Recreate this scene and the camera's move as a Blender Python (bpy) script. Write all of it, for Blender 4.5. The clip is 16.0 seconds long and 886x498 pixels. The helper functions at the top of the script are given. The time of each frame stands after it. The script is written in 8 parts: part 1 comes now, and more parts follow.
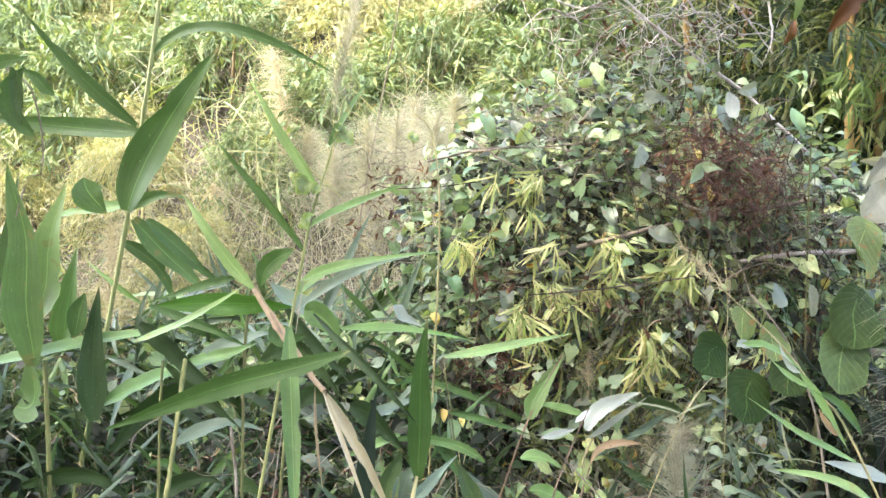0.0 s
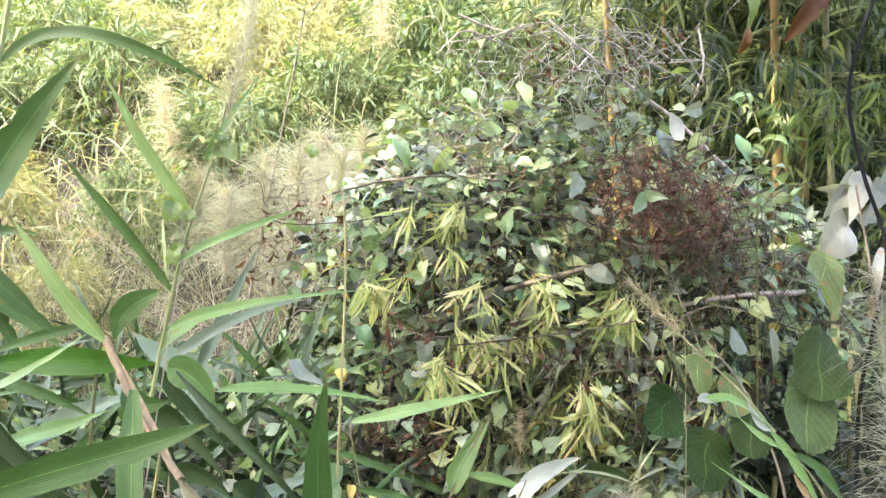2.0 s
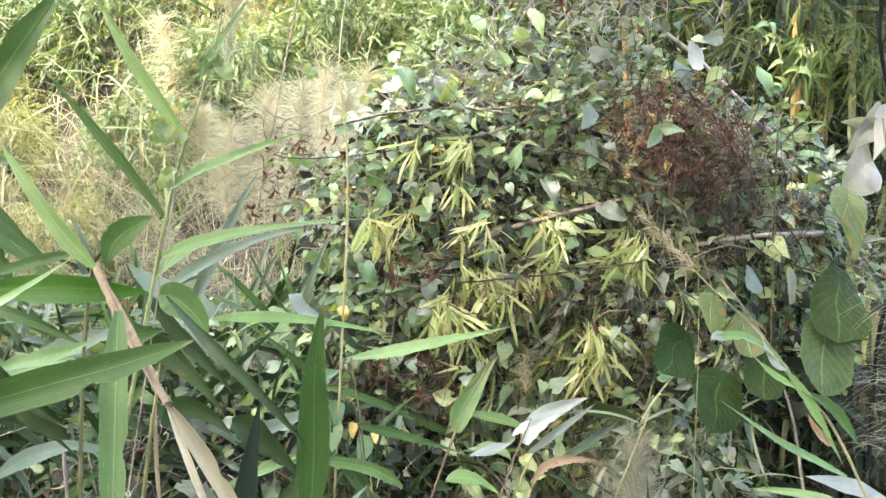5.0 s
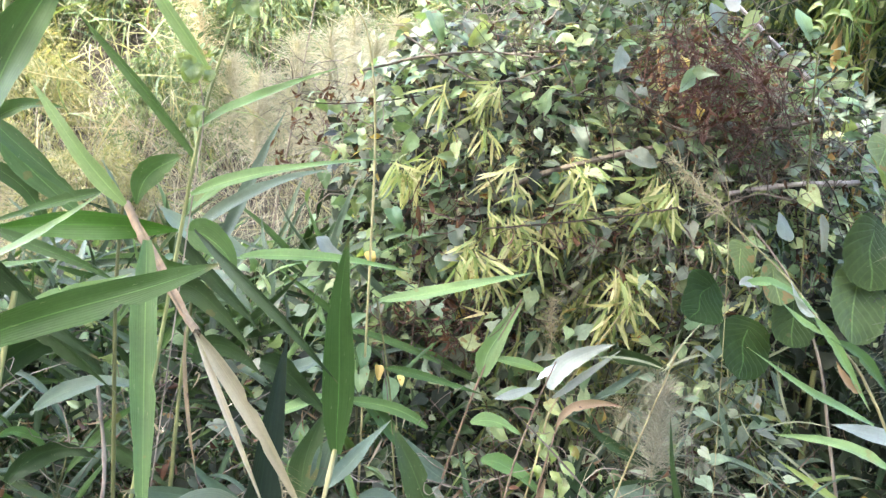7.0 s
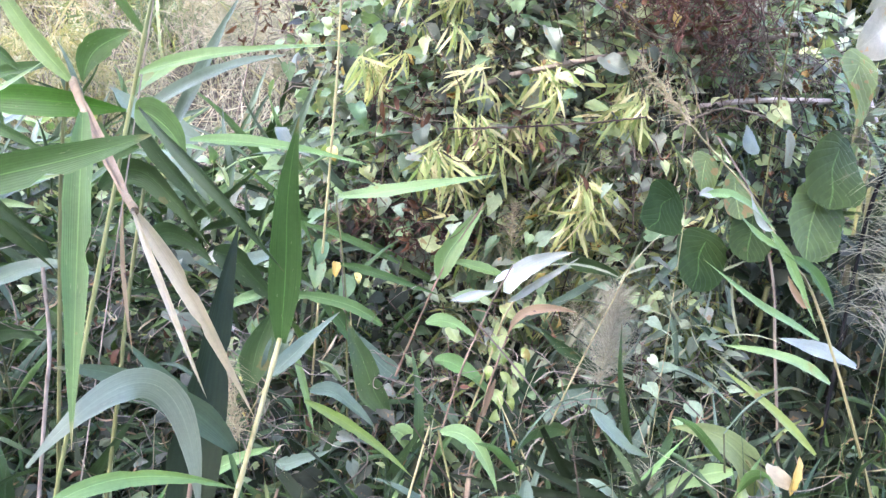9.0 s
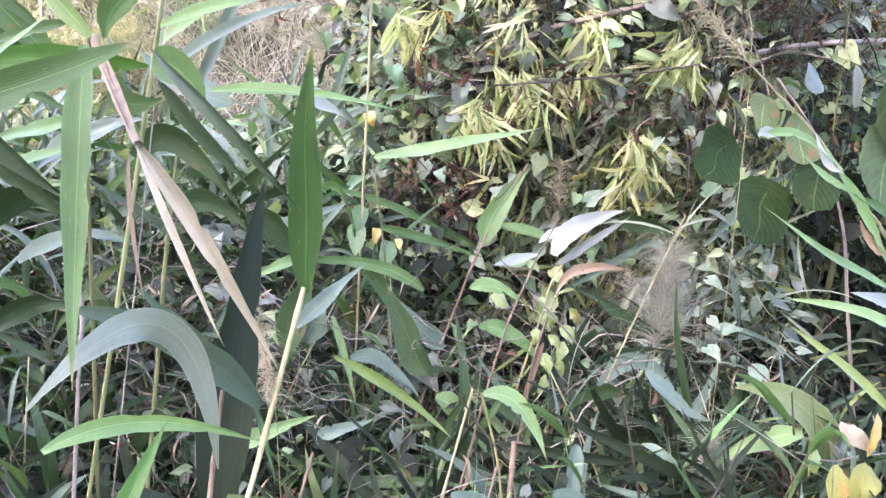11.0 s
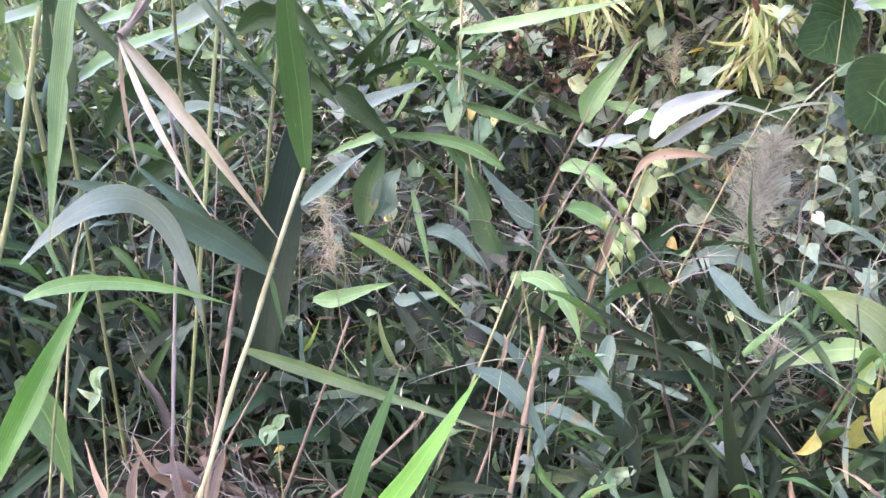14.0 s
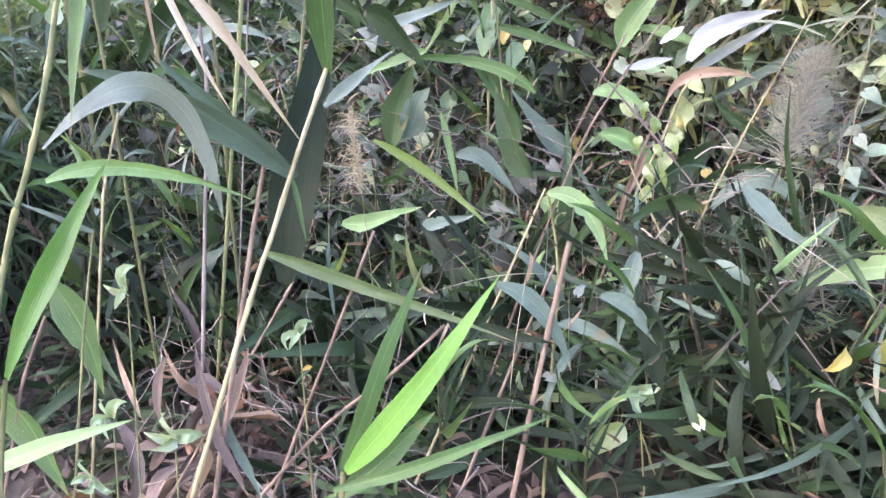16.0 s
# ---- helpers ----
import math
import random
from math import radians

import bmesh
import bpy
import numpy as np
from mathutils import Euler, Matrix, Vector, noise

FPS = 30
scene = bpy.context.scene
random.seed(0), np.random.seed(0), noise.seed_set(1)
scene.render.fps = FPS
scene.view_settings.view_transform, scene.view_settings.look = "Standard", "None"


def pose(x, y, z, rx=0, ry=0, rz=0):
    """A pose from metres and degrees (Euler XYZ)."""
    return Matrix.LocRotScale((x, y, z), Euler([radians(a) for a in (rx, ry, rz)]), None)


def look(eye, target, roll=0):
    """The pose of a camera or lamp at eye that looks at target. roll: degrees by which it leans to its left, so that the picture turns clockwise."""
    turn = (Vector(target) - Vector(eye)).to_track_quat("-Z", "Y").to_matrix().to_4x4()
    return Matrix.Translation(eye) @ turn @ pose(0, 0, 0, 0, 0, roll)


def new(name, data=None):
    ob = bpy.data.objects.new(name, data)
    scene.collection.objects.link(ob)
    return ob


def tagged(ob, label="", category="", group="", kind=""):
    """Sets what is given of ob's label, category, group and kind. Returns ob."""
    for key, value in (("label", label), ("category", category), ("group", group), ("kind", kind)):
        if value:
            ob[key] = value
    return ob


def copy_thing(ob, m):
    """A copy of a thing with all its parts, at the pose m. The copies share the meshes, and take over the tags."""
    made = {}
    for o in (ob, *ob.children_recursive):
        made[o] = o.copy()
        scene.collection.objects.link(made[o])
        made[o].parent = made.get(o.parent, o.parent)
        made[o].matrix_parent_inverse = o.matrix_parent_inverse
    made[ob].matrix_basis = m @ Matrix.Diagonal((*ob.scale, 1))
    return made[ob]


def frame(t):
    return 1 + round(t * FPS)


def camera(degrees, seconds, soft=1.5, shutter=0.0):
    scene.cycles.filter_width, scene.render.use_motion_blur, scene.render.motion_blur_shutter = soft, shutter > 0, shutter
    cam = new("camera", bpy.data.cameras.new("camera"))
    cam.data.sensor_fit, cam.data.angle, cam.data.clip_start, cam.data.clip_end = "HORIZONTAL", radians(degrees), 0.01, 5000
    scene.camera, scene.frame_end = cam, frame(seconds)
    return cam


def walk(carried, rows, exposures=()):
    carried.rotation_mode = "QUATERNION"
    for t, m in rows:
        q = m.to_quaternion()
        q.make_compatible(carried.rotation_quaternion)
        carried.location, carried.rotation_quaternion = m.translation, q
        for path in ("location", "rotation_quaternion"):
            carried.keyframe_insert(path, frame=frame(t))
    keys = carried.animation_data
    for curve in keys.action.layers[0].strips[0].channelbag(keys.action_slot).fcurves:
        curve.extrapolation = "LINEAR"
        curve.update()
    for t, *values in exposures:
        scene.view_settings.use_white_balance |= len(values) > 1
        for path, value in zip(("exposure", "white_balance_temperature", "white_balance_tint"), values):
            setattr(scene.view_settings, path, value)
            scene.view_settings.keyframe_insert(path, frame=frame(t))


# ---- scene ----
cam = camera(58, 16.0)
ROWS = [
    (0.0, pose(0.057, -0.441, 1.604, 83.25, 0.72, 7.96)),
    (0.5, pose(0.052, -0.408, 1.597, 83.70, 0.70, 7.39)),
    (1.0, pose(0.045, -0.322, 1.578, 84.90, 0.63, 5.52)),
    (1.5, pose(0.023, -0.155, 1.542, 86.06, 0.54, 3.14)),
    (2.0, pose(0.011, -0.069, 1.523, 87.19, 0.49, 1.48)),
    (2.5, pose(0.003, 0.008, 1.505, 87.68, 0.41, 0.45)),
    (3.0, pose(0.002, 0.003, 1.501, 86.56, 0.15, 0.01)),
    (3.5, pose(0.000, 0.000, 1.501, 86.03, -0.00, 0.00)),
    (4.0, pose(-0.003, -0.002, 1.498, 85.39, 0.04, 0.90)),
    (4.2, pose(-0.001, -0.001, 1.494, 84.85, -0.07, 1.27)),
    (6.3, pose(0.032, 0.003, 1.442, 82.46, 0.53, 3.65)),
    (6.5, pose(0.031, -0.001, 1.444, 81.87, 0.15, 4.42)),
    (7.0, pose(0.021, -0.001, 1.437, 80.71, -0.34, 4.22)),
    (7.5, pose(0.010, 0.006, 1.427, 79.53, -1.26, 3.41)),
    (8.0, pose(-0.001, 0.018, 1.406, 76.96, -2.72, 2.35)),
    (8.2, pose(0.008, 0.008, 1.412, 75.97, -3.82, 2.74)),
    (10.3, pose(0.080, 0.078, 1.360, 73.81, -1.40, 3.90)),
    (10.5, pose(0.077, 0.084, 1.346, 74.10, -1.19, 4.53)),
    (11.0, pose(0.096, 0.088, 1.306, 73.80, -0.58, 6.59)),
    (11.5, pose(0.140, 0.090, 1.299, 72.66, -1.11, 6.76)),
    (12.0, pose(0.181, 0.106, 1.299, 69.43, -1.13, 9.25)),
    (12.5, pose(0.253, 0.127, 1.303, 69.17, -0.55, 11.93)),
    (13.0, pose(0.315, 0.144, 1.311, 69.55, 0.47, 16.28)),
    (13.5, pose(0.396, 0.175, 1.314, 68.03, 1.44, 19.85)),
    (14.0, pose(0.471, 0.180, 1.338, 64.42, 2.98, 23.70)),
    (14.5, pose(0.488, 0.185, 1.328, 63.39, 2.90, 23.70)),
    (15.0, pose(0.492, 0.182, 1.323, 63.19, 2.51, 25.06)),
    (15.5, pose(0.505, 0.166, 1.275, 64.47, 3.04, 27.34)),
    (16.0, pose(0.511, 0.162, 1.243, 62.11, 3.58, 26.80)),
]
EXPOSURES = [(0.0, 4.58, 6450, 9), (4.2, 4.57, 6450, 9), (7.5, 4.65, 5950, 11), (8.2, 4.85, 5600, 16), (10.3, 4.94, 5700, 28), (16.0, 4.97, 5750, 32)]
walk(cam, ROWS, EXPOSURES)

# ---- daylight ----
SUN_UP, SUN_TURN = radians(48), radians(222)
world = bpy.data.worlds.new("sky")
scene.world = world
world.use_nodes = True
wn = world.node_tree
sky = wn.nodes.new("ShaderNodeTexSky")
sky.sky_type, sky.sun_disc = "NISHITA", False
sky.sun_elevation, sky.sun_rotation = SUN_UP, SUN_TURN
sky.air_density, sky.dust_density, sky.ozone_density = 0.7, 5.0, 0.3
wn.links.new(sky.outputs[0], wn.nodes["Background"].inputs[0])
wn.nodes["Background"].inputs[1].default_value = 0.15
sun = new("sun", bpy.data.lights.new("sun", "SUN"))
sun.data.energy, sun.data.angle, sun.data.color = 0.85, radians(0.6), (1.0, 0.93, 0.8)
sun_from = Vector((math.sin(SUN_TURN) * math.cos(SUN_UP), math.cos(SUN_TURN) * math.cos(SUN_UP), math.sin(SUN_UP)))
sun.matrix_world = look(sun_from * 40, (0, 0, 0))


# ---- materials ----
def muted(c, k):
    """A colour drawn towards a warm grey of the same brightness."""
    g = 0.25 * c[0] + 0.65 * c[1] + 0.1 * c[2]
    return tuple(a * (1 - k) + g * w * k for a, w in zip(c, (1.08, 1.0, 0.9)))


def leafy(name, low, mid, high, rough=0.45, thin=0.3, rib=1.25, veins=40.0, spots=0.25, spot_color=(0.16, 0.09, 0.03), spec=0.5, size=1.0, side=0.0, dull=0.4, relief=0.35):
    """Leaf blade: colour differs from leaf to leaf, with a pale midrib, fine veins, blotches and some light coming through."""
    low, mid, high = (muted(c, dull) for c in (low, mid, high))
    low, mid, high = ((r * 1.05, g * 0.945, b * 1.06) if g > r else (r, g, b) for r, g, b in (low, mid, high))
    m = bpy.data.materials.new(name)
    m.use_nodes = True
    nt = m.node_tree
    nt.nodes.clear()
    N, L = nt.nodes.new, nt.links.new

    def calc(op, a, b=None, c=None):
        n = N("ShaderNodeMath")
        n.operation = op
        for k, v in enumerate((a, b, c)):
            if v is None:
                continue
            if isinstance(v, (int, float)):
                n.inputs[k].default_value = v
            else:
                L(v, n.inputs[k])
        return n.outputs[0]

    out, info, geo, uv, tc = N("ShaderNodeOutputMaterial"), N("ShaderNodeObjectInfo"), N("ShaderNodeNewGeometry"), N("ShaderNodeUVMap"), N("ShaderNodeTexCoord")
    rnd = calc("FRACT", calc("ADD", info.outputs["Random"], geo.outputs["Random Per Island"]))
    ramp = N("ShaderNodeValToRGB")
    ramp.color_ramp.elements[0].color, ramp.color_ramp.elements[1].color = (*low, 1), (*high, 1)
    ramp.color_ramp.elements.new(0.5).color = (*mid, 1)
    L(rnd, ramp.inputs[0])
    xy = N("ShaderNodeSeparateXYZ")
    L(uv.outputs[0], xy.inputs[0])
    off = N("ShaderNodeCombineXYZ")
    L(calc("MULTIPLY", rnd, 37.0), off.inputs[0])
    place = N("ShaderNodeVectorMath")
    L(tc.outputs["Object"], place.inputs[0])
    L(off.outputs[0], place.inputs[1])
    blotch, grain = N("ShaderNodeTexNoise"), N("ShaderNodeTexNoise")
    blotch.inputs["Scale"].default_value, grain.inputs["Scale"].default_value = 14.0 / size, 160.0 / size
    blotch.inputs["Detail"].default_value = 4.0
    L(place.outputs[0], blotch.inputs["Vector"])
    L(place.outputs[0], grain.inputs["Vector"])
    across = calc("ABSOLUTE", calc("SUBTRACT", xy.outputs[0], 0.5))
    is_rib = calc("LESS_THAN", across, 0.016)
    if side:
        wave = calc("SINE", calc("MULTIPLY", calc("SUBTRACT", xy.outputs[1], calc("MULTIPLY", across, side)), veins * 6.283))
        vein = calc("MULTIPLY", calc("POWER", calc("ADD", calc("MULTIPLY", wave, 0.5), 0.5), 9.0), 5.0 if relief > 0.8 else 3.0)
    else:
        vein = calc("SINE", calc("MULTIPLY", xy.outputs[0], veins * 6.283))
    tone = calc("ADD", 0.72, calc("MULTIPLY", blotch.outputs[0], 0.45))
    tone = calc("ADD", tone, calc("MULTIPLY", vein, 0.05 if relief > 0.8 else 0.018))
    lane = N("ShaderNodeCombineXYZ")
    L(calc("MULTIPLY", xy.outputs[0], 26.0 if side == 0 else 6.0), lane.inputs[0])
    L(calc("MULTIPLY", xy.outputs[1], 2.5 if side == 0 else 6.0), lane.inputs[1])
    L(calc("MULTIPLY", rnd, 53.0), lane.inputs[2])
    streak = N("ShaderNodeTexNoise")
    streak.inputs["Scale"].default_value, streak.inputs["Detail"].default_value = 1.0, 3.0
    L(lane.outputs[0], streak.inputs["Vector"])
    tone = calc("ADD", tone, calc("MULTIPLY", calc("SUBTRACT", streak.outputs[0], 0.5), 0.5))
    tone = calc("ADD", tone, calc("MULTIPLY", calc("GREATER_THAN", across, 0.455), 0.12))
    tone = calc("ADD", tone, calc("MULTIPLY", calc("SUBTRACT", grain.outputs[0], 0.5), 0.25))
    tone = calc("MULTIPLY", tone, calc("ADD", 1.0, calc("MULTIPLY", is_rib, rib - 1.0)))
    mul = N("ShaderNodeMix")
    mul.data_type, mul.blend_type = "RGBA", "MULTIPLY"
    mul.inputs[0].default_value = 1.0
    L(ramp.outputs[0], mul.inputs[6])
    grey = N("ShaderNodeCombineColor")
    for k in range(3):
        L(tone, grey.inputs[k])
    L(grey.outputs[0], mul.inputs[7])
    stain = N("ShaderNodeMix")
    stain.data_type = "RGBA"
    mask = calc("MULTIPLY", calc("GREATER_THAN", calc("ADD", blotch.outputs[0], calc("MULTIPLY", rnd, 0.14)), 0.78 - 0.1 * spots), min(1.0, spots * 2))
    L(mask, stain.inputs[0])
    L(mul.outputs[2], stain.inputs[6])
    stain.inputs[7].default_value = (*spot_color, 1)
    leaf_color = stain.outputs[2]
    if side == 0 and spots > 0.05:
        tip = calc("MULTIPLY", calc("SUBTRACT", calc("ADD", xy.outputs[1], calc("MULTIPLY", calc("SUBTRACT", blotch.outputs[0], 0.5), 0.25)), 0.93), 11.0)
        tip.node.use_clamp = True
        nick = N("ShaderNodeTexVoronoi")
        nick.inputs["Scale"].default_value = 1.0
        spread = N("ShaderNodeCombineXYZ")
        L(calc("MULTIPLY", xy.outputs[0], 14.0), spread.inputs[0])
        L(calc("MULTIPLY", xy.outputs[1], 9.0), spread.inputs[1])
        L(calc("MULTIPLY", rnd, 71.0), spread.inputs[2])
        L(spread.outputs[0], nick.inputs["Vector"])
        scar = calc("MULTIPLY", calc("LESS_THAN", nick.outputs["Distance"], 0.085), 0.4)
        for fac, tint in ((scar, (0.3, 0.3, 0.2)), (calc("MULTIPLY", tip, 0.75), (0.2, 0.15, 0.075))):
            over = N("ShaderNodeMix")
            over.data_type = "RGBA"
            L(fac, over.inputs[0])
            L(leaf_color, over.inputs[6])
            over.inputs[7].default_value = (*tint, 1)
            leaf_color = over.outputs[2]
    bump = N("ShaderNodeBump")
    bump.inputs["Strength"].default_value, bump.inputs["Distance"].default_value = relief, 0.002
    L(calc("ADD", calc("MULTIPLY", vein, -0.05 if side else 0.15), blotch.outputs[0]), bump.inputs["Height"])
    pb = N("ShaderNodeBsdfPrincipled")
    L(leaf_color, pb.inputs["Base Color"])
    L(calc("ADD", rough - 0.1, calc("MULTIPLY", blotch.outputs[0], 0.2)), pb.inputs["Roughness"])
    pb.inputs["Specular IOR Level"].default_value = spec
    L(bump.outputs[0], pb.inputs["Normal"])
    tr = N("ShaderNodeBsdfTranslucent")
    warm = N("ShaderNodeMix")
    warm.data_type, warm.blend_type = "RGBA", "MULTIPLY"
    warm.inputs[0].default_value = 1.0
    L(leaf_color, warm.inputs[6])
    warm.inputs[7].default_value = (1.5, 1.45, 0.6, 1)
    L(warm.outputs[2], tr.inputs[0])
    mix = N("ShaderNodeMixShader")
    mix.inputs[0].default_value = thin
    L(pb.outputs[0], mix.inputs[1])
    L(tr.outputs[0], mix.inputs[2])
    L(mix.outputs[0], out.inputs[0])
    return m


def woody(name, dark, light, rough=0.7, scale=20.0, stretch=(1, 1, 0.15), bands=0.0, depth=0.003):
    """Bark, cane or dry stalk: streaks along the length and patches, with fine relief."""
    m = bpy.data.materials.new(name)
    m.use_nodes = True
    nt = m.node_tree
    N, L = nt.nodes.new, nt.links.new
    pb = nt.nodes["Principled BSDF"]
    tc, mp, info = N("ShaderNodeTexCoord"), N("ShaderNodeMapping"), N("ShaderNodeObjectInfo")
    L(tc.outputs["Object"], mp.inputs[0])
    mp.inputs["Scale"].default_value = stretch
    n1, n2 = N("ShaderNodeTexNoise"), N("ShaderNodeTexNoise")
    n1.inputs["Scale"].default_value, n1.inputs["Detail"].default_value = scale, 6.0
    n2.inputs["Scale"].default_value = scale * 6
    L(mp.outputs[0], n1.inputs["Vector"])
    L(mp.outputs[0], n2.inputs["Vector"])
    add = N("ShaderNodeMath")
    add.operation = "MULTIPLY_ADD"
    L(n2.outputs[0], add.inputs[0])
    add.inputs[1].default_value = 0.35
    L(n1.outputs[0], add.inputs[2])
    ramp = N("ShaderNodeValToRGB")
    ramp.color_ramp.elements[0].color, ramp.color_ramp.elements[1].color = (*dark, 1), (*light, 1)
    ramp.color_ramp.elements[0].position, ramp.color_ramp.elements[1].position = 0.45, 0.9
    L(add.outputs[0], ramp.inputs[0])
    hv = N("ShaderNodeHueSaturation")
    L(ramp.outputs[0], hv.inputs["Color"])
    val = N("ShaderNodeMath")
    val.operation = "MULTIPLY_ADD"
    L(info.outputs["Random"], val.inputs[0])
    val.inputs[1].default_value, val.inputs[2].default_value = 0.35, 0.8
    L(val.outputs[0], hv.inputs["Value"])
    L(hv.outputs[0], pb.inputs["Base Color"])
    pb.inputs["Roughness"].default_value = rough
    pb.inputs["Specular IOR Level"].default_value = 0.2
    bump = N("ShaderNodeBump")
    bump.inputs["Strength"].default_value, bump.inputs["Distance"].default_value = 0.6, depth
    L(add.outputs[0], bump.inputs["Height"])
    L(bump.outputs[0], pb.inputs["Normal"])
    return m


REED = leafy("reed_leaf", (0.029, 0.068, 0.016), (0.042, 0.091, 0.022), (0.063, 0.125, 0.034), rough=0.46, thin=0.22, rib=1.8, veins=14, spots=0.15, spec=0.2, dull=0.0)
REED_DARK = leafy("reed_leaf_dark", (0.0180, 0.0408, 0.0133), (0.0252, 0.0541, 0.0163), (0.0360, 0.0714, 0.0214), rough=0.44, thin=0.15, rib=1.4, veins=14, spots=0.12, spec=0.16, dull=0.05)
# pale and bluish tones also stand in for skylight on upturned blades
REED_PALE = leafy("reed_leaf_pale", (0.075, 0.165, 0.04), (0.105, 0.2, 0.056), (0.145, 0.245, 0.078), rough=0.44, thin=0.25, rib=1.5, veins=14, spots=0.15, spec=0.28, dull=0.04)
REED_BLUE = leafy("reed_leaf_bluish", (0.055, 0.098, 0.056), (0.072, 0.12, 0.07), (0.093, 0.148, 0.088), rough=0.42, thin=0.15, rib=1.3, veins=14, spots=0.2, spec=0.22, dull=0.06)
REED_OLIVE = leafy("reed_leaf_olive", (0.075, 0.122, 0.04), (0.098, 0.15, 0.05), (0.125, 0.178, 0.064), rough=0.46, thin=0.3, rib=1.3, veins=14, spots=0.25, spec=0.25, dull=0.04)
# sky reflection on the arching blade is put into this silvery colour
REED_SHEEN = leafy("reed_leaf_sky_sheen", (0.1104, 0.1550, 0.0972), (0.1426, 0.1900, 0.1224), (0.1748, 0.2250, 0.1485), rough=0.45, thin=0.15, rib=1.2, veins=14, spots=0.2, spec=0.22, dull=0.05)
REED_NEW = leafy("reed_leaf_young", (0.085, 0.235, 0.02), (0.1, 0.262, 0.026), (0.12, 0.295, 0.032), rough=0.44, thin=0.35, rib=1.4, veins=12, spots=0.05, spec=0.4, dull=0.05)
REED_FRESH = leafy("reed_leaf_fresh", (0.037, 0.112, 0.011), (0.046, 0.132, 0.014), (0.058, 0.154, 0.018), rough=0.45, thin=0.3, rib=1.5, veins=12, spots=0.08, spec=0.35, dull=0.04)
REED_LIME = leafy("reed_leaf_lime", (0.105, 0.185, 0.026), (0.13, 0.215, 0.034), (0.16, 0.24, 0.042), rough=0.42, thin=0.35, rib=1.3, veins=12, spots=0.3, dull=0.12)
REED_WHITE = leafy("bleached_leaf", (0.1581, 0.2122, 0.1655), (0.2056, 0.2662, 0.2111), (0.2600, 0.3213, 0.2567), rough=0.42, thin=0.2, rib=1.1, veins=14, spots=0.3, spot_color=(0.2, 0.2, 0.16), spec=0.25, dull=0.05)
DRY = leafy("dry_reed_leaf", (0.29, 0.24, 0.165), (0.365, 0.31, 0.22), (0.44, 0.385, 0.285), rough=0.6, thin=0.2, rib=0.85, veins=10, spots=0.12, spot_color=(0.28, 0.17, 0.09), dull=0.0)
RUST = leafy("rusty_dead_leaf", (0.090, 0.061, 0.031), (0.148, 0.101, 0.053), (0.235, 0.166, 0.092), rough=0.65, thin=0.15, rib=0.8, veins=9, spots=0.5, spot_color=(0.08, 0.05, 0.035), dull=0.0)
WITHERED = leafy("withered_red_leaf", (0.040, 0.021, 0.013), (0.080, 0.040, 0.022), (0.160, 0.089, 0.049), rough=0.7, thin=0.15, rib=0.9, veins=6, spots=0.4, spot_color=(0.05, 0.03, 0.02), spec=0.15, dull=0.0)
HEART = leafy("vine_leaf", (0.065, 0.153, 0.059), (0.136, 0.247, 0.092), (0.265, 0.360, 0.141), rough=0.5, thin=0.28, rib=1.2, veins=9, side=0.8, spots=0.35, size=0.5, spec=0.35, dull=0.15)
HEART_GREY = leafy("vine_leaf_greyish", (0.06, 0.1, 0.06), (0.095, 0.14, 0.085), (0.15, 0.195, 0.12), rough=0.5, thin=0.2, rib=1.2, veins=9, side=0.8, spots=0.35, size=0.5, spec=0.3, dull=0.2)
# shaded copy of the vine leaf, its dark colour carries inner shade
HEART_SHADED = leafy("vine_leaf_shaded", (0.015, 0.026, 0.014), (0.025, 0.037, 0.020), (0.038, 0.050, 0.030), rough=0.5, thin=0.15, rib=1.2, veins=9, side=0.8, spots=0.3, size=0.5, spec=0.1, dull=0.2)
HEART_LIME = leafy("shoot_leaf_lime", (0.14, 0.23, 0.06), (0.18, 0.27, 0.08), (0.24, 0.32, 0.11), rough=0.45, thin=0.35, rib=1.2, veins=9, side=0.8, spots=0.2, size=0.5, dull=0.1)
YELLOW_LIME = leafy("yellow_lime_leaf", (0.15, 0.175, 0.03), (0.215, 0.23, 0.042), (0.27, 0.27, 0.07), rough=0.5, thin=0.3, rib=0.9, veins=7, side=0.9, spots=0.45, size=0.5, spot_color=(0.28, 0.17, 0.05), spec=0.3, dull=0.05)
HEART_YELLOW = leafy("yellowed_leaf", (0.36, 0.23, 0.03), (0.4, 0.32, 0.06), (0.38, 0.37, 0.1), rough=0.5, thin=0.3, rib=0.9, veins=9, side=0.8, spots=0.5, size=0.5, spot_color=(0.3, 0.12, 0.02), dull=0.12)
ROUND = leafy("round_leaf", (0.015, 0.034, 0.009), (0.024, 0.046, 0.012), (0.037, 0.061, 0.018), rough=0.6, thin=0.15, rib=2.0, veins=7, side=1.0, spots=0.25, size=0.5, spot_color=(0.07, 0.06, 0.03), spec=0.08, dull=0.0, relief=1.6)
# lit copy of the round leaf: paler for light, spotted for wear
ROUND_LIT = leafy("round_leaf_worn_lit", (0.05, 0.095, 0.026), (0.07, 0.12, 0.034), (0.1, 0.15, 0.048), rough=0.55, thin=0.4, rib=1.8, veins=7, side=1.0, spots=0.5, size=0.5, spot_color=(0.16, 0.12, 0.05), spec=0.2, dull=0.05, relief=1.5)
SILVER = leafy("pale_round_leaf", (0.1637, 0.2160, 0.1587), (0.2130, 0.2700, 0.2052), (0.2697, 0.3240, 0.2508), rough=0.55, thin=0.25, rib=1.1, veins=8, side=0.9, spots=0.45, size=0.6, spot_color=(0.28, 0.2, 0.13), relief=0.4, spec=0.3)
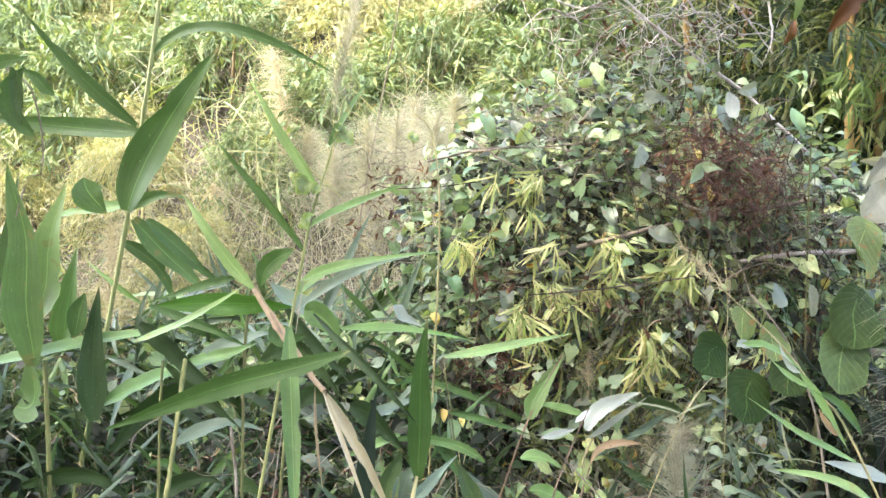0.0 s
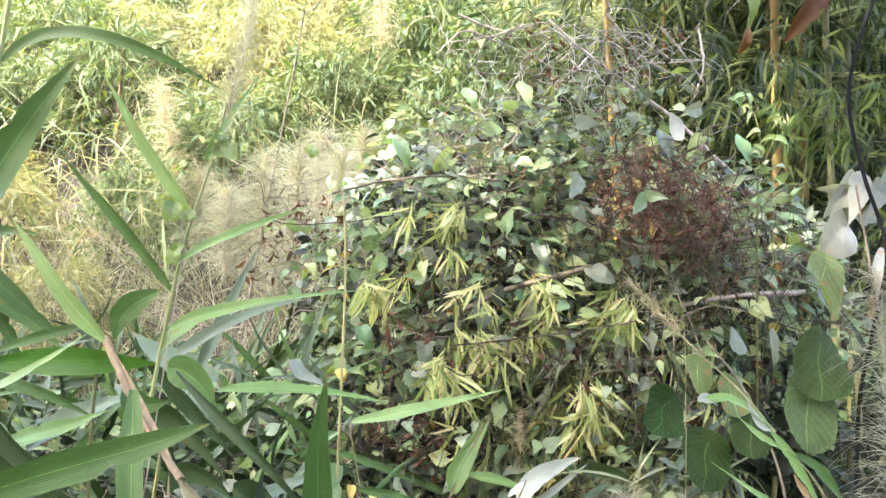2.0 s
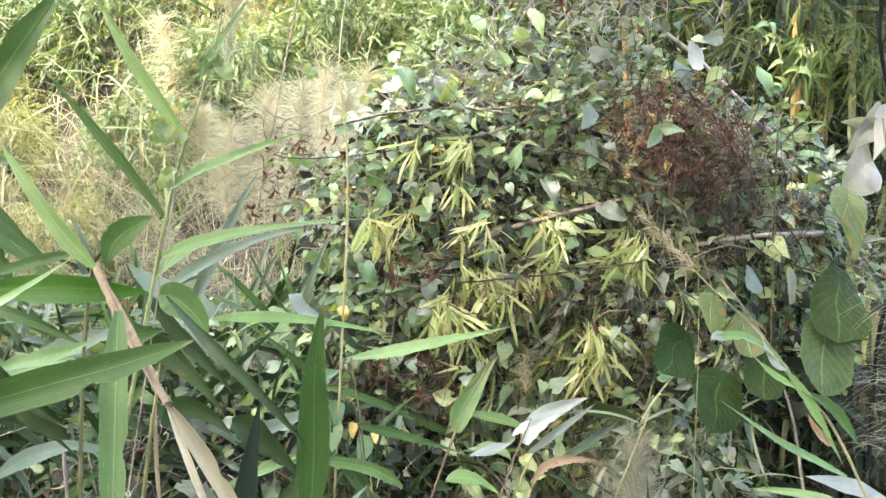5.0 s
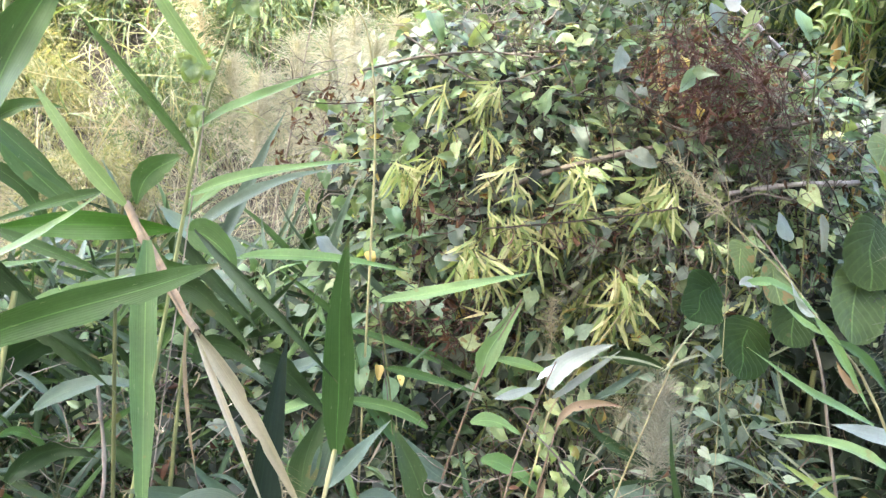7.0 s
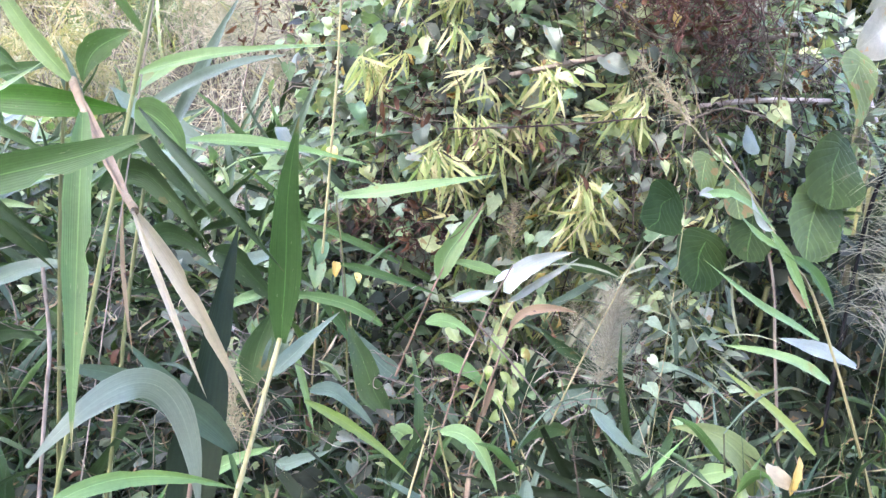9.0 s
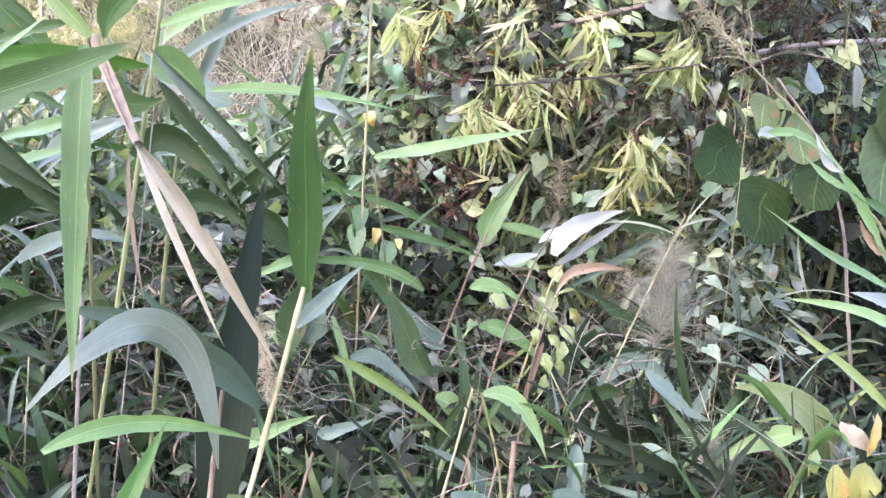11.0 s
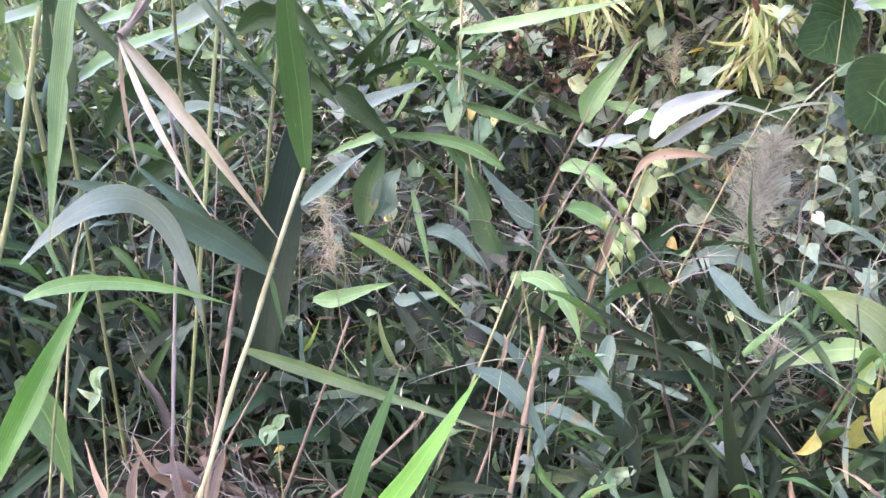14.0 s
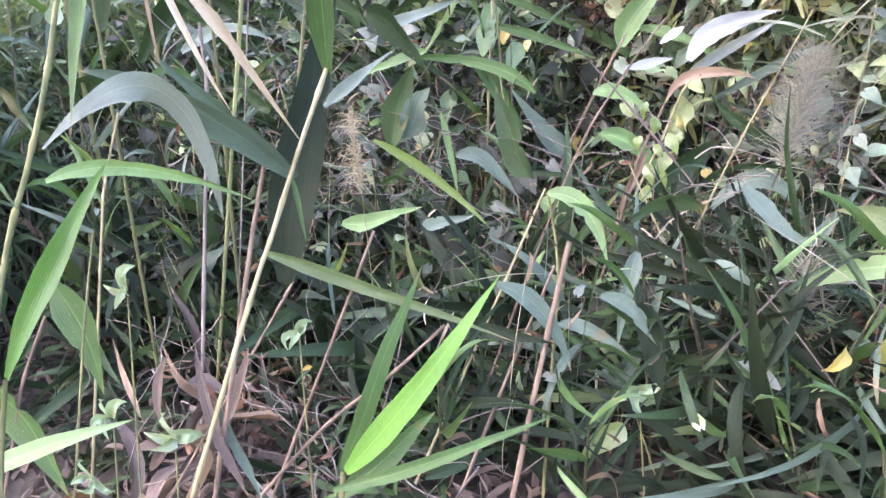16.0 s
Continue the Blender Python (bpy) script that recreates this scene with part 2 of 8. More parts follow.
# yellow-green leaf, brightened to carry sunlight on the hanging sprays
BAMBOO = leafy("bamboo_leaf_yellow_lit", (0.15, 0.25, 0.055), (0.3, 0.385, 0.12), (0.5, 0.53, 0.25), rough=0.5, thin=0.4, rib=1.1, veins=6, spots=0.3, size=0.4, dull=0.08)
BAMBOO_GREEN = leafy("bamboo_leaf_green", (0.048, 0.092, 0.016), (0.080, 0.140, 0.027), (0.136, 0.200, 0.048), rough=0.5, thin=0.4, rib=1.1, veins=6, spots=0.2, size=0.4, spec=0.25, dull=0.04)
# low tones carry the clump's shade, the pale end paints glints
BAMBOO_SHADED = leafy("bamboo_leaf_shaded", (0.012, 0.027, 0.008), (0.034, 0.066, 0.016), (0.2, 0.25, 0.07), rough=0.42, thin=0.35, rib=1.1, veins=6, spots=0.2, size=0.4, spec=0.25, dull=0.03)
HILL = leafy("hillside_leaf", (0.094, 0.131, 0.049), (0.167, 0.190, 0.080), (0.251, 0.249, 0.130), rough=0.65, thin=0.35, rib=1.1, veins=6, spots=0.3, size=0.5, spec=0.2, dull=0.12)
HILL_DARK = leafy("hillside_leaf_dark", (0.034, 0.075, 0.029), (0.063, 0.115, 0.038), (0.103, 0.161, 0.046), rough=0.6, thin=0.3, rib=1.1, veins=6, spots=0.3, size=0.5, spec=0.2, dull=0.15)
STRAW = leafy("dry_grass", (0.187, 0.165, 0.110), (0.275, 0.242, 0.165), (0.363, 0.325, 0.231), rough=0.7, thin=0.3, rib=1.0, veins=3, spots=0.2, spec=0.2, dull=0.05)
FEATHER = leafy("feathery_grass", (0.140, 0.170, 0.118), (0.202, 0.228, 0.165), (0.280, 0.299, 0.230), rough=0.7, thin=0.35, rib=1.0, veins=3, spots=0.2, spec=0.15, dull=0.1)
GRASS = leafy("green_grass", (0.075, 0.14, 0.045), (0.12, 0.195, 0.065), (0.19, 0.26, 0.1), rough=0.55, thin=0.3, rib=1.1, veins=4, spots=0.2)
# shaded copy of the reed leaf: deep shade put into its colour
REED_SHADE = leafy("reed_leaf_shaded", (0.0090, 0.0190, 0.0070), (0.0123, 0.0220, 0.0080), (0.0156, 0.0270, 0.0110), rough=0.5, thin=0.08, rib=1.2, veins=10, spots=0.04, spec=0.08, dull=0.1)
PETAL = leafy("cream_petal", (0.42, 0.38, 0.2), (0.48, 0.44, 0.25), (0.52, 0.48, 0.3), rough=0.6, thin=0.3, rib=1.0, veins=4, spots=0.1, spec=0.2, dull=0.0)
SERE = leafy("sere_brown_leaf", (0.037, 0.016, 0.007), (0.052, 0.022, 0.009), (0.070, 0.033, 0.013), rough=0.55, thin=0.3, rib=1.1, veins=8, side=0.9, spots=0.4, size=0.6, spot_color=(0.05, 0.02, 0.01), spec=0.25, dull=0.0)
SEED_LEAF = leafy("seedling_leaf", (0.11, 0.2, 0.09), (0.15, 0.25, 0.11), (0.2, 0.3, 0.14), rough=0.5, thin=0.3, rib=1.2, veins=9, side=0.8, spots=0.25, size=0.5, dull=0.1)
LITTER = leafy("rotting_litter", (0.035, 0.026, 0.017), (0.065, 0.048, 0.032), (0.115, 0.085, 0.058), rough=0.75, thin=0.1, rib=0.9, veins=8, spots=0.4, spot_color=(0.03, 0.022, 0.016), dull=0.0)
HEART_MINT = leafy("vine_leaf_mint", (0.106, 0.185, 0.106), (0.159, 0.244, 0.143), (0.223, 0.302, 0.185), rough=0.52, thin=0.3, rib=1.2, veins=9, side=0.8, spots=0.2, size=0.5, dull=0.1, spec=0.3)
FEATHER_PALE = leafy("pale_feathery_grass", (0.2850, 0.3193, 0.2266), (0.3800, 0.4120, 0.3090), (0.4750, 0.4944, 0.3914), rough=0.7, thin=0.4, rib=1.0, veins=3, spots=0.1, spec=0.2, dull=0.1)
# reed stem copy with the hollow's shade put into its colour
STEM_SHADED = woody("shaded_reed_stem", (0.03, 0.036, 0.015), (0.085, 0.085, 0.036), rough=0.7, scale=30)
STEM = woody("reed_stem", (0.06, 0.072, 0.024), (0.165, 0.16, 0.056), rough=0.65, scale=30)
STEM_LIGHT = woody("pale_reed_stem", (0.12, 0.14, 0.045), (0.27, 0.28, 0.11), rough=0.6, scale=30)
STALK = woody("dry_stalk", (0.070, 0.050, 0.030), (0.180, 0.132, 0.081), rough=0.7, scale=30)
STRAW_STEM = woody("straw_stem", (0.15, 0.135, 0.055), (0.31, 0.28, 0.135), rough=0.55, scale=30)
TAN = woody("broken_tan_stalk", (0.096, 0.066, 0.031), (0.180, 0.129, 0.065), rough=0.65, scale=60, stretch=(1, 0.1, 1))
TWIG = woody("dead_twig", (0.075, 0.06, 0.042), (0.235, 0.2, 0.155), rough=0.85, scale=25)
RED_TWIG = woody("reddish_twig", (0.0405, 0.0190, 0.0149), (0.1260, 0.0646, 0.0460), rough=0.85, scale=25)
BARK = woody("grey_bark", (0.125, 0.102, 0.085), (0.425, 0.381, 0.338), rough=0.85, scale=18, depth=0.006)
TRUNK = woody("tree_trunk_bark", (0.06, 0.05, 0.04), (0.21, 0.18, 0.145), rough=0.9, scale=14, depth=0.008)
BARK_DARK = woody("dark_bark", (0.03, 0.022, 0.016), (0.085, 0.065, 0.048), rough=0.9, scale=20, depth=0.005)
CULM = woody("bamboo_culm", (0.180, 0.108, 0.028), (0.375, 0.259, 0.084), rough=0.4, scale=9, stretch=(1, 1, 0.25))
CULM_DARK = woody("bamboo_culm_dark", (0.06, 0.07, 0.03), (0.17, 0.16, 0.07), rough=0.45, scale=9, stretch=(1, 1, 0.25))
CABLE = woody("black_cable", (0.003, 0.003, 0.003), (0.008, 0.008, 0.007), rough=0.95, scale=40)
FILM = woody("pale_plastic_scrap", (0.42, 0.5, 0.56), (0.66, 0.7, 0.73), rough=0.3, scale=40, stretch=(1, 1, 1))

SOIL = bpy.data.materials.new("soil_with_litter")
SOIL.use_nodes = True
nt = SOIL.node_tree
sn, sl = nt.nodes.new, nt.links.new
big, fine, sramp, tcs, sb = sn("ShaderNodeTexNoise"), sn("ShaderNodeTexVoronoi"), sn("ShaderNodeValToRGB"), sn("ShaderNodeTexCoord"), sn("ShaderNodeBump")
big.inputs["Scale"].default_value, big.inputs["Detail"].default_value, fine.inputs["Scale"].default_value = 2.2, 8.0, 22.0
sl(tcs.outputs["Object"], big.inputs["Vector"])
sl(tcs.outputs["Object"], fine.inputs["Vector"])
sramp.color_ramp.elements[0].color, sramp.color_ramp.elements[1].color = (0.012, 0.01, 0.007, 1), (0.055, 0.042, 0.028, 1)
sramp.color_ramp.elements.new(0.5).color = (0.026, 0.022, 0.014, 1)
sl(big.outputs[0], sramp.inputs[0])
sl(sramp.outputs[0], nt.nodes["Principled BSDF"].inputs["Base Color"])
nt.nodes["Principled BSDF"].inputs["Roughness"].default_value = 0.95
sb.inputs["Distance"].default_value = 0.02
sl(fine.outputs["Distance"], sb.inputs["Height"])
sl(sb.outputs[0], nt.nodes["Principled BSDF"].inputs["Normal"])


# ---- shapes ----
def make_mesh(name, V, F, UV, mat):
    """A mesh from arrays of corners (n, 3), four-cornered faces (k, 4) and a UV for each corner."""
    me = bpy.data.meshes.new(name)
    V, F, UV = np.asarray(V, np.float32), np.asarray(F, np.int32), np.asarray(UV, np.float32)
    me.vertices.add(len(V))
    me.vertices.foreach_set("co", V.ravel())
    me.loops.add(F.size)
    me.loops.foreach_set("vertex_index", F.ravel())
    me.polygons.add(len(F))
    me.polygons.foreach_set("loop_start", np.arange(0, F.size, 4, dtype=np.int32))
    me.polygons.foreach_set("loop_total", np.full(len(F), 4, np.int32))
    me.polygons.foreach_set("use_smooth", np.ones(len(F), bool))
    layer = me.uv_layers.new(name="UVMap")
    layer.data.foreach_set("uv", UV[F.ravel()].ravel())
    me.update(calc_edges=True)
    me.materials.append(mat)
    return me


def part(name, me, parent, label="", m=None):
    ob = new(name, me)
    ob.parent = parent
    if m is not None:
        ob.matrix_basis = m
    return tagged(ob, label) if label else ob


def thing(name, label, category, at=(0, 0, 0), group="", kind=""):
    ob = new(name)
    ob.empty_display_size = 0.05
    ob.location = at
    return tagged(ob, label, category, group, kind)


def sheet(n, m):
    """Faces and UV of a strip of n by m cells."""
    i = np.arange(n * (m + 1)).reshape(n, m + 1)[:, :-1].ravel()
    F = np.stack([i, i + 1, i + m + 2, i + m + 1], 1)
    s, u = np.meshgrid(np.linspace(0, 1, n + 1), np.linspace(0, 1, m + 1), indexing="ij")
    return F, np.stack([u.ravel(), s.ravel()], 1)


def lance(s):
    """Width of a long grass blade along its length."""
    return np.clip(0.3 + 0.7 * np.sin(np.clip(s / 0.32, 0, 1) * np.pi / 2), 0, 1) * np.clip(1 - ((s - 0.3).clip(0) / 0.7) ** 1.7, 0.008, 1)


def slim(s):
    return np.sin(np.pi * np.clip(s, 0.02, 0.992)) ** 0.85


def heart(s):
    """Broad at the base, drawn out into a point."""
    return np.clip(np.sqrt(np.clip(s, 0.02, 1) / 0.26), 0, 1) * np.clip(1 - ((s - 0.26).clip(0) / 0.74) ** 1.25, 0.012, 1) ** 1.15


def egg(s):
    """Ovate, rounded at the stalk and pointed at the tip."""
    return np.clip(np.sin(np.pi * np.clip(s, 0, 1) ** 0.62), 0, 1) ** 0.62 * (1 - 0.35 * s**2)


def disc(s):
    """Broad and nearly round, with a short point."""
    return np.sqrt(np.clip(1 - (2 * np.clip(s, 0, 1) ** 0.86 - 1) ** 2, 0, 1)) ** 0.9 * np.clip((1.0 - s) / 0.1, 0, 1) ** 0.35


def flat_leaf(length, width, n, m, form, bend=0.4, fold=0.25, lobe=0.0, wave=0.0, seed=0):
    """A leaf along +y from its stalk, its face up, bent down by `bend` radians in all."""
    F, UV = sheet(n, m)
    u, s = UV[:, 0] - 0.5, UV[:, 1]
    w = form(s)
    x = u * 2 * width / 2 * w
    a = bend * s
    y = np.where(abs(bend) > 1e-3, np.sin(a) / (bend if abs(bend) > 1e-3 else 1), s) * length
    z = -(1 - np.cos(a)) / (bend if abs(bend) > 1e-3 else 1) * length
    y = y - lobe * length * np.abs(2 * u) ** 1.5 * (1 - s) ** 3
    z = z + fold * np.abs(x) + wave * length * np.sin(s * 11 + seed) * np.abs(2 * u) ** 2
    return np.stack([x, y, z], 1), F, UV


def bezier(a, b, c, n, even=True):
    """Points of a curve that starts at a, passes b half way and ends at c, and the ways along it."""
    a, b, c = (np.array(p, float) for p in (a, b, c))
    k = 2 * b - (a + c) / 2
    s = np.linspace(0, 1, n + 1)[:, None] if even else 0.5 - 0.5 * np.cos(np.pi * np.linspace(0, 1, n + 1)[:, None])
    return (1 - s) ** 2 * a + 2 * s * (1 - s) * k + s**2 * c, 2 * (1 - s) * (k - a) + 2 * s * (c - k)


def unit(v):
    return v / (np.linalg.norm(v, axis=-1, keepdims=True) + 1e-9)


def blade(plant, base, mid, tip, width, mat, twist=0.0, name="leaf", label="", form=lance, fold=0.22, curl=0.0, n=18):
    """A long leaf of a grass: from base through mid to tip; twist turns its face about its length, in degrees."""
    g = np.random.default_rng(int(abs(base[0] * 7919 + tip[2] * 104729 + width * 1e6)) % 100003)
    grassy = form is lance or form is slim
    if form is disc:
        mid, tip = (np.add(base, np.subtract(q, base) * 0.82) for q in (mid, tip))
        width = width * 1.1
    if form is egg or form is disc:
        a = g.uniform(-1.25, 1.25) if form is egg else g.uniform(-0.5, 0.5)
        c, d = math.cos(a), math.sin(a)
        mid, tip = ([base[0] + c * (q[0] - base[0]) + d * (q[2] - base[2]), q[1], base[2] - d * (q[0] - base[0]) + c * (q[2] - base[2])] for q in (mid, tip))
        fold = fold + g.uniform(0.0, 0.35) * (form is egg)
    C, T = bezier(base, mid, tip, n, grassy)
    T = unit(T)
    front = unit(np.array([0.15, -1.0, 0.08]))
    side = unit(np.cross(T, front))
    face = unit(np.cross(side, T))
    s = np.linspace(0, 1, n + 1) if grassy else 0.5 - 0.5 * np.cos(np.pi * np.linspace(0, 1, n + 1))
    C = C + side * (g.normal(0, 0.05) * width * np.sin(s * np.pi * g.uniform(1.2, 2.6)) * s * (1 - s) * 4)[:, None]
    a = np.radians(twist) + curl * (s - 0.4)
    if grassy:
        a = a + g.normal(0, 0.28) * (s - 0.35) + 0.16 * np.sin(s * g.uniform(4, 9) + g.uniform(0, 6))
    side, face = side * np.cos(a)[:, None] + face * np.sin(a)[:, None], face * np.cos(a)[:, None] - side * np.sin(a)[:, None]
    cells = 4 if grassy else 8
    F, UV = sheet(n, cells)
    UV[:, 1] = np.repeat(s, cells + 1)
    u = np.linspace(-1, 1, cells + 1)
    w = form(s) * width / 2
    span = np.tile(u, (n + 1, 1))
    if grassy:
        span = np.where(span < 0, span * g.uniform(0.86, 1.06), span * g.uniform(0.86, 1.06))
        span[:, [0, -1]] *= 1 + g.normal(0, 0.022, (n + 1, 2))
        if width > 0.016 and g.uniform() < 0.55:
            for _ in range(g.integers(1, 3)):
                span[g.integers(n // 3, n - 1), g.choice([0, -1])] *= g.uniform(0.55, 0.85)
        fold = fold * g.uniform(1.2, 2.2)
    ripple = 0.06 * np.sin(s * g.uniform(14, 30) + g.uniform(0, 6))[:, None] * (u**2)[None] * np.where(u < 0, 1.0, g.uniform(-1, 1))[None]
    if form is egg:
        ripple = ripple * 2.5 - 0.25 * (s[:, None] - 0.3) ** 2 * np.abs(u)[None]
        span[:, [0, -1]] *= 1 + g.normal(0, 0.015, (n + 1, 2))
    if form is disc:
        ripple = 0.02 * np.sin(s[:, None] * 44 - np.abs(u)[None] * 9) * np.abs(u)[None] ** 0.5 - 0.2 * (s[:, None] - 0.45) ** 2 * np.abs(u)[None] + 0.05 * np.sin(s * 7 + g.uniform(0, 6))[:, None] * (u**3)[None]
        span[:, [0, -1]] *= 1 + g.normal(0, 0.03, (n + 1, 2))
    sag = np.zeros((n + 1, cells + 1))
    if form is disc or form is egg:
        sag = -0.2 * width * (u**2)[None] * ((1 - s) ** 2)[:, None]
    V = C[:, None] + T[:, None] * sag[..., None] + side[:, None] * (span * w[:, None])[..., None] + face[:, None] * ((np.abs(u)[None] * fold + ripple) * w[:, None])[..., None]
    at = np.array(plant.location) if plant else 0
    return part(name, make_mesh(name, V.reshape(-1, 3) - at, F, UV, mat), plant, label)


def tube(C, r, sides=6):
    """Corners, faces and UV of a round rod along points C with radii r."""
    C = np.asarray(C, float)
    T = unit(np.gradient(C, axis=0))
    ref = np.where(np.abs(T[:, 2:3]) > 0.9, [[1.0, 0, 0]], [[0, 0, 1.0]])
    A = unit(np.cross(T, ref))
    B = np.cross(T, A)
    a = np.linspace(0, 2 * np.pi, sides + 1)
    r = np.broadcast_to(r, len(C))
    V = C[:, None] + r[:, None, None] * (A[:, None] * np.cos(a)[None, :, None] + B[:, None] * np.sin(a)[None, :, None])
    F, UV = sheet(len(C) - 1, sides)
    return V.reshape(-1, 3), F, UV


def smooth(points, n=24):
    """A smooth line through a few points."""
    p = np.asarray(points, float)
    p = np.vstack([2 * p[0] - p[1], p, 2 * p[-1] - p[-2]])
    out = []
    for t in np.linspace(0, len(p) - 3, n + 1):
        i = min(int(t), len(p) - 4)
        f = t - i
        a, b, c, d = p[i : i + 4]
        out.append(0.5 * (2 * b + (c - a) * f + (2 * a - 5 * b + 4 * c - d) * f**2 + (3 * b - 3 * c + d - a) * f**3))
    return np.array(out)


def stem(plant, points, r0, r1, mat, name="stem", label="", nodes=0, n=24, sides=7, rough=0.0, seed=1):
    C = smooth(points, n)
    r = np.linspace(r0, r1, n + 1)
    if nodes:
        r = r * (1 + 0.3 * np.exp(-(((np.linspace(0, nodes, n + 1) + 0.3) % 1 - 0.5) ** 2) / 0.004))
    if rough:
        g = np.random.default_rng(seed)
        C = C + g.normal(0, rough, C.shape)
        r = r * g.uniform(0.8, 1.2, len(r))
    V, F, UV = tube(C, r, sides)
    return part(name, make_mesh(name, V - (np.array(plant.location) if plant else 0), F, UV, mat), plant, label)


def joined(pieces):
    V, F, UV, k = [], [], [], 0
    for v, f, uv in pieces:
        V.append(v), F.append(f + k), UV.append(uv)
        k += len(v)
    return np.vstack(V), np.vstack(F), np.vstack(UV)


def frames_of(P, D, up, scale, roll):
    """Matrices (k, 3, 3) that turn +y to D with the face towards up, rolled and scaled."""
    D = unit(D)
    X = unit(np.cross(D, up))
    Z = np.cross(X, D)
    c, s = np.cos(roll)[:, None], np.sin(roll)[:, None]
    X, Z = c * X + s * Z, c * Z - s * X
    return np.stack([X, D, Z], 2) * np.asarray(scale)[:, None, None]


def scattered(shapes, P, R, pick):
    """Copies of a few leaf shapes at places P, turned by R, as one mesh's arrays."""
    out = []
    for k, (v, f, uv) in enumerate(shapes):
        w = np.where(pick == k)[0]
        if not len(w):
            continue
        V = np.einsum("kij,nj->kni", R[w], v) + P[w][:, None]
        F = f[None] + (np.arange(len(w)) * len(v))[:, None, None]
        out.append((V.reshape(-1, 3), F.reshape(-1, 4), np.tile(uv, (len(w), 1))))
    return joined(out)


def mat4(P, R):
    m = np.eye(4)
    m[:3, :3], m[:3, 3] = R, P
    return Matrix(m.tolist())

HEAP = (-0.675, 1.184)


# ---- ground and hillside ----
def ground_z(x, y):
    x, y = np.asarray(x, float), np.asarray(y, float)
    rise = np.clip(y - 3.1 - 0.15 * np.sin(x * 1.3), 0, None)
    z = 0.78 * rise - 0.012 * rise**2
    z = np.where(rise > 30, 0.78 * 30 - 0.012 * 900 + (rise - 30) * 0.03, z)
    z = z + 0.10 * np.sin(x * 1.7 + 0.6) * np.sin(y * 1.3) + 0.05 * np.sin(x * 4.1) * np.cos(y * 3.7) + 0.35 * np.sin(x * 0.31 + 2) * np.clip(rise / 3, 0, 1)
    # unseen bank added behind the path to block low light
    back = np.clip(-2.2 - y, 0, 12)
    return z - 0.05 + 0.75 * back


axis = np.sign(np.linspace(-1, 1, 141)) * (np.abs(np.linspace(-1, 1, 141)) * 8 + np.abs(np.linspace(-1, 1, 141)) ** 7 * 900)
gx, gy = np.meshgrid(axis, axis + 3, indexing="ij")
F, UV = sheet(140, 140)
V = np.stack([gx.ravel(), gy.ravel(), ground_z(gx, gy).ravel()], 1)
ground = tagged(new("ground", make_mesh("ground", V, F[:, ::-1], UV, SOIL)), "dark soil strewn with dead leaves, rising into a hillside", "ground", kind="structure")

rng = np.random.default_rng(7)
SPRIG = [flat_leaf(0.12, 0.013, 5, 2, slim, b, 0.3) for b in (0.3, 0.8, 1.3)]
OVAL = [flat_leaf(0.06, 0.022, 5, 2, slim, b, 0.25) for b in (0.3, 0.7, -0.2)]
SCRAP = [flat_leaf(0.11, w, 6, 2, lance, b, 0.7, wave=0.02) for b, w in ((1.0, 0.008), (2.0, 0.0065), (2.8, 0.009))]
HEARTS = [flat_leaf(0.105, w, 8, 4, heart, b, f, 0.22, 0.022, k) for k, (b, f, w) in enumerate([(0.6, 0.3, 0.074), (1.1, 0.15, 0.082), (0.3, 0.5, 0.066), (1.5, 0.3, 0.078)])]


def shrub_mesh(n, spread, height, shapes, seed, mat, sprays=True, lift=0.25):
    """Leaves in sprays on thin shoots, thicker outside, with gaps."""
    g = np.random.default_rng(seed)
    k = n // 9
    a, h = g.uniform(0, 2 * np.pi, k), g.uniform(0.05, 1, k) ** 0.8
    r = spread * np.sqrt(g.uniform(0.05, 1, k)) * np.sqrt(np.clip(1.08 - h**2, 0, 1))
    C = np.stack([r * np.cos(a), r * np.sin(a), h * height], 1)
    out = unit(np.stack([np.cos(a), np.sin(a), g.uniform(-0.5, 0.7, k)], 1) + g.normal(0, 0.35, (k, 3)))
    P = np.repeat(C, 9, 0) + np.repeat(out, 9, 0) * g.uniform(0, 0.16, (k * 9, 1)) * spread + g.normal(0, 0.02, (k * 9, 3))
    D = np.repeat(out, 9, 0) + g.normal(0, 0.55, (k * 9, 3)) - np.array([0, 0, lift])
    up = np.tile([0.0, 0, 1], (k * 9, 1)) + g.normal(0, 0.35, (k * 9, 3))
    R = frames_of(P, D, up, g.uniform(0.6, 1.3, k * 9), g.normal(0, 0.4, k * 9))
    return make_mesh("crown", *scattered(shapes, P, R, g.integers(0, len(shapes), k * 9)), mat)


def twig_mesh(spread, height, count, seed, mat, r=0.006):
    g = np.random.default_rng(seed)
    rods = []
    for _ in range(count):
        a, l = g.uniform(0, 6.28), g.uniform(0.5, 1)
        end = np.array([math.cos(a) * spread * g.uniform(0.3, 0.95), math.sin(a) * spread * g.uniform(0.3, 0.95), height * l])
        mid = end * [0.35, 0.35, 0.55] + g.normal(0, 0.04, 3)
        rods.append(tube(smooth([(0, 0, -0.05), mid, end], 6), np.linspace(r, r * 0.3, 7), 4))
    return make_mesh("branch_frame", *joined(rods), mat)


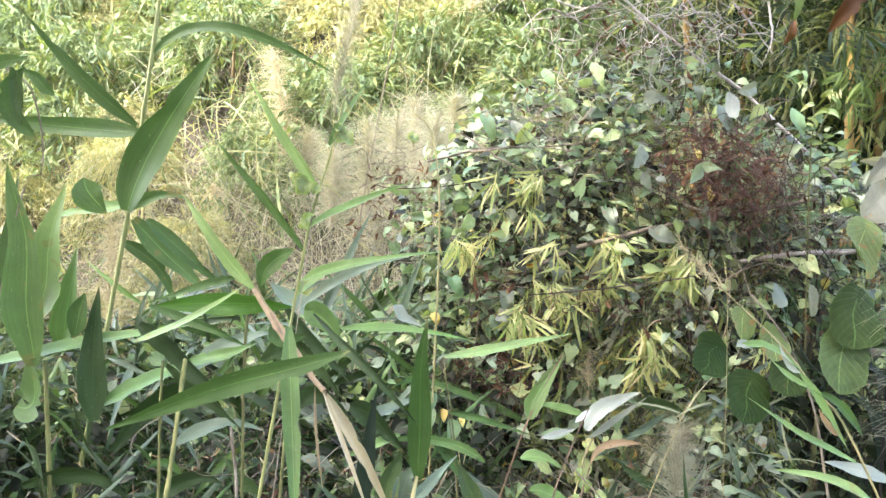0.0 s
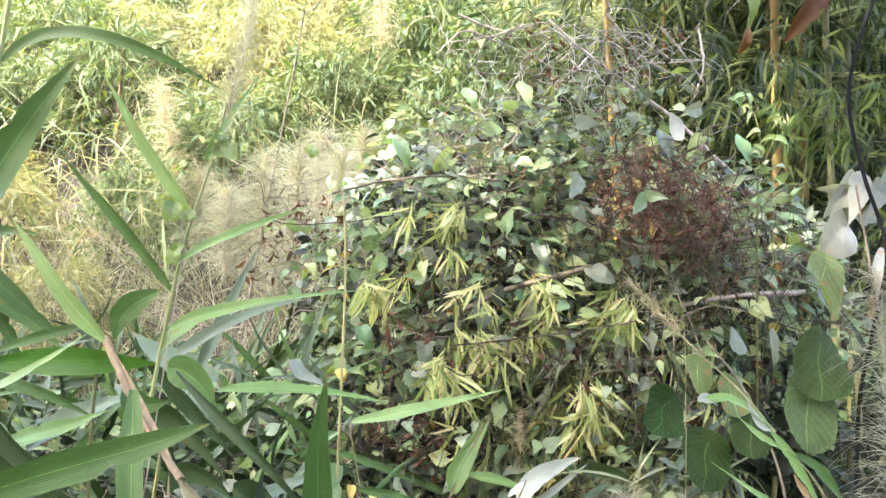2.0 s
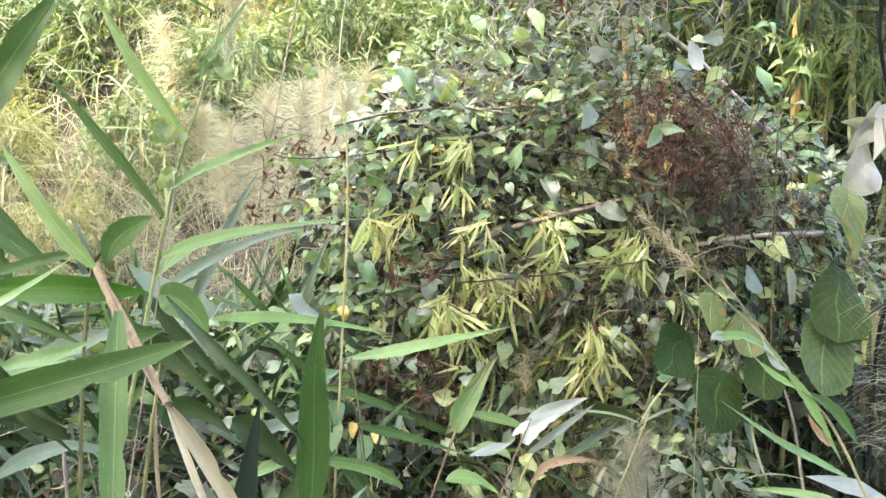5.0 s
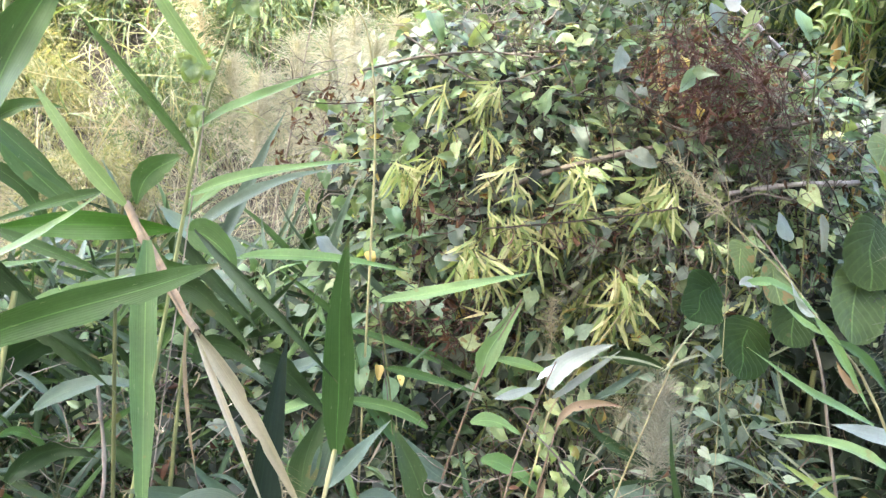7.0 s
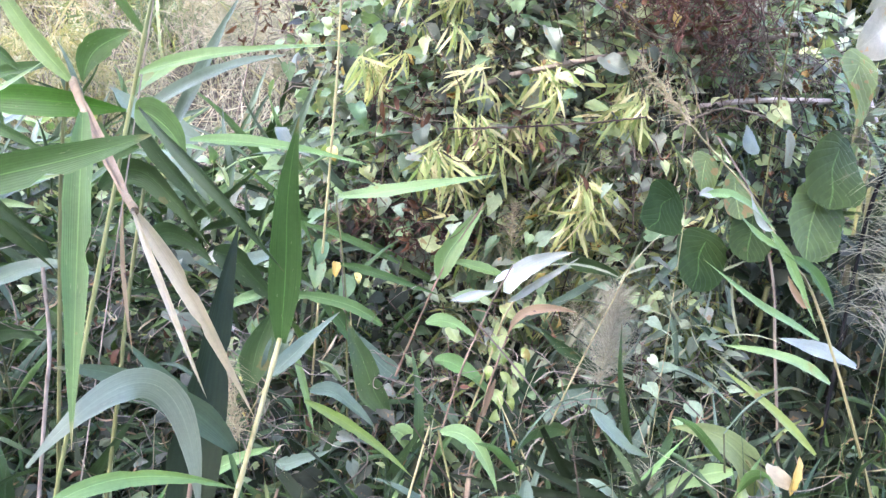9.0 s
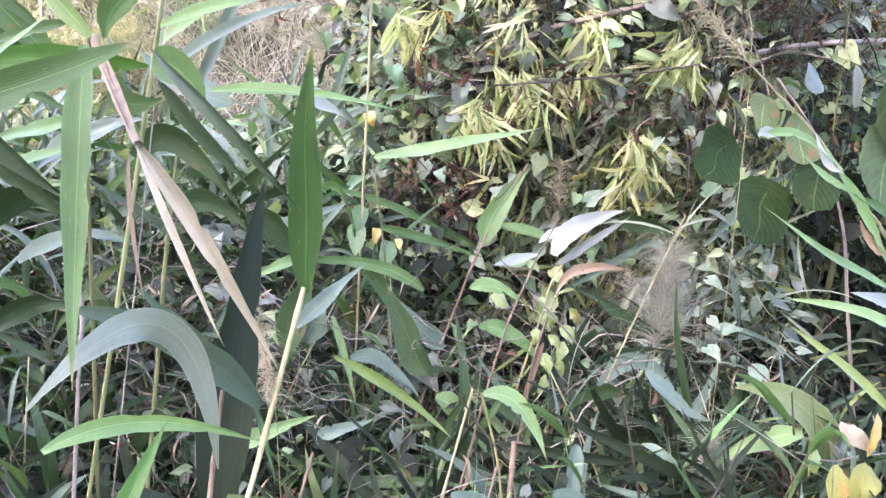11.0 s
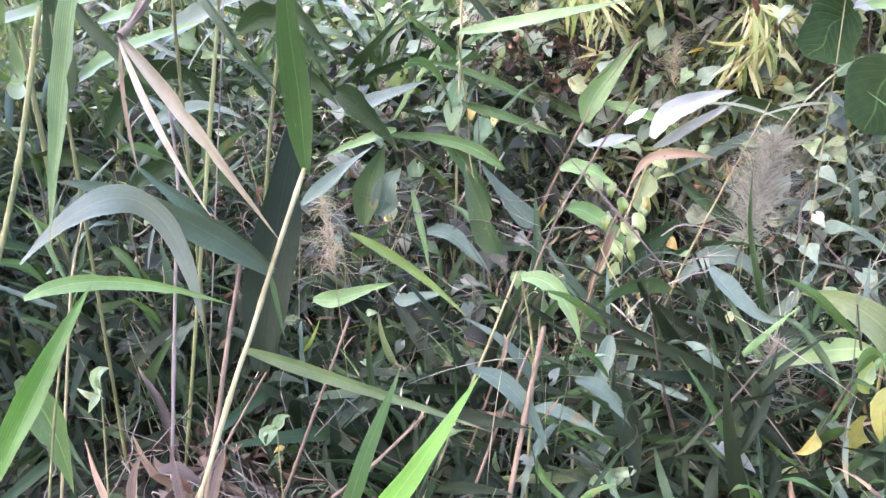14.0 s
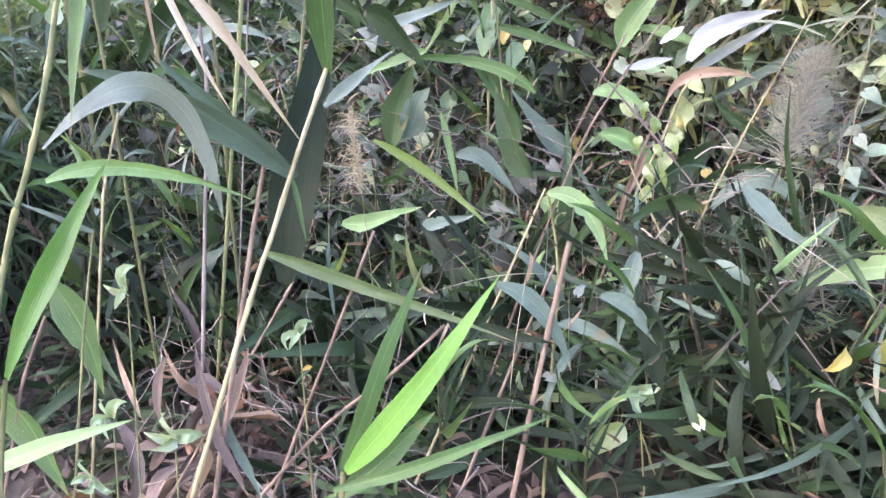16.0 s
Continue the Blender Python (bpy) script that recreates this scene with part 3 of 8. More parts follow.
FINE = [flat_leaf(0.085, 0.0075, 5, 1, slim, b, 0.3) for b in (0.4, 0.9, 1.5)]
HILL_KINDS = [
    (shrub_mesh(6200, 0.55, 0.95, FINE, 11, HILL), twig_mesh(0.5, 0.9, 12, 1, TWIG), "sunlit yellow-green narrow-leaved shrub on the hillside"),
    (shrub_mesh(5600, 0.6, 0.8, FINE + SPRIG[:1], 12, HILL), twig_mesh(0.5, 0.7, 12, 2, TWIG), "yellowish bamboo-leaved scrub growing on the slope"),
    (shrub_mesh(3600, 0.5, 0.75, FINE + SPRIG[:1] + OVAL[:1], 13, HILL_DARK), twig_mesh(0.45, 0.7, 12, 3, TWIG), "dark green narrow-leaved bush on the slope"),
    (shrub_mesh(4800, 0.6, 0.85, FINE + OVAL[:1], 14, HILL), twig_mesh(0.5, 0.75, 12, 4, TWIG), "pale yellow-green bush with narrow leaves"),
]
hill_first = []
for crown, twigs, label in HILL_KINDS:
    t = thing("hillside_shrub", label, "shrub", (0, 60, 22), group="shrubs on the hillside")
    part("crown", crown, t)
    part("branch_frame", twigs, t)
    hill_first.append(t)
spots = []
for row, y in enumerate(np.arange(3.75, 10.6, 0.52)):
    for x in np.arange(-5.2 - 0.25 * y, 3.8 + 0.25 * y, 0.72):
        px, py = x + rng.uniform(-0.3, 0.3), y + rng.uniform(-0.25, 0.25)
        if 0.75 < px < 2.9 and py < 5.6:
            continue
        if -1.6 < px < 0.1 and py < 4.1:
            continue
        spots.append((px, py))
for i, (x, y) in enumerate(spots):
    k = rng.choice(4, p=(0.25, 0.22, 0.38, 0.15))
    s = rng.uniform(0.75, 1.25) * (0.8 if y < 4.4 else 1.0)
    m = Matrix.Translation((x, y, float(ground_z(x, y)) - 0.04)) @ Matrix.Rotation(rng.uniform(0, 6.28), 4, "Z") @ Matrix.Diagonal((s, s, s * rng.uniform(0.85, 1.2), 1))
    if i < 4:
        hill_first[i].matrix_basis = m
    else:
        copy_thing(hill_first[k], m)


# first five dark bushes stand in for a shaded hole on the slope
for x, y in ((-4.3, 6.2), (-4.1, 5.9), (-4.5, 5.7), (-3.7, 6.4), (-4.0, 5.4), (-0.1, 5.3), (0.2, 5.1), (0.5, 5.6), (-0.3, 5.7), (0.05, 4.8)):
    copy_thing(hill_first[2], Matrix.Translation((x, y, float(ground_z(x, y)) - 0.04)) @ Matrix.Rotation(x * 9, 4, "Z") @ Matrix.Diagonal((1.2, 1.2, 1.35, 1)))
# unseen bushes added on the rear bank, keeping low light out
for x in np.arange(-4.5, 5.0, 0.75):
    for y in (-3.1, -3.9, -4.8):
        px, py, s = x + rng.uniform(-0.2, 0.2), y + rng.uniform(-0.2, 0.2), rng.uniform(1.1, 1.6)
        copy_thing(hill_first[2], Matrix.Translation((px, py, float(ground_z(px, py)) - 0.04)) @ Matrix.Rotation(rng.uniform(0, 6.28), 4, "Z") @ Matrix.Diagonal((s, s, s, 1)))


# ---- tall trees added out of view around the path to shade the near plants ----
def shade_tree(x, y, height, spread, seed, lean=(0.0, 0.0), per=34):
    g = np.random.default_rng(seed)
    t = thing("shade_tree", "tall tree whose broad crown is added out of view for shade", "tree", (x, y, float(ground_z(x, y)) - 0.05))
    stem(t, [(x, y, -0.1), (x + 0.1 + lean[0] * 0.2, y + lean[1] * 0.2, height * 0.3), (x - 0.1 + lean[0] * 0.6, y + 0.1 + lean[1] * 0.6, height * 0.62), (x + lean[0], y + lean[1], height * 0.9)], 0.19, 0.06, TRUNK, "trunk", n=16, sides=10, rough=0.008)
    rods = []
    for k in range(11):
        a, h = k * 2.4, height * g.uniform(0.5, 0.85)
        root = np.array([lean[0] * 0.75, lean[1] * 0.75, h - 0.4])
        end = np.array([lean[0] + math.cos(a) * spread * 0.8, lean[1] + math.sin(a) * spread * 0.8, h + g.uniform(0.2, 1.2)])
        rods.append(tube(smooth([root, (root + end) / 2 + [0, 0, -0.15], end], 8), np.linspace(0.07, 0.015, 9), 6))
    part("limb", make_mesh("limb", *joined(rods), TRUNK), t)
    c = []
    while len(c) < 80:
        p = g.uniform(-1, 1, 3)
        if 0.25 < np.linalg.norm(p) < 1:
            c.append(p)
    C = np.array(c) * [spread, spread, height * 0.27] + [lean[0], lean[1], height * 0.78]
    n = 80 * per
    P = np.repeat(C, per, 0) + g.normal(0, 0.34, (n, 3))
    R = frames_of(P, g.normal(0, 1, (n, 3)) - [0, 0, 0.4], np.tile([0.0, 0, 1], (n, 1)) + g.normal(0, 0.4, (n, 3)), g.uniform(1.6, 2.9, n), g.normal(0, 0.5, n))
    part("crown", make_mesh("crown", *scattered(HEARTS[:2], P, R, g.integers(0, 2, n)), HILL_DARK), t)
    return t


shade_tree(-3.0, -3.4, 7.0, 2.5, 5, per=72)
shade_tree(-5.0, -1.0, 6.6, 2.0, 6)
shade_tree(0.8, -4.2, 7.0, 2.7, 8, per=12)
shade_tree(-3.9, 0.9, 7.6, 1.5, 9, (3.6, 0.5), per=24)
# only this one's hanging leaves show; its crown is added for shade
right_tree = shade_tree(3.9, -0.2, 6.6, 1.9, 11, (-1.2, 0.6), per=18)


# ---- bamboo clump behind the thicket ----
bamboo_spray = [flat_leaf(0.145, 0.0145, 5, 2, slim, b, 0.3) for b in (0.3, 0.7, 1.1)]


def bamboo(x, y, lean, height, r, mat, seed, label, leaves=900, low=0.9):
    g = np.random.default_rng(seed)
    z = float(ground_z(x, y)) - 0.05
    t = thing("bamboo", label, "bamboo", (x, y, z), group="bamboo clump")
    top = (x + lean[0], y + lean[1], height)
    stem(t, [(x, y, z), (x + lean[0] * 0.3, y + lean[1] * 0.3, height * 0.4), (x + lean[0] * 0.6, y + lean[1] * 0.6, height * 0.7), top], r, r * 0.6, mat, "culm", nodes=11, n=66, sides=9)
    if leaves:
        k = leaves // 8
        h = g.uniform(low, height, k)
        a = g.uniform(0, 6.28, k)
        C = np.stack([lean[0] * h / height + np.cos(a) * g.uniform(0.05, 0.6, k), lean[1] * h / height + np.sin(a) * g.uniform(0.05, 0.6, k), h - z], 1)
        d = unit(np.stack([np.cos(a), np.sin(a), g.uniform(-1.1, 0.1, k)], 1))
        n = k * 8
        P = np.repeat(C, 8, 0) + g.normal(0, 0.02, (n, 3))
        D = np.repeat(d, 8, 0) + g.normal(0, 0.5, (n, 3))
        R = frames_of(P, D, np.tile([0.0, -0.4, 1], (n, 1)) + g.normal(0, 0.4, (n, 3)), g.uniform(0.6, 1.25, n), g.normal(0, 0.3, n))
        part("foliage", make_mesh("foliage", *scattered(bamboo_spray, P, R, g.integers(0, 3, n)), BAMBOO_SHADED), t)
    return t


GOLD = "golden-brown bamboo culm standing in a dark clump"
DULL = "dark green bamboo culm with drooping narrow leaves"
bamboo(0.757, 3.533, (-0.153, 0.203), 3.6, 0.0205, CULM, 88, GOLD, leaves=500, low=1.9)
bamboo(1.439, 3.535, (-0.018, 0.201), 3.6, 0.0249, CULM, 73, GOLD, leaves=500, low=1.9)
bamboo(1.650, 3.750, (-0.026, 0.187), 3.6, 0.0232, CULM, 80, GOLD, leaves=500, low=1.9)
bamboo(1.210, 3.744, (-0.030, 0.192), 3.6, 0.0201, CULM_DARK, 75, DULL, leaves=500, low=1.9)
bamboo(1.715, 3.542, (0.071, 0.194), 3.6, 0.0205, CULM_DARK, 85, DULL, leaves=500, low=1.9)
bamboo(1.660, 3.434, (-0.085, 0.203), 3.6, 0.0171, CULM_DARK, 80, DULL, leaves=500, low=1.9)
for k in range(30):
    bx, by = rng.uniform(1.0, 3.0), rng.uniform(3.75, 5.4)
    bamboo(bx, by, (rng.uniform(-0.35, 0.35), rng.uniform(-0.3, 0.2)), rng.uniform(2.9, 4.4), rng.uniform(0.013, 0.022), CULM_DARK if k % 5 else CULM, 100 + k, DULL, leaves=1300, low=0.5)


# ---- the thicket under climbing vines ----
def dome_points(g, n, c, r, depth, front=0.35):
    """Places on the outside of a rounded heap, most on the side of the path."""
    P, D = [], []
    while len(P) < n:
        d = unit(g.normal(0, 1, 3))
        if d[1] > front or d[2] < -0.75:
            continue
        lump = 1 + 0.10 * math.sin(d[0] * 7 + 1) * math.cos(d[2] * 6) + 0.06 * math.sin(d[0] * 15 + d[2] * 11)
        q = np.array(c) + d * np.array(r) * lump * (1 - depth * g.uniform(0, 1) ** 1.5)
        P.append(q), D.append(d)
    return np.array(P), np.array(D)


heart_meshes = {m.name: [make_mesh("leaf", *h, m) for h in HEARTS] for m in (HEART, HEART_GREY, HEART_LIME, HEART_MINT, HEART_YELLOW, HEART_SHADED)}


def vine(label, c, r, count, seed, mats, size=(0.35, 0.75), base=None, depth=0.25):
    """A climber: wiry stems over the heap and many hanging heart-shaped leaves."""
    g = np.random.default_rng(seed)
    bx, by = base or (c[0], c[1] - r[1] * 0.6)
    t = thing("climbing_vine", label, "vine", (bx, by, float(ground_z(bx, by))), group="vines over the thicket")
    P, D = dome_points(g, count, c, r, depth)
    for k in range(7):
        q = P[g.integers(0, count, 3)]
        q = q[np.argsort(q[:, 2])]
        stem(t, [(bx + g.normal(0, 0.08), by + g.normal(0, 0.05), float(ground_z(bx, by)) - 0.02), *q], 0.003, 0.0014, (TWIG, BARK_DARK)[k % 2], n=22, sides=5, rough=0.003, seed=seed + k)
    droop = D * 0.35 + g.normal(0, 1, D.shape) * [0.85, 0.5, 0.4] + [0, -0.35, -0.3]
    R = frames_of(P, droop, D * 0.5 + g.normal(0, 0.4, D.shape) + [-0.1, -0.35, 0.9], g.uniform(*size, count), g.normal(0, 0.5, count))
    loc = np.array(t.location)
    for k in range(count):
        mat = mats[g.integers(0, len(mats))]
        part("leaf", heart_meshes[mat.name][g.integers(0, 4)], t, m=mat4(P[k] - loc, R[k]))
    return t


G2, LM, YL = HEART_GREY, HEART_LIME, HEART_YELLOW
VL = "leafy climbing vine with heart-shaped leaves over the thicket"
vine(VL, (0.40, 2.80, 0.85), (0.88, 0.55, 1.05), 230, 21, [HEART, HEART, G2, HEART_MINT, HEART])
vine(VL, (0.15, 2.75, 0.80), (0.62, 0.50, 0.98), 260, 22, [HEART, G2, HEART, HEART_MINT])
vine(VL, (0.62, 2.80, 0.95), (0.62, 0.55, 0.98), 200, 23, [HEART, HEART, LM, HEART, G2, HEART])
vine(VL, (0.05, 2.60, 0.55), (0.55, 0.45, 0.75), 220, 24, [HEART, G2, HEART_MINT, HEART, HEART_MINT, YL])
vine(VL, (0.15, 2.70, 1.32), (0.80, 0.45, 0.62), 260, 25, [HEART, HEART_MINT, G2, HEART, LM], size=(0.35, 0.7))
vine(VL, (0.30, 2.85, 1.05), (0.86, 0.55, 0.86), 230, 35, [HEART, HEART_MINT, G2, HEART, LM], size=(0.3, 0.65))
vine(VL, (0.45, 2.75, 0.80), (0.78, 0.55, 1.00), 230, 36, [HEART, HEART, HEART, G2], size=(0.3, 0.65))
vine("small-leaved green creeper at the foot of the thicket", (0.62, 2.45, 0.34), (0.34, 0.35, 0.60), 220, 26, [HEART, HEART, G2], size=(0.35, 0.6))
vine("leafy vine trailing into the dry grass", (-0.15, 2.70, 0.45), (0.50, 0.40, 0.62), 180, 37, [HEART, HEART_MINT, G2, HEART])
vine("yellow-green leafy climber beside the bamboo", (0.98, 2.80, 1.05), (0.42, 0.35, 0.60), 180, 38, [HEART, LM, HEART, HEART, G2])
vine("creeper with greyish leaves tangled through the reeds", (-0.55, 2.35, 0.10), (0.75, 0.40, 0.75), 190, 27, [G2, HEART_SHADED, HEART_SHADED, HEART, HEART_SHADED], size=(0.5, 1.0), depth=0.5)
vine("creeper with dull green leaves among dry stalks", (-0.30, 1.85, -0.10), (0.70, 0.38, 0.60), 190, 29, [HEART_SHADED, HEART, HEART_SHADED, HEART_SHADED, G2], size=(0.4, 0.8), depth=0.5)

vine("low creeper with small pale mint-green leaves", (0.60, 2.12, 0.34), (0.24, 0.25, 0.42), 100, 40, [HEART_MINT, HEART_SHADED, HEART, HEART_MINT], size=(0.3, 0.6), depth=0.5)
# the deep layer's dark colour puts shade inside the thicket
for seed, count, mat, depth in ((31, 3000, HEART, 0.3), (30, 1200, HEART_MINT, 0.2), (32, 800, HEART_GREY, 0.12), (33, 3600, HEART_SHADED, 0.75), (34, 80, HEART_YELLOW, 0.2)):
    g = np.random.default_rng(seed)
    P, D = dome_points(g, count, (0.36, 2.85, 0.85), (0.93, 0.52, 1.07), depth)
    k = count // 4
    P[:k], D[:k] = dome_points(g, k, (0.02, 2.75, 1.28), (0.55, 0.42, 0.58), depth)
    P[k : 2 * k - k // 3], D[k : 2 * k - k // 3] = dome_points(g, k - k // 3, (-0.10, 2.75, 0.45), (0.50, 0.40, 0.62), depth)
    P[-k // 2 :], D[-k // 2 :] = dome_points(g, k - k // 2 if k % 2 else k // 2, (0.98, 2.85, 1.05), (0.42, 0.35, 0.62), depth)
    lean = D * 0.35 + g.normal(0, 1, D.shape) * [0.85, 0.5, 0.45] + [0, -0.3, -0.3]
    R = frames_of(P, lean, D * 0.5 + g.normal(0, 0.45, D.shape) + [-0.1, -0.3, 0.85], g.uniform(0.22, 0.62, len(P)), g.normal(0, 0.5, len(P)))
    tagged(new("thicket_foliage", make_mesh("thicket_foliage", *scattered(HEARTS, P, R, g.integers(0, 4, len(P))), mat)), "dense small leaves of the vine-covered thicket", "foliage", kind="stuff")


def tangle(label, c, r, count, seed, mat, thick=(0.0008, 0.0022), length=0.28):
    """Wiry dead stems that wander and curl in a loose heap, with a few shrivelled leaves."""
    g = np.random.default_rng(seed)
    rods = []
    for _ in range(count):
        p = np.array(c) + unit(g.normal(0, 1, 3)) * np.array(r) * g.uniform(0.2, 1) ** 0.6
        d = g.normal(0, 1, 3) * [1, 0.5, 0.9]
        C = [p]
        for _ in range(7):
            d = unit(d + g.normal(0, 0.42, 3) - [0, 0, 0.08])
            C.append(C[-1] + d * length / 5 * g.uniform(0.5, 1.2))
        w = g.uniform(*thick)
        rods.append(tube(smooth(C, 18), np.linspace(w, w * 0.5, 19), 3))
    ob = tagged(new("dry_tangle", make_mesh("dry_tangle", *joined(rods), mat)), label, "dead stems", kind="stuff")
    n = min(count, 110)
    P = np.array(c) + unit(g.normal(0, 1, (n, 3))) * np.array(r) * g.uniform(0.2, 1, (n, 1)) ** 0.6
    R = frames_of(P, g.normal(0, 0.6, (n, 3)) - [0, 0, 0.8], g.normal(0, 1, (n, 3)), g.uniform(0.3, 1.0, n), g.normal(0, 1, n))
    shapes = [flat_leaf(0.055, 0.015, 5, 2, slim, b, 0.9, 0.0, 0.05, b) for b in (1.2, 2.4)]
    tagged(new("withered_leaves", make_mesh("withered_leaves", *scattered(shapes, P, R, g.integers(0, 2, n)), WITHERED)), "shrivelled brown leaves hanging in the dead stems", "dead leaves", kind="stuff")
    return ob


# dry grass on the lower slope
g = np.random.default_rng(91)
for k, (mat, n) in enumerate(((STRAW, 500), (FEATHER, 5200), (GRASS, 1300))):
    x, y = g.uniform(-3.0, 0.6, n), g.uniform(2.9, 4.6, n)
    P = np.stack([x, y, ground_z(x, y) - 0.01], 1)
    R = frames_of(P, g.normal(0, 0.7, (n, 3)) + [0.1, -0.35, 0.8], np.tile([0.0, -1, 0.3], (n, 1)) + g.normal(0, 0.5, (n, 3)), g.uniform(0.5, 1.5, n), g.normal(0, 0.5, n))
    shapes = [flat_leaf(0.55, w, 7, 1, lance, b, 0.0) for b, w in ((0.7, 0.002), (1.4, 0.003), (2.1, 0.0018))]
    tagged(new("dry_slope_grass", make_mesh("dry_slope_grass", *scattered(shapes, P, R, g.integers(0, 3, n)), mat)), "pale dry grass hanging over the lower slope", "grass", kind="stuff")
# long-bladed wild grass and dead stalks between the shrubs of the hillside
for seed, count, mat, wide in ((92, 2400, HILL, 0.007), (93, 260, STRAW, 0.004), (94, 1500, FEATHER, 0.0032), (95, 900, HILL_DARK, 0.011)):
    g = np.random.default_rng(seed)
    x, y = g.uniform(-5.0, 1.4, count), g.uniform(3.6, 7.5, count)
    P = np.stack([x, y, ground_z(x, y) + g.uniform(0.1, 0.75, count)], 1)
    shapes = [flat_leaf(0.4, wide, 6, 1, lance, b, 0.0) for b in (0.6, 1.2, 1.9)]
    R = frames_of(P, g.normal(0, 0.7, (count, 3)) + [0, -0.35, 0.5], np.tile([0.0, -0.8, 0.6], (count, 1)) + g.normal(0, 0.5, (count, 3)), g.uniform(0.5, 1.4, count), g.normal(0, 0.5, count))
    tagged(new("hillside_grass", make_mesh("hillside_grass", *scattered(shapes, P, R, g.integers(0, 3, count)), mat)), "long wild grass blades between the hillside shrubs", "grass", kind="stuff")
tangle("reddish-brown tangle of dead vine stems", (0.540, 2.330, 1.560), (0.140, 0.16, 0.165), 150, 1, RED_TWIG, thick=(0.0007, 0.0021), length=0.18)
tangle("reddish-brown tangle of dead vine stems", (0.680, 2.350, 1.520), (0.140, 0.16, 0.180), 150, 22, RED_TWIG, thick=(0.0007, 0.0021), length=0.18)
tangle("grey-brown tangle of dead twigs", (0.808, 2.450, 1.370), (0.260, 0.16, 0.225), 170, 2, TWIG, length=0.20)
tangle("grey tangle of bare twigs on the thicket top", (0.415, 2.742, 2.063), (0.477, 0.16, 0.134), 100, 3, BARK, length=0.28)
tangle("reddish dead stems at the foot of the thicket", (-0.114, 2.464, 0.770), (0.230, 0.16, 0.124), 50, 4, RED_TWIG, length=0.14)
tangle("wiry stems among the vine leaves", (0.295, 2.508, 1.510), (0.619, 0.16, 0.442), 200, 5, TWIG, length=0.22)
tangle("reddish dead stems at the foot of the thicket", (-0.141, 2.281, 0.872), (0.249, 0.16, 0.109), 50, 6, RED_TWIG, length=0.14)
tangle("thin dead stems over the litter", (-0.572, 1.135, 0.203), (0.421, 0.16, 0.192), 26, 7, TWIG, length=0.20)
tangle("thin dead stems among the reeds", (-0.112, 1.582, 0.098), (0.537, 0.16, 0.269), 60, 8, TWIG, length=0.22)
tangle("brown dead stems hanging among the vine leaves", (0.124, 2.283, 1.104), (0.244, 0.16, 0.114), 36, 9, RED_TWIG, length=0.14)
tangle("brown dead stems hanging among the vine leaves", (-0.168, 2.287, 1.170), (0.098, 0.16, 0.179), 24, 10, RED_TWIG, length=0.14)
tangle("grey-brown tangle of dead twigs", (0.420, 2.299, 1.034), (0.180, 0.16, 0.148), 40, 11, TWIG, length=0.18)
tangle("wiry stems among the vine leaves", (-0.037, 2.338, 1.674), (0.230, 0.16, 0.148), 16, 12, TWIG, length=0.20)
tangle("brown withered seed stalks in the hollow", (0.615, 1.621, 0.354), (0.038, 0.16, 0.060), 26, 13, RED_TWIG, length=0.08)
tangle("grey tangle of wiry dead stems by the thicket", (-0.533, 2.756, 1.487), (0.194, 0.16, 0.136), 70, 14, TWIG, length=0.20)
tangle("grey tangle of wiry dead stems by the thicket", (-0.651, 2.595, 1.341), (0.092, 0.16, 0.147), 22, 15, TWIG, length=0.20)
tangle("dark brown stems inside the thicket", (0.25, 2.55, 1.15), (0.62, 0.22, 0.5), 110, 16, BARK_DARK, thick=(0.0008, 0.0026), length=0.42)
tangle("grey-brown stems inside the thicket", (0.75, 2.45, 1.05), (0.42, 0.2, 0.5), 110, 17, BARK_DARK, thick=(0.0008, 0.0024), length=0.38)
tangle("tan and brown broken stems in the hollow", (0.25, 1.78, 0.34), (0.75, 0.3, 0.22), 40, 18, TWIG, thick=(0.0008, 0.0024), length=0.42)
tangle("brown wiry stems in the hollow", (0.1, 1.95, 0.5), (0.7, 0.3, 0.22), 34, 19, TWIG, thick=(0.0008, 0.002), length=0.3)
tangle("brown wiry stems between the reeds", (-0.75, 1.85, 0.55), (0.6, 0.3, 0.3), 60, 20, TWIG, thick=(0.0008, 0.0022), length=0.34)
tangle("dark fallen stems over the litter", (-0.35, 1.15, 0.14), (0.5, 0.22, 0.1), 40, 21, TWIG, thick=(0.001, 0.003), length=0.36)
# narrow bamboo leaves hanging through the lower thicket
for seed, count, mat in ((151, 420, BAMBOO_SHADED), (152, 260, GRASS), (153, 120, BAMBOO)):
    g = np.random.default_rng(seed)
    k = count // 5
    C = np.stack([g.uniform(0.0, 0.85, k), g.uniform(2.28, 2.48, k), g.uniform(0.5, 1.15, k)], 1)
    P = np.repeat(C, 5, 0) + g.normal(0, 0.015, (k * 5, 3))
    R = frames_of(P, np.repeat(g.normal(0, 0.5, (k, 3)), 5, 0) + g.normal(0, 0.4, (k * 5, 3)) + [0, -0.3, -0.8], g.normal(0, 0.3, (k * 5, 3)) + [0.2, -1.0, 0.5], g.uniform(0.5, 1.0, k * 5), g.normal(0, 0.4, k * 5))
    shapes = [flat_leaf(l, 0.0125, 6, 2, slim, b, 0.25) for l, b in ((0.12, 0.4), (0.15, 0.9))]
    tagged(new("bamboo_leaves", make_mesh("bamboo_leaves", *scattered(shapes, P, R, g.integers(0, 2, k * 5)), mat)), "narrow bamboo leaves hanging low in the thicket", "foliage", kind="stuff")
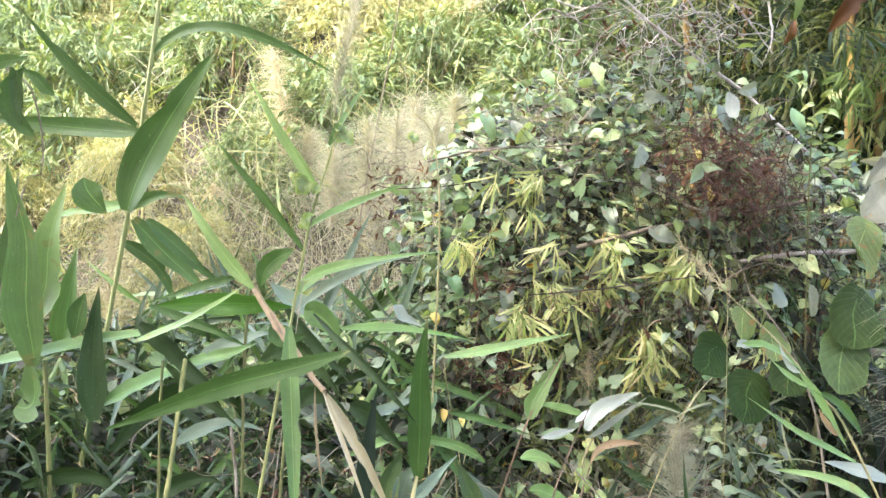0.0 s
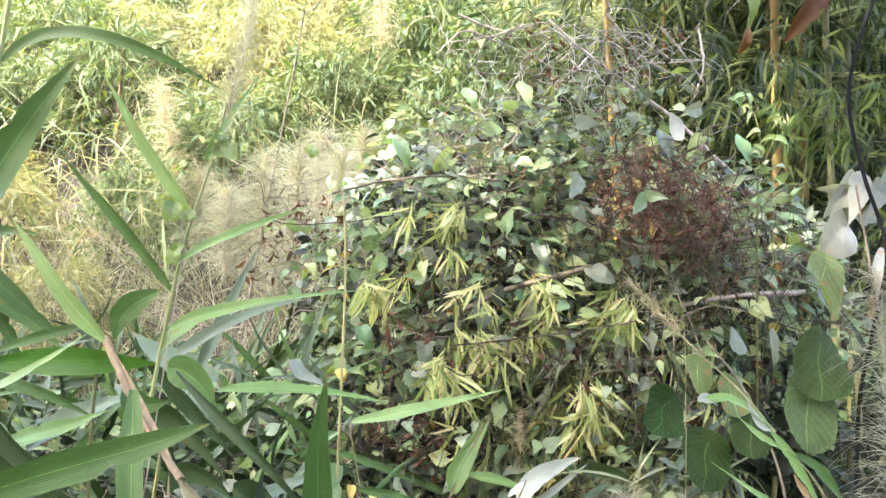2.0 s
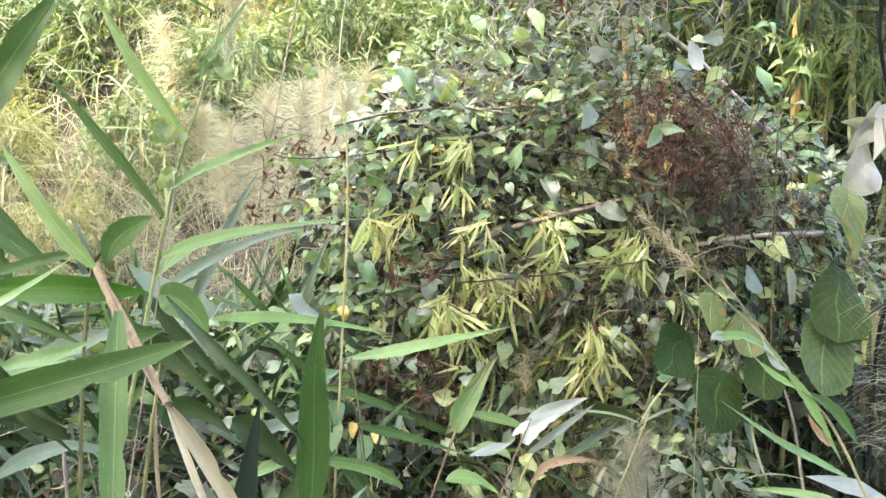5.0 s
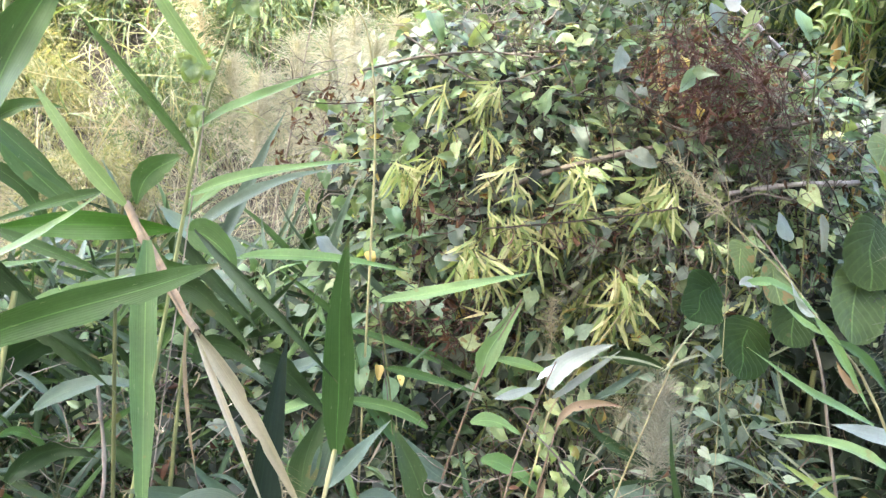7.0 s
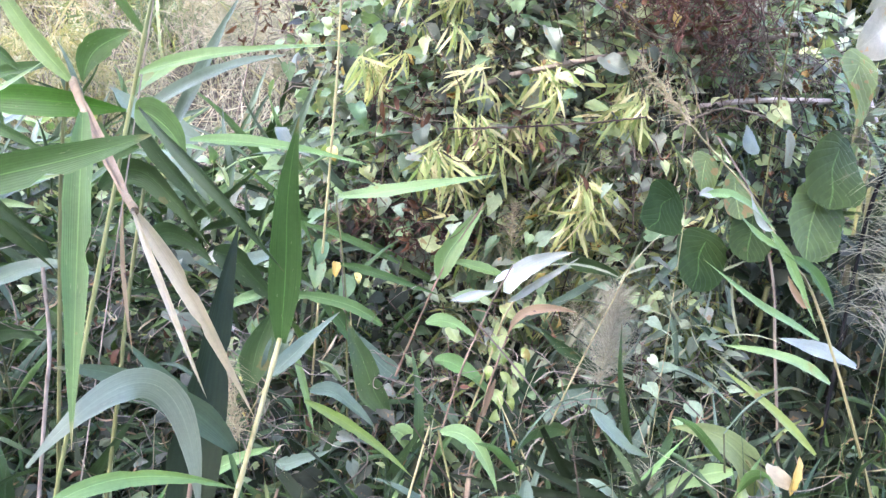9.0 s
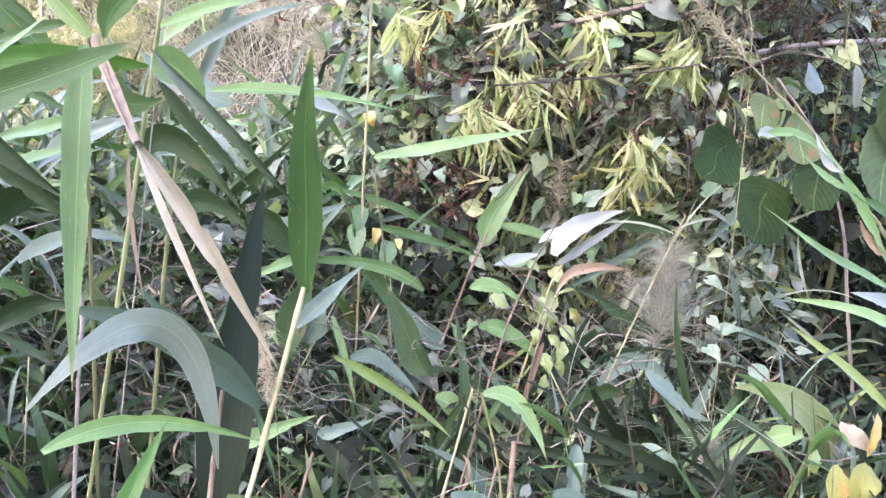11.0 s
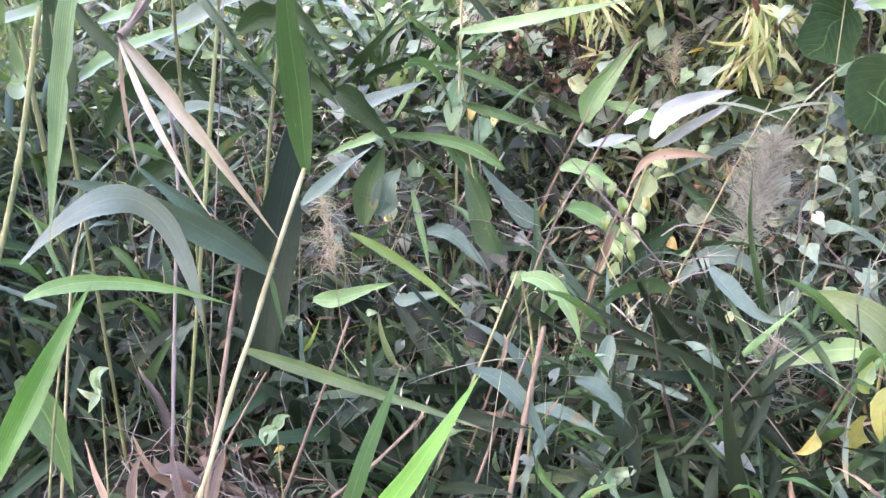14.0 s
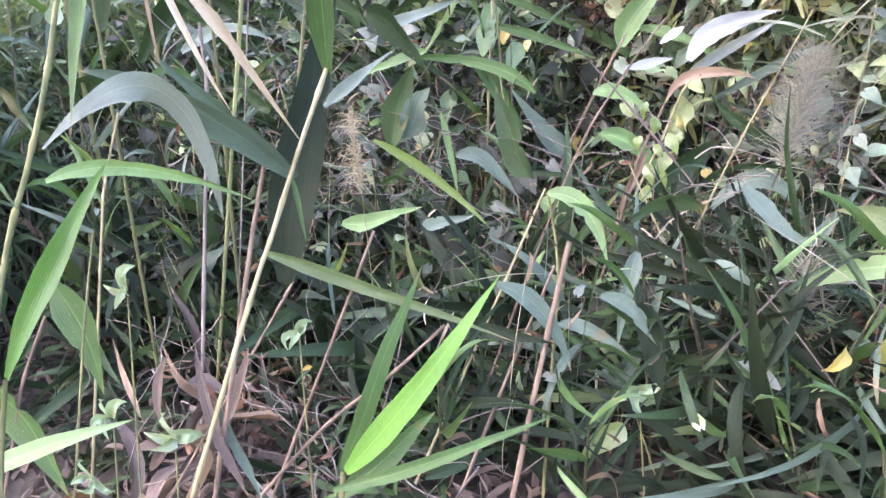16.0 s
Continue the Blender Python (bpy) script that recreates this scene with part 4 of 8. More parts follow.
# bamboo shoots hanging out of the thicket
spray_meshes = {m.name: [make_mesh("leaf", *flat_leaf(l, w, 6, 2, slim, b, 0.25), m) for l, w, b in ((0.13, 0.0125, 0.4), (0.15, 0.014, 0.8), (0.11, 0.0115, 0.2), (0.17, 0.0135, 1.1))] for m in (BAMBOO, BAMBOO_GREEN, BAMBOO_SHADED, GRASS)}


def bamboo_shoot(c, spread, sprays, seed, mat=BAMBOO, per=10, down=1.1, size=(0.46, 0.88), label="bamboo shoot with drooping yellow-green leaves hanging from the thicket"):
    g = np.random.default_rng(seed)
    gz = float(ground_z(c[0], c[1] + 0.25))
    t = thing("bamboo_shoot", label, "bamboo", (c[0], c[1] + 0.25, gz))
    loc = np.array(t.location)
    stem(t, [(c[0], c[1] + 0.25, gz - 0.03), (c[0], c[1] + 0.2, c[2] * 0.6), (c[0], c[1] + 0.06, c[2] + spread[2])], 0.006, 0.002, STEM, n=14)
    for k in range(sprays):
        p = np.array(c) + g.uniform(-1, 1, 3) * spread
        a = g.uniform(-1.2, 1.2)
        twig = stem(t, [(c[0], c[1] + 0.15, p[2] + 0.06), (c[0] * 0.5 + p[0] * 0.5, c[1] + 0.05, p[2] + 0.05), p], 0.002, 0.001, STEM, "twig", n=6, sides=4)
        for j in range(per):
            b = a * 0.6 + (j / (per - 1) - 0.5) * 1.5 + g.normal(0, 0.14)
            d = np.array([[math.sin(b), -0.35 + g.normal(0, 0.2), -down * math.cos(b) + 0.15]])
            R = frames_of(None, d, np.array([[0.2, -1.0, 0.5]]) + g.normal(0, 0.3, (1, 3)), g.uniform(*size, 1), g.normal(0, 0.4, 1))
            part("leaf", spray_meshes[mat.name][g.integers(0, 4)], twig, m=mat4(p + g.normal(0, 0.012, 3) - loc, R[0]))
    return t


bamboo_shoot((0.125, 2.310, 1.215), (0.148, 0.07, 0.098), 16, 1, BAMBOO)
bamboo_shoot((0.010, 2.279, 1.039), (0.114, 0.07, 0.081), 10, 2, BAMBOO)
bamboo_shoot((0.409, 2.235, 0.967), (0.080, 0.07, 0.080), 8, 3, BAMBOO)
bamboo_shoot((-0.088, 2.344, 1.453), (0.099, 0.07, 0.083), 8, 4, BAMBOO)
bamboo_shoot((0.454, 2.312, 1.247), (0.082, 0.07, 0.066), 7, 5, BAMBOO)
bamboo_shoot((-0.238, 2.346, 1.312), (0.066, 0.07, 0.066), 4, 6, BAMBOO)
bamboo_shoot((0.546, 2.261, 0.730), (0.098, 0.07, 0.065), 6, 8, GRASS, label="small green palm-like grass shoot")
bamboo_shoot((0.672, 2.149, 0.628), (0.093, 0.07, 0.093), 8, 9, BAMBOO_SHADED, label="dark green bamboo shoot low in the hollow")
bamboo_shoot((0.457, 2.241, 0.670), (0.114, 0.07, 0.098), 8, 10, GRASS, label="green bamboo-leaved shoot low in the hollow")
bamboo_shoot((1.327, 2.931, 1.878), (0.226, 0.07, 0.123), 18, 11, BAMBOO_GREEN, label="leafy bamboo branch with long narrow leaves", size=(0.5, 0.85))
bamboo_shoot((1.097, 3.040, 2.018), (0.170, 0.07, 0.127), 10, 12, BAMBOO_SHADED, label="leafy dark bamboo branch", size=(0.8, 1.2))
bamboo_shoot((0.165, 2.394, 0.725), (0.090, 0.07, 0.075), 9, 21, GRASS, label="green bamboo-leaved shoot in the hollow")
bamboo_shoot((0.490, 2.576, 0.668), (0.091, 0.07, 0.091), 11, 22, GRASS)
bamboo_shoot((0.333, 2.479, 0.757), (0.089, 0.07, 0.059), 6, 26, BAMBOO)
bamboo_shoot((0.264, 2.498, 0.932), (0.114, 0.07, 0.098), 9, 23, BAMBOO)
bamboo_shoot((0.544, 2.663, 1.067), (0.100, 0.07, 0.066), 7, 24, BAMBOO)
bamboo_shoot((0.465, 2.493, 0.813), (0.081, 0.07, 0.081), 7, 25, BAMBOO)
bamboo_shoot((0.481, 2.482, 0.902), (0.070, 0.07, 0.078), 6, 31, BAMBOO)
bamboo_shoot((0.511, 2.645, 0.799), (0.062, 0.07, 0.062), 6, 32, BAMBOO)
bamboo_shoot((0.554, 2.319, 0.569), (0.076, 0.07, 0.091), 6, 33, GRASS, label="green bamboo-leaved shoot in the hollow")

# ---- reed clumps filling the hollow ----
def reed_plant(seed, height, mats, label, n_leaves=7, length=(0.22, 0.45), width=(0.017, 0.042)):
    g = np.random.default_rng(seed)
    t = thing("reed_grass", label, "reed", (0, 0, 0), group="reeds in the hollow")
    lean = g.normal(0, 0.12, 2)
    top = np.array([lean[0], lean[1], height])
    stem(t, [(0, 0, -0.05), top * [0.35, 0.35, 0.5], top], 0.0055, 0.0025, STEM_SHADED, nodes=5, n=25, sides=6)
    for k in range(n_leaves):
        s = 0.25 + 0.75 * k / (n_leaves - 1)
        b = top * [s, s, s]
        a = k * 2.5 + g.normal(0, 0.5)
        l = g.uniform(*length)
        up = g.uniform(0.35, 1.3) if k < n_leaves - 1 else 1.2
        d = unit(np.array([math.cos(a), math.sin(a) * 0.8, up]))
        mid = b + d * l * 0.5
        tip = b + d * l * 0.82 + np.array([math.cos(a) * 0.12 * l, math.sin(a) * 0.1 * l, -l * g.uniform(-0.1, 0.3)])
        dead = g.uniform() < 0.07
        if dead:
            mid, tip = b + d * l * 0.3 * [1, 1, 0.4], b + d * l * 0.35 * [1, 1, 0] - [0, 0, l * 0.55]
        blade(t, b, mid, tip, g.uniform(*width) * (0.6 if dead else 1), (DRY, RUST)[g.integers(0, 2)] if dead else mats[g.integers(0, len(mats))], g.normal(0, 35), curl=g.normal(0, 0.5), n=12, label="dead brown blade" if dead else "")
    return t


RL = "broad-bladed green reed growing in the hollow"
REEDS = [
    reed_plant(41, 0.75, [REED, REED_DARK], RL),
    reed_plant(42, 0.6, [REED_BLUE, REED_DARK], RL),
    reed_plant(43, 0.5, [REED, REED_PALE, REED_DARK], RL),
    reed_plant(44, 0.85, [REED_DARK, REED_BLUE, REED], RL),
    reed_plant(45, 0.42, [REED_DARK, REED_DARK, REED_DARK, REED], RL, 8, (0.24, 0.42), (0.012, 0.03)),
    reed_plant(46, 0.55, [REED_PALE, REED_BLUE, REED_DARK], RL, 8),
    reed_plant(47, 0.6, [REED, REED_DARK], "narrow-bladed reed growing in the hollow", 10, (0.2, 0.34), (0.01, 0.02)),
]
used = set()


def grow(k, x, y, s, turn):
    m = Matrix.Translation((x, y, float(ground_z(x, y)))) @ Matrix.Rotation(turn, 4, "Z") @ Matrix.Diagonal((s, s, s, 1))
    if k not in used:
        used.add(k)
        REEDS[k].matrix_basis = m
    else:
        copy_thing(REEDS[k], m)


for k in range(7):
    grow(k, -1.7 + 0.5 * k, 2.35, 0.95, 0.8 * k)
for y in np.arange(1.5, 2.85, 0.17):
    for x in np.arange(-2.4, 1.6, 0.19):
        px, py = x + rng.uniform(-0.1, 0.1), y + rng.uniform(-0.09, 0.09)
        if px > 0.15 - 0.1 * (py < 2) and py > 2.35:
            continue
        high = 0.8 if px > -0.15 else 1.1
        if py < 2.15:
            high = 0.62
        grow(int(rng.choice(7, p=(0.14, 0.18, 0.15, 0.14, 0.2, 0.14, 0.05))), px, py, high * rng.uniform(0.75, 1.15), rng.uniform(0, 6.28))


for k in range(22):
    grow((0, 3, 4, 4)[k % 4], rng.uniform(-1.5, -0.35), rng.uniform(1.5, 2.2), rng.uniform(0.7, 1.0), rng.uniform(0, 6.28))
# low dark reeds by the path and bare stalks between the plants
for k in range(12):
    grow(4, rng.uniform(-0.25, 1.3), rng.uniform(1.12, 1.75), rng.uniform(0.6, 1.0), rng.uniform(0, 6.28))
for k in range(20):
    x, y = rng.uniform(-1.9, 1.2), rng.uniform(1.45, 2.5)
    h, dx, dy = rng.uniform(0.35, 0.95), rng.normal(0, 0.16), rng.normal(0, 0.06)
    z = float(ground_z(x, y))
    t = thing("dry_stalk", ("thin straw-coloured dead grass stalk", "thin brown bare stalk among the reeds")[k % 2], "stalk", (x, y, z), group="cut dry stalks")
    stem(t, [(x, y, z - 0.03), (x + dx * 0.4, y + dy * 0.4, z + h * 0.5), (x + dx, y + dy, z + h)], 0.0035, 0.0015, (STRAW_STEM, STALK)[k % 2], "cane", nodes=3, n=16, sides=6)

for k in range(5):
    grow((5, 2, 1)[k % 3], rng.uniform(0.1, 1.15), rng.uniform(1.5, 2.1), rng.uniform(0.6, 0.95), rng.uniform(0, 6.28))
# tufts of broad dark blades crowding the hollow; blackish ones paint shaded gaps
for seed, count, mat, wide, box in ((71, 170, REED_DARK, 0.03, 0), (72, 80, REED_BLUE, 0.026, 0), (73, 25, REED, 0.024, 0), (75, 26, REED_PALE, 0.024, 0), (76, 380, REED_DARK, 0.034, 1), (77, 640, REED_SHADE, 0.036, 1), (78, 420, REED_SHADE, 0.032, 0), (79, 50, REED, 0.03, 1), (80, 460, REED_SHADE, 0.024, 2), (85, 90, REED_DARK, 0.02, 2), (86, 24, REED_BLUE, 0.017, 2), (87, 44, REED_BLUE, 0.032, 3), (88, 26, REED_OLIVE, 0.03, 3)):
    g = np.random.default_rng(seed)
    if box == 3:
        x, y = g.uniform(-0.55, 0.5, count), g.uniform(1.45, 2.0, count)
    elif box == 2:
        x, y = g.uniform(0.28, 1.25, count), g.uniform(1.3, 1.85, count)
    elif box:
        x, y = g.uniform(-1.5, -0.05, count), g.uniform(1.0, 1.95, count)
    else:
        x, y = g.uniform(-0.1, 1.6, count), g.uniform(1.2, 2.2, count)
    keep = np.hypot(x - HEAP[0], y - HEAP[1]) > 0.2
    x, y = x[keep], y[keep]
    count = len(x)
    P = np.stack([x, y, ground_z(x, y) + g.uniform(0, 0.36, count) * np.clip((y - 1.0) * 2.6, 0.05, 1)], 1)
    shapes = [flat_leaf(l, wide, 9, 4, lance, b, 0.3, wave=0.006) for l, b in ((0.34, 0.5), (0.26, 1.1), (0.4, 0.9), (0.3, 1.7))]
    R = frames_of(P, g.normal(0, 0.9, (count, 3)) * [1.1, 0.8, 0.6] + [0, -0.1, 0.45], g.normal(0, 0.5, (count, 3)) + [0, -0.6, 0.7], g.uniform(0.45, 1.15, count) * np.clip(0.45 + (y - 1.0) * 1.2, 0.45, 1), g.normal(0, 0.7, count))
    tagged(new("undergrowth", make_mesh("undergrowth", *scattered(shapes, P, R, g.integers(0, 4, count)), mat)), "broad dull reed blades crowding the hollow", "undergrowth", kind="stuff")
for seed, count, mat, wide in ((81, 60, STRAW, 0.0035), (82, 420, REED_DARK, 0.006), (83, 160, GRASS, 0.004), (84, 20, RUST, 0.005)):
    g = np.random.default_rng(seed)
    x, y = g.uniform(-1.6, 1.6, count), g.uniform(1.3, 2.3, count)
    P = np.stack([x, y, ground_z(x, y) - 0.01], 1)
    shapes = [flat_leaf(l, wide, 7, 2, lance, b, 0.3) for l, b in ((0.5, 0.2), (0.4, 0.5), (0.6, 0.35))]
    R = frames_of(P, g.normal(0, 0.28, (count, 3)) + [0, 0, 1.0], g.normal(0, 0.5, (count, 3)) + [0, -0.9, 0.2], g.uniform(0.5, 1.2, count), g.normal(0, 0.7, count))
    tagged(new("upright_stems", make_mesh("upright_stems", *scattered(shapes, P, R, g.integers(0, 3, count)), mat)), "thin upright stems between the reeds", "undergrowth", kind="stuff")
# dead scraps, thin stems and small leaves among the low blades
for seed, count, mat, forms, size, lift in ((111, 150, RUST, SCRAP, (0.4, 1.2), 0.0), (112, 40, DRY, SCRAP, (0.4, 1.0), 0.1), (113, 24, HEART_GREY, HEARTS, (0.2, 0.5), 0.0), (114, 40, HEART, HEARTS, (0.2, 0.45), 0.2), (115, 30, STRAW, [flat_leaf(0.4, 0.0035, 6, 1, lance, b, 0.0) for b in (0.2, 0.6)], (0.5, 1.2), 0.8), (116, 50, LITTER, [flat_leaf(0.42, 0.005, 6, 1, lance, b, 0.0) for b in (0.2, 0.5)], (0.5, 1.2), 0.8)):
    g = np.random.default_rng(seed)
    x, y = g.uniform(-0.2, 1.6, count), g.uniform(1.25, 2.3, count)
    P = np.stack([x, y, ground_z(x, y) + g.uniform(0.05, 0.5, count)], 1)
    R = frames_of(P, g.normal(0, 0.6, (count, 3)) * [1.2, 0.8, 0.7] + [0, -0.1, lift], g.normal(0, 0.45, (count, 3)) + [0, -0.7, 0.6], g.uniform(*size, count), g.normal(0, 0.6, count))
    tagged(new("undergrowth", make_mesh("undergrowth", *scattered(forms, P, R, g.integers(0, len(forms), count)), mat)), "dead scraps and small leaves among low blades", "undergrowth", kind="stuff")
# broad reed blades and vine leaves behind the front reeds, below the dry slope
for seed, count, mat, shapes, size in ((101, 130, REED, 0, (0.6, 1.1)), (102, 110, REED_BLUE, 0, (0.6, 1.1)), (103, 70, REED_PALE, 0, (0.5, 1.0)), (104, 420, HEART, 1, (0.3, 0.75)), (105, 160, HEART_MINT, 1, (0.3, 0.6)), (106, 160, REED_DARK, 0, (0.6, 1.1))):
    g = np.random.default_rng(seed)
    x, y = g.uniform(-1.7, -0.3, count), g.uniform(2.25, 2.95, count)
    P = np.stack([x, y, ground_z(x, y) + g.uniform(0.45, 1.02, count)], 1)
    forms = HEARTS if shapes else [flat_leaf(l, w, 9, 4, lance, b, 0.3, wave=0.006) for l, b, w in ((0.36, 0.4, 0.032), (0.3, 0.9, 0.028), (0.42, 0.7, 0.03))]
    R = frames_of(P, g.normal(0, 0.7, (count, 3)) * [1.2, 0.7, 0.7] + [0.1, -0.1, 0.45 if not shapes else -0.2], g.normal(0, 0.45, (count, 3)) + [0, -0.7, 0.6], g.uniform(*size, count), g.normal(0, 0.6, count))
    tagged(new("undergrowth", make_mesh("undergrowth", *scattered(forms, P, R, g.integers(0, len(forms), count)), mat)), "reed blades and vine leaves below the dry slope", "undergrowth", kind="stuff")
# yellowing, withered and red-brown scraps caught between the low blades
for seed, count, mat, forms, size in ((121, 170, WITHERED, SCRAP + OVAL[:1], (0.35, 0.95)), (122, 36, HEART_LIME, HEARTS, (0.22, 0.45)), (123, 44, HEART_YELLOW, HEARTS + OVAL, (0.2, 0.42)), (124, 60, HEART_GREY, HEARTS, (0.25, 0.6)), (125, 240, RUST, SCRAP, (0.4, 1.1)), (126, 70, REED_LIME, [flat_leaf(0.2, 0.012, 7, 2, lance, b, 0.3) for b in (0.4, 1.2)], (0.5, 1.1))):
    g = np.random.default_rng(seed)
    x, y = g.uniform(-1.1, 1.5, count), g.uniform(1.35, 2.35, count)
    P = np.stack([x, y, ground_z(x, y) + g.uniform(0.05, 0.75, count) * np.clip(0.35 + (y - 1.35) * 0.7, 0.3, 1)], 1)
    R = frames_of(P, g.normal(0, 0.7, (count, 3)) * [1.1, 0.7, 0.8] + [0, -0.15, -0.35], g.normal(0, 0.5, (count, 3)) + [0, -0.6, 0.6], g.uniform(*size, count), g.normal(0, 0.7, count))
    tagged(new("undergrowth", make_mesh("undergrowth", *scattered(forms, P, R, g.integers(0, len(forms), count)), mat)), "withered and yellowing scraps caught between low blades", "undergrowth", kind="stuff")
# small pale creeper leaves and soft grass at the foot of the round-leaved shrub
for seed, count, mat, forms, size, lean in ((131, 110, HEART_MINT, HEARTS, (0.25, 0.5), -0.3), (132, 70, HEART_GREY, HEARTS, (0.3, 0.6), -0.3), (133, 110, GRASS, [flat_leaf(0.22, 0.008, 6, 2, lance, b, 0.2) for b in (0.5, 1.2)], (0.5, 1.1), 0.3), (134, 60, REED_BLUE, [flat_leaf(0.34, 0.026, 9, 4, lance, b, 0.3, wave=0.006) for b in (0.6, 1.3)], (0.5, 1.0), 0.3)):
    g = np.random.default_rng(seed)
    x, y = g.uniform(0.4, 0.78, count), g.uniform(1.95, 2.4, count)
    P = np.stack([x, y, ground_z(x, y) + g.uniform(0.2, 0.85, count)], 1)
    R = frames_of(P, g.normal(0, 0.7, (count, 3)) * [1.1, 0.6, 0.7] + [0, -0.2, lean], g.normal(0, 0.45, (count, 3)) + [-0.1, -0.5, 0.75], g.uniform(*size, count), g.normal(0, 0.6, count))
    tagged(new("undergrowth", make_mesh("undergrowth", *scattered(forms, P, R, g.integers(0, len(forms), count)), mat)), "small pale creeper leaves and soft grass below the shrub", "undergrowth", kind="stuff")
# dark old stems; blades and leaves coloured blackish for deep shade beside the cable
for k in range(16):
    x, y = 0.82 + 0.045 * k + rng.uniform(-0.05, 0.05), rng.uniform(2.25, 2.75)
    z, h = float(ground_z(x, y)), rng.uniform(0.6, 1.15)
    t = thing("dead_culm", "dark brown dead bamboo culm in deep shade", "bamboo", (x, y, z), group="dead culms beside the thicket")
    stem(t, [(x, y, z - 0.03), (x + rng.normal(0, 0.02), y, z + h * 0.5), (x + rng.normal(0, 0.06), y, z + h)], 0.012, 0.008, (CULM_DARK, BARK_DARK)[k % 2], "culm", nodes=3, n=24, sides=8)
for seed, count, mat, forms, size in ((141, 520, HEART_SHADED, HEARTS, (0.4, 0.8)), (142, 260, REED_SHADE, [flat_leaf(0.36, 0.028, 9, 4, lance, b, 0.3) for b in (0.6, 1.3)], (0.6, 1.2)), (143, 70, REED_DARK, [flat_leaf(0.34, 0.02, 9, 4, lance, b, 0.3) for b in (0.6, 1.3)], (0.5, 1.1))):
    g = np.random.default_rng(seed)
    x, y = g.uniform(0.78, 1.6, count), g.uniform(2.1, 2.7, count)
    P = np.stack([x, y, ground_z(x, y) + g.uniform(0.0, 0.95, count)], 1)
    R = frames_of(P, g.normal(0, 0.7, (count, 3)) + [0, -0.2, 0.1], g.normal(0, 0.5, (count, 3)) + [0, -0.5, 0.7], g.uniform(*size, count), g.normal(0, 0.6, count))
    tagged(new("undergrowth", make_mesh("undergrowth", *scattered(forms, P, R, g.integers(0, len(forms), count)), mat)), "leaves coloured blackish for the deep shade by the cable", "undergrowth", kind="stuff")
# dense growth added to close and darken the path sides, right side mostly unseen
for k in range(64):
    x, y = (rng.uniform(-4.6, -2.15), rng.uniform(0.6, 3.5)) if k % 3 else (rng.uniform(1.7, 4.2), rng.uniform(0.9, 3.3))
    s = rng.uniform(0.7, 1.15)
    copy_thing(hill_first[2], Matrix.Translation((x, y, float(ground_z(x, y)) - 0.03)) @ Matrix.Rotation(rng.uniform(0, 6.28), 4, "Z") @ Matrix.Diagonal((s, s, s * 1.2, 1)))
for k in range(36):
    grow(int(rng.choice(7)), rng.uniform(-3.0, -1.3), rng.uniform(1.0, 2.6), rng.uniform(0.8, 1.2), rng.uniform(0, 6.28))

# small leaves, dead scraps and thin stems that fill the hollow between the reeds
# the darkest vine leaves put shade between the reeds by colour
for seed, count, mat, shapes, size in ((61, 800, HEART, HEARTS, (0.18, 0.5)), (62, 260, HEART_GREY, HEARTS, (0.2, 0.55)), (66, 3000, HEART_SHADED, HEARTS, (0.25, 0.7)), (63, 900, RUST, SCRAP, (0.4, 1.0)), (64, 2200, REED_DARK, [flat_leaf(0.24, 0.016, 6, 2, lance, b, 0.25) for b in (0.5, 1.2, 1.9)], (0.6, 1.2)), (65, 420, DRY, SCRAP, (0.4, 1.1))):
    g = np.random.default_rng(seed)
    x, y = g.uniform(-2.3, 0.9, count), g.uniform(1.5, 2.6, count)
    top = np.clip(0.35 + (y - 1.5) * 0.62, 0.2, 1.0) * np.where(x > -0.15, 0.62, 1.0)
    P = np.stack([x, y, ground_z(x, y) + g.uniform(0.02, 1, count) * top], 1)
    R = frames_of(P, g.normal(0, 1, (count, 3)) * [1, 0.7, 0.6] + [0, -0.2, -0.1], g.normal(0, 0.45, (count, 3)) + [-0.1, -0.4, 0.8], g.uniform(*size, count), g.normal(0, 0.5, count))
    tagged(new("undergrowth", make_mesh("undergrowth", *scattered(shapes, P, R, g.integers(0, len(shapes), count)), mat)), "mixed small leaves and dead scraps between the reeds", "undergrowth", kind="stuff")


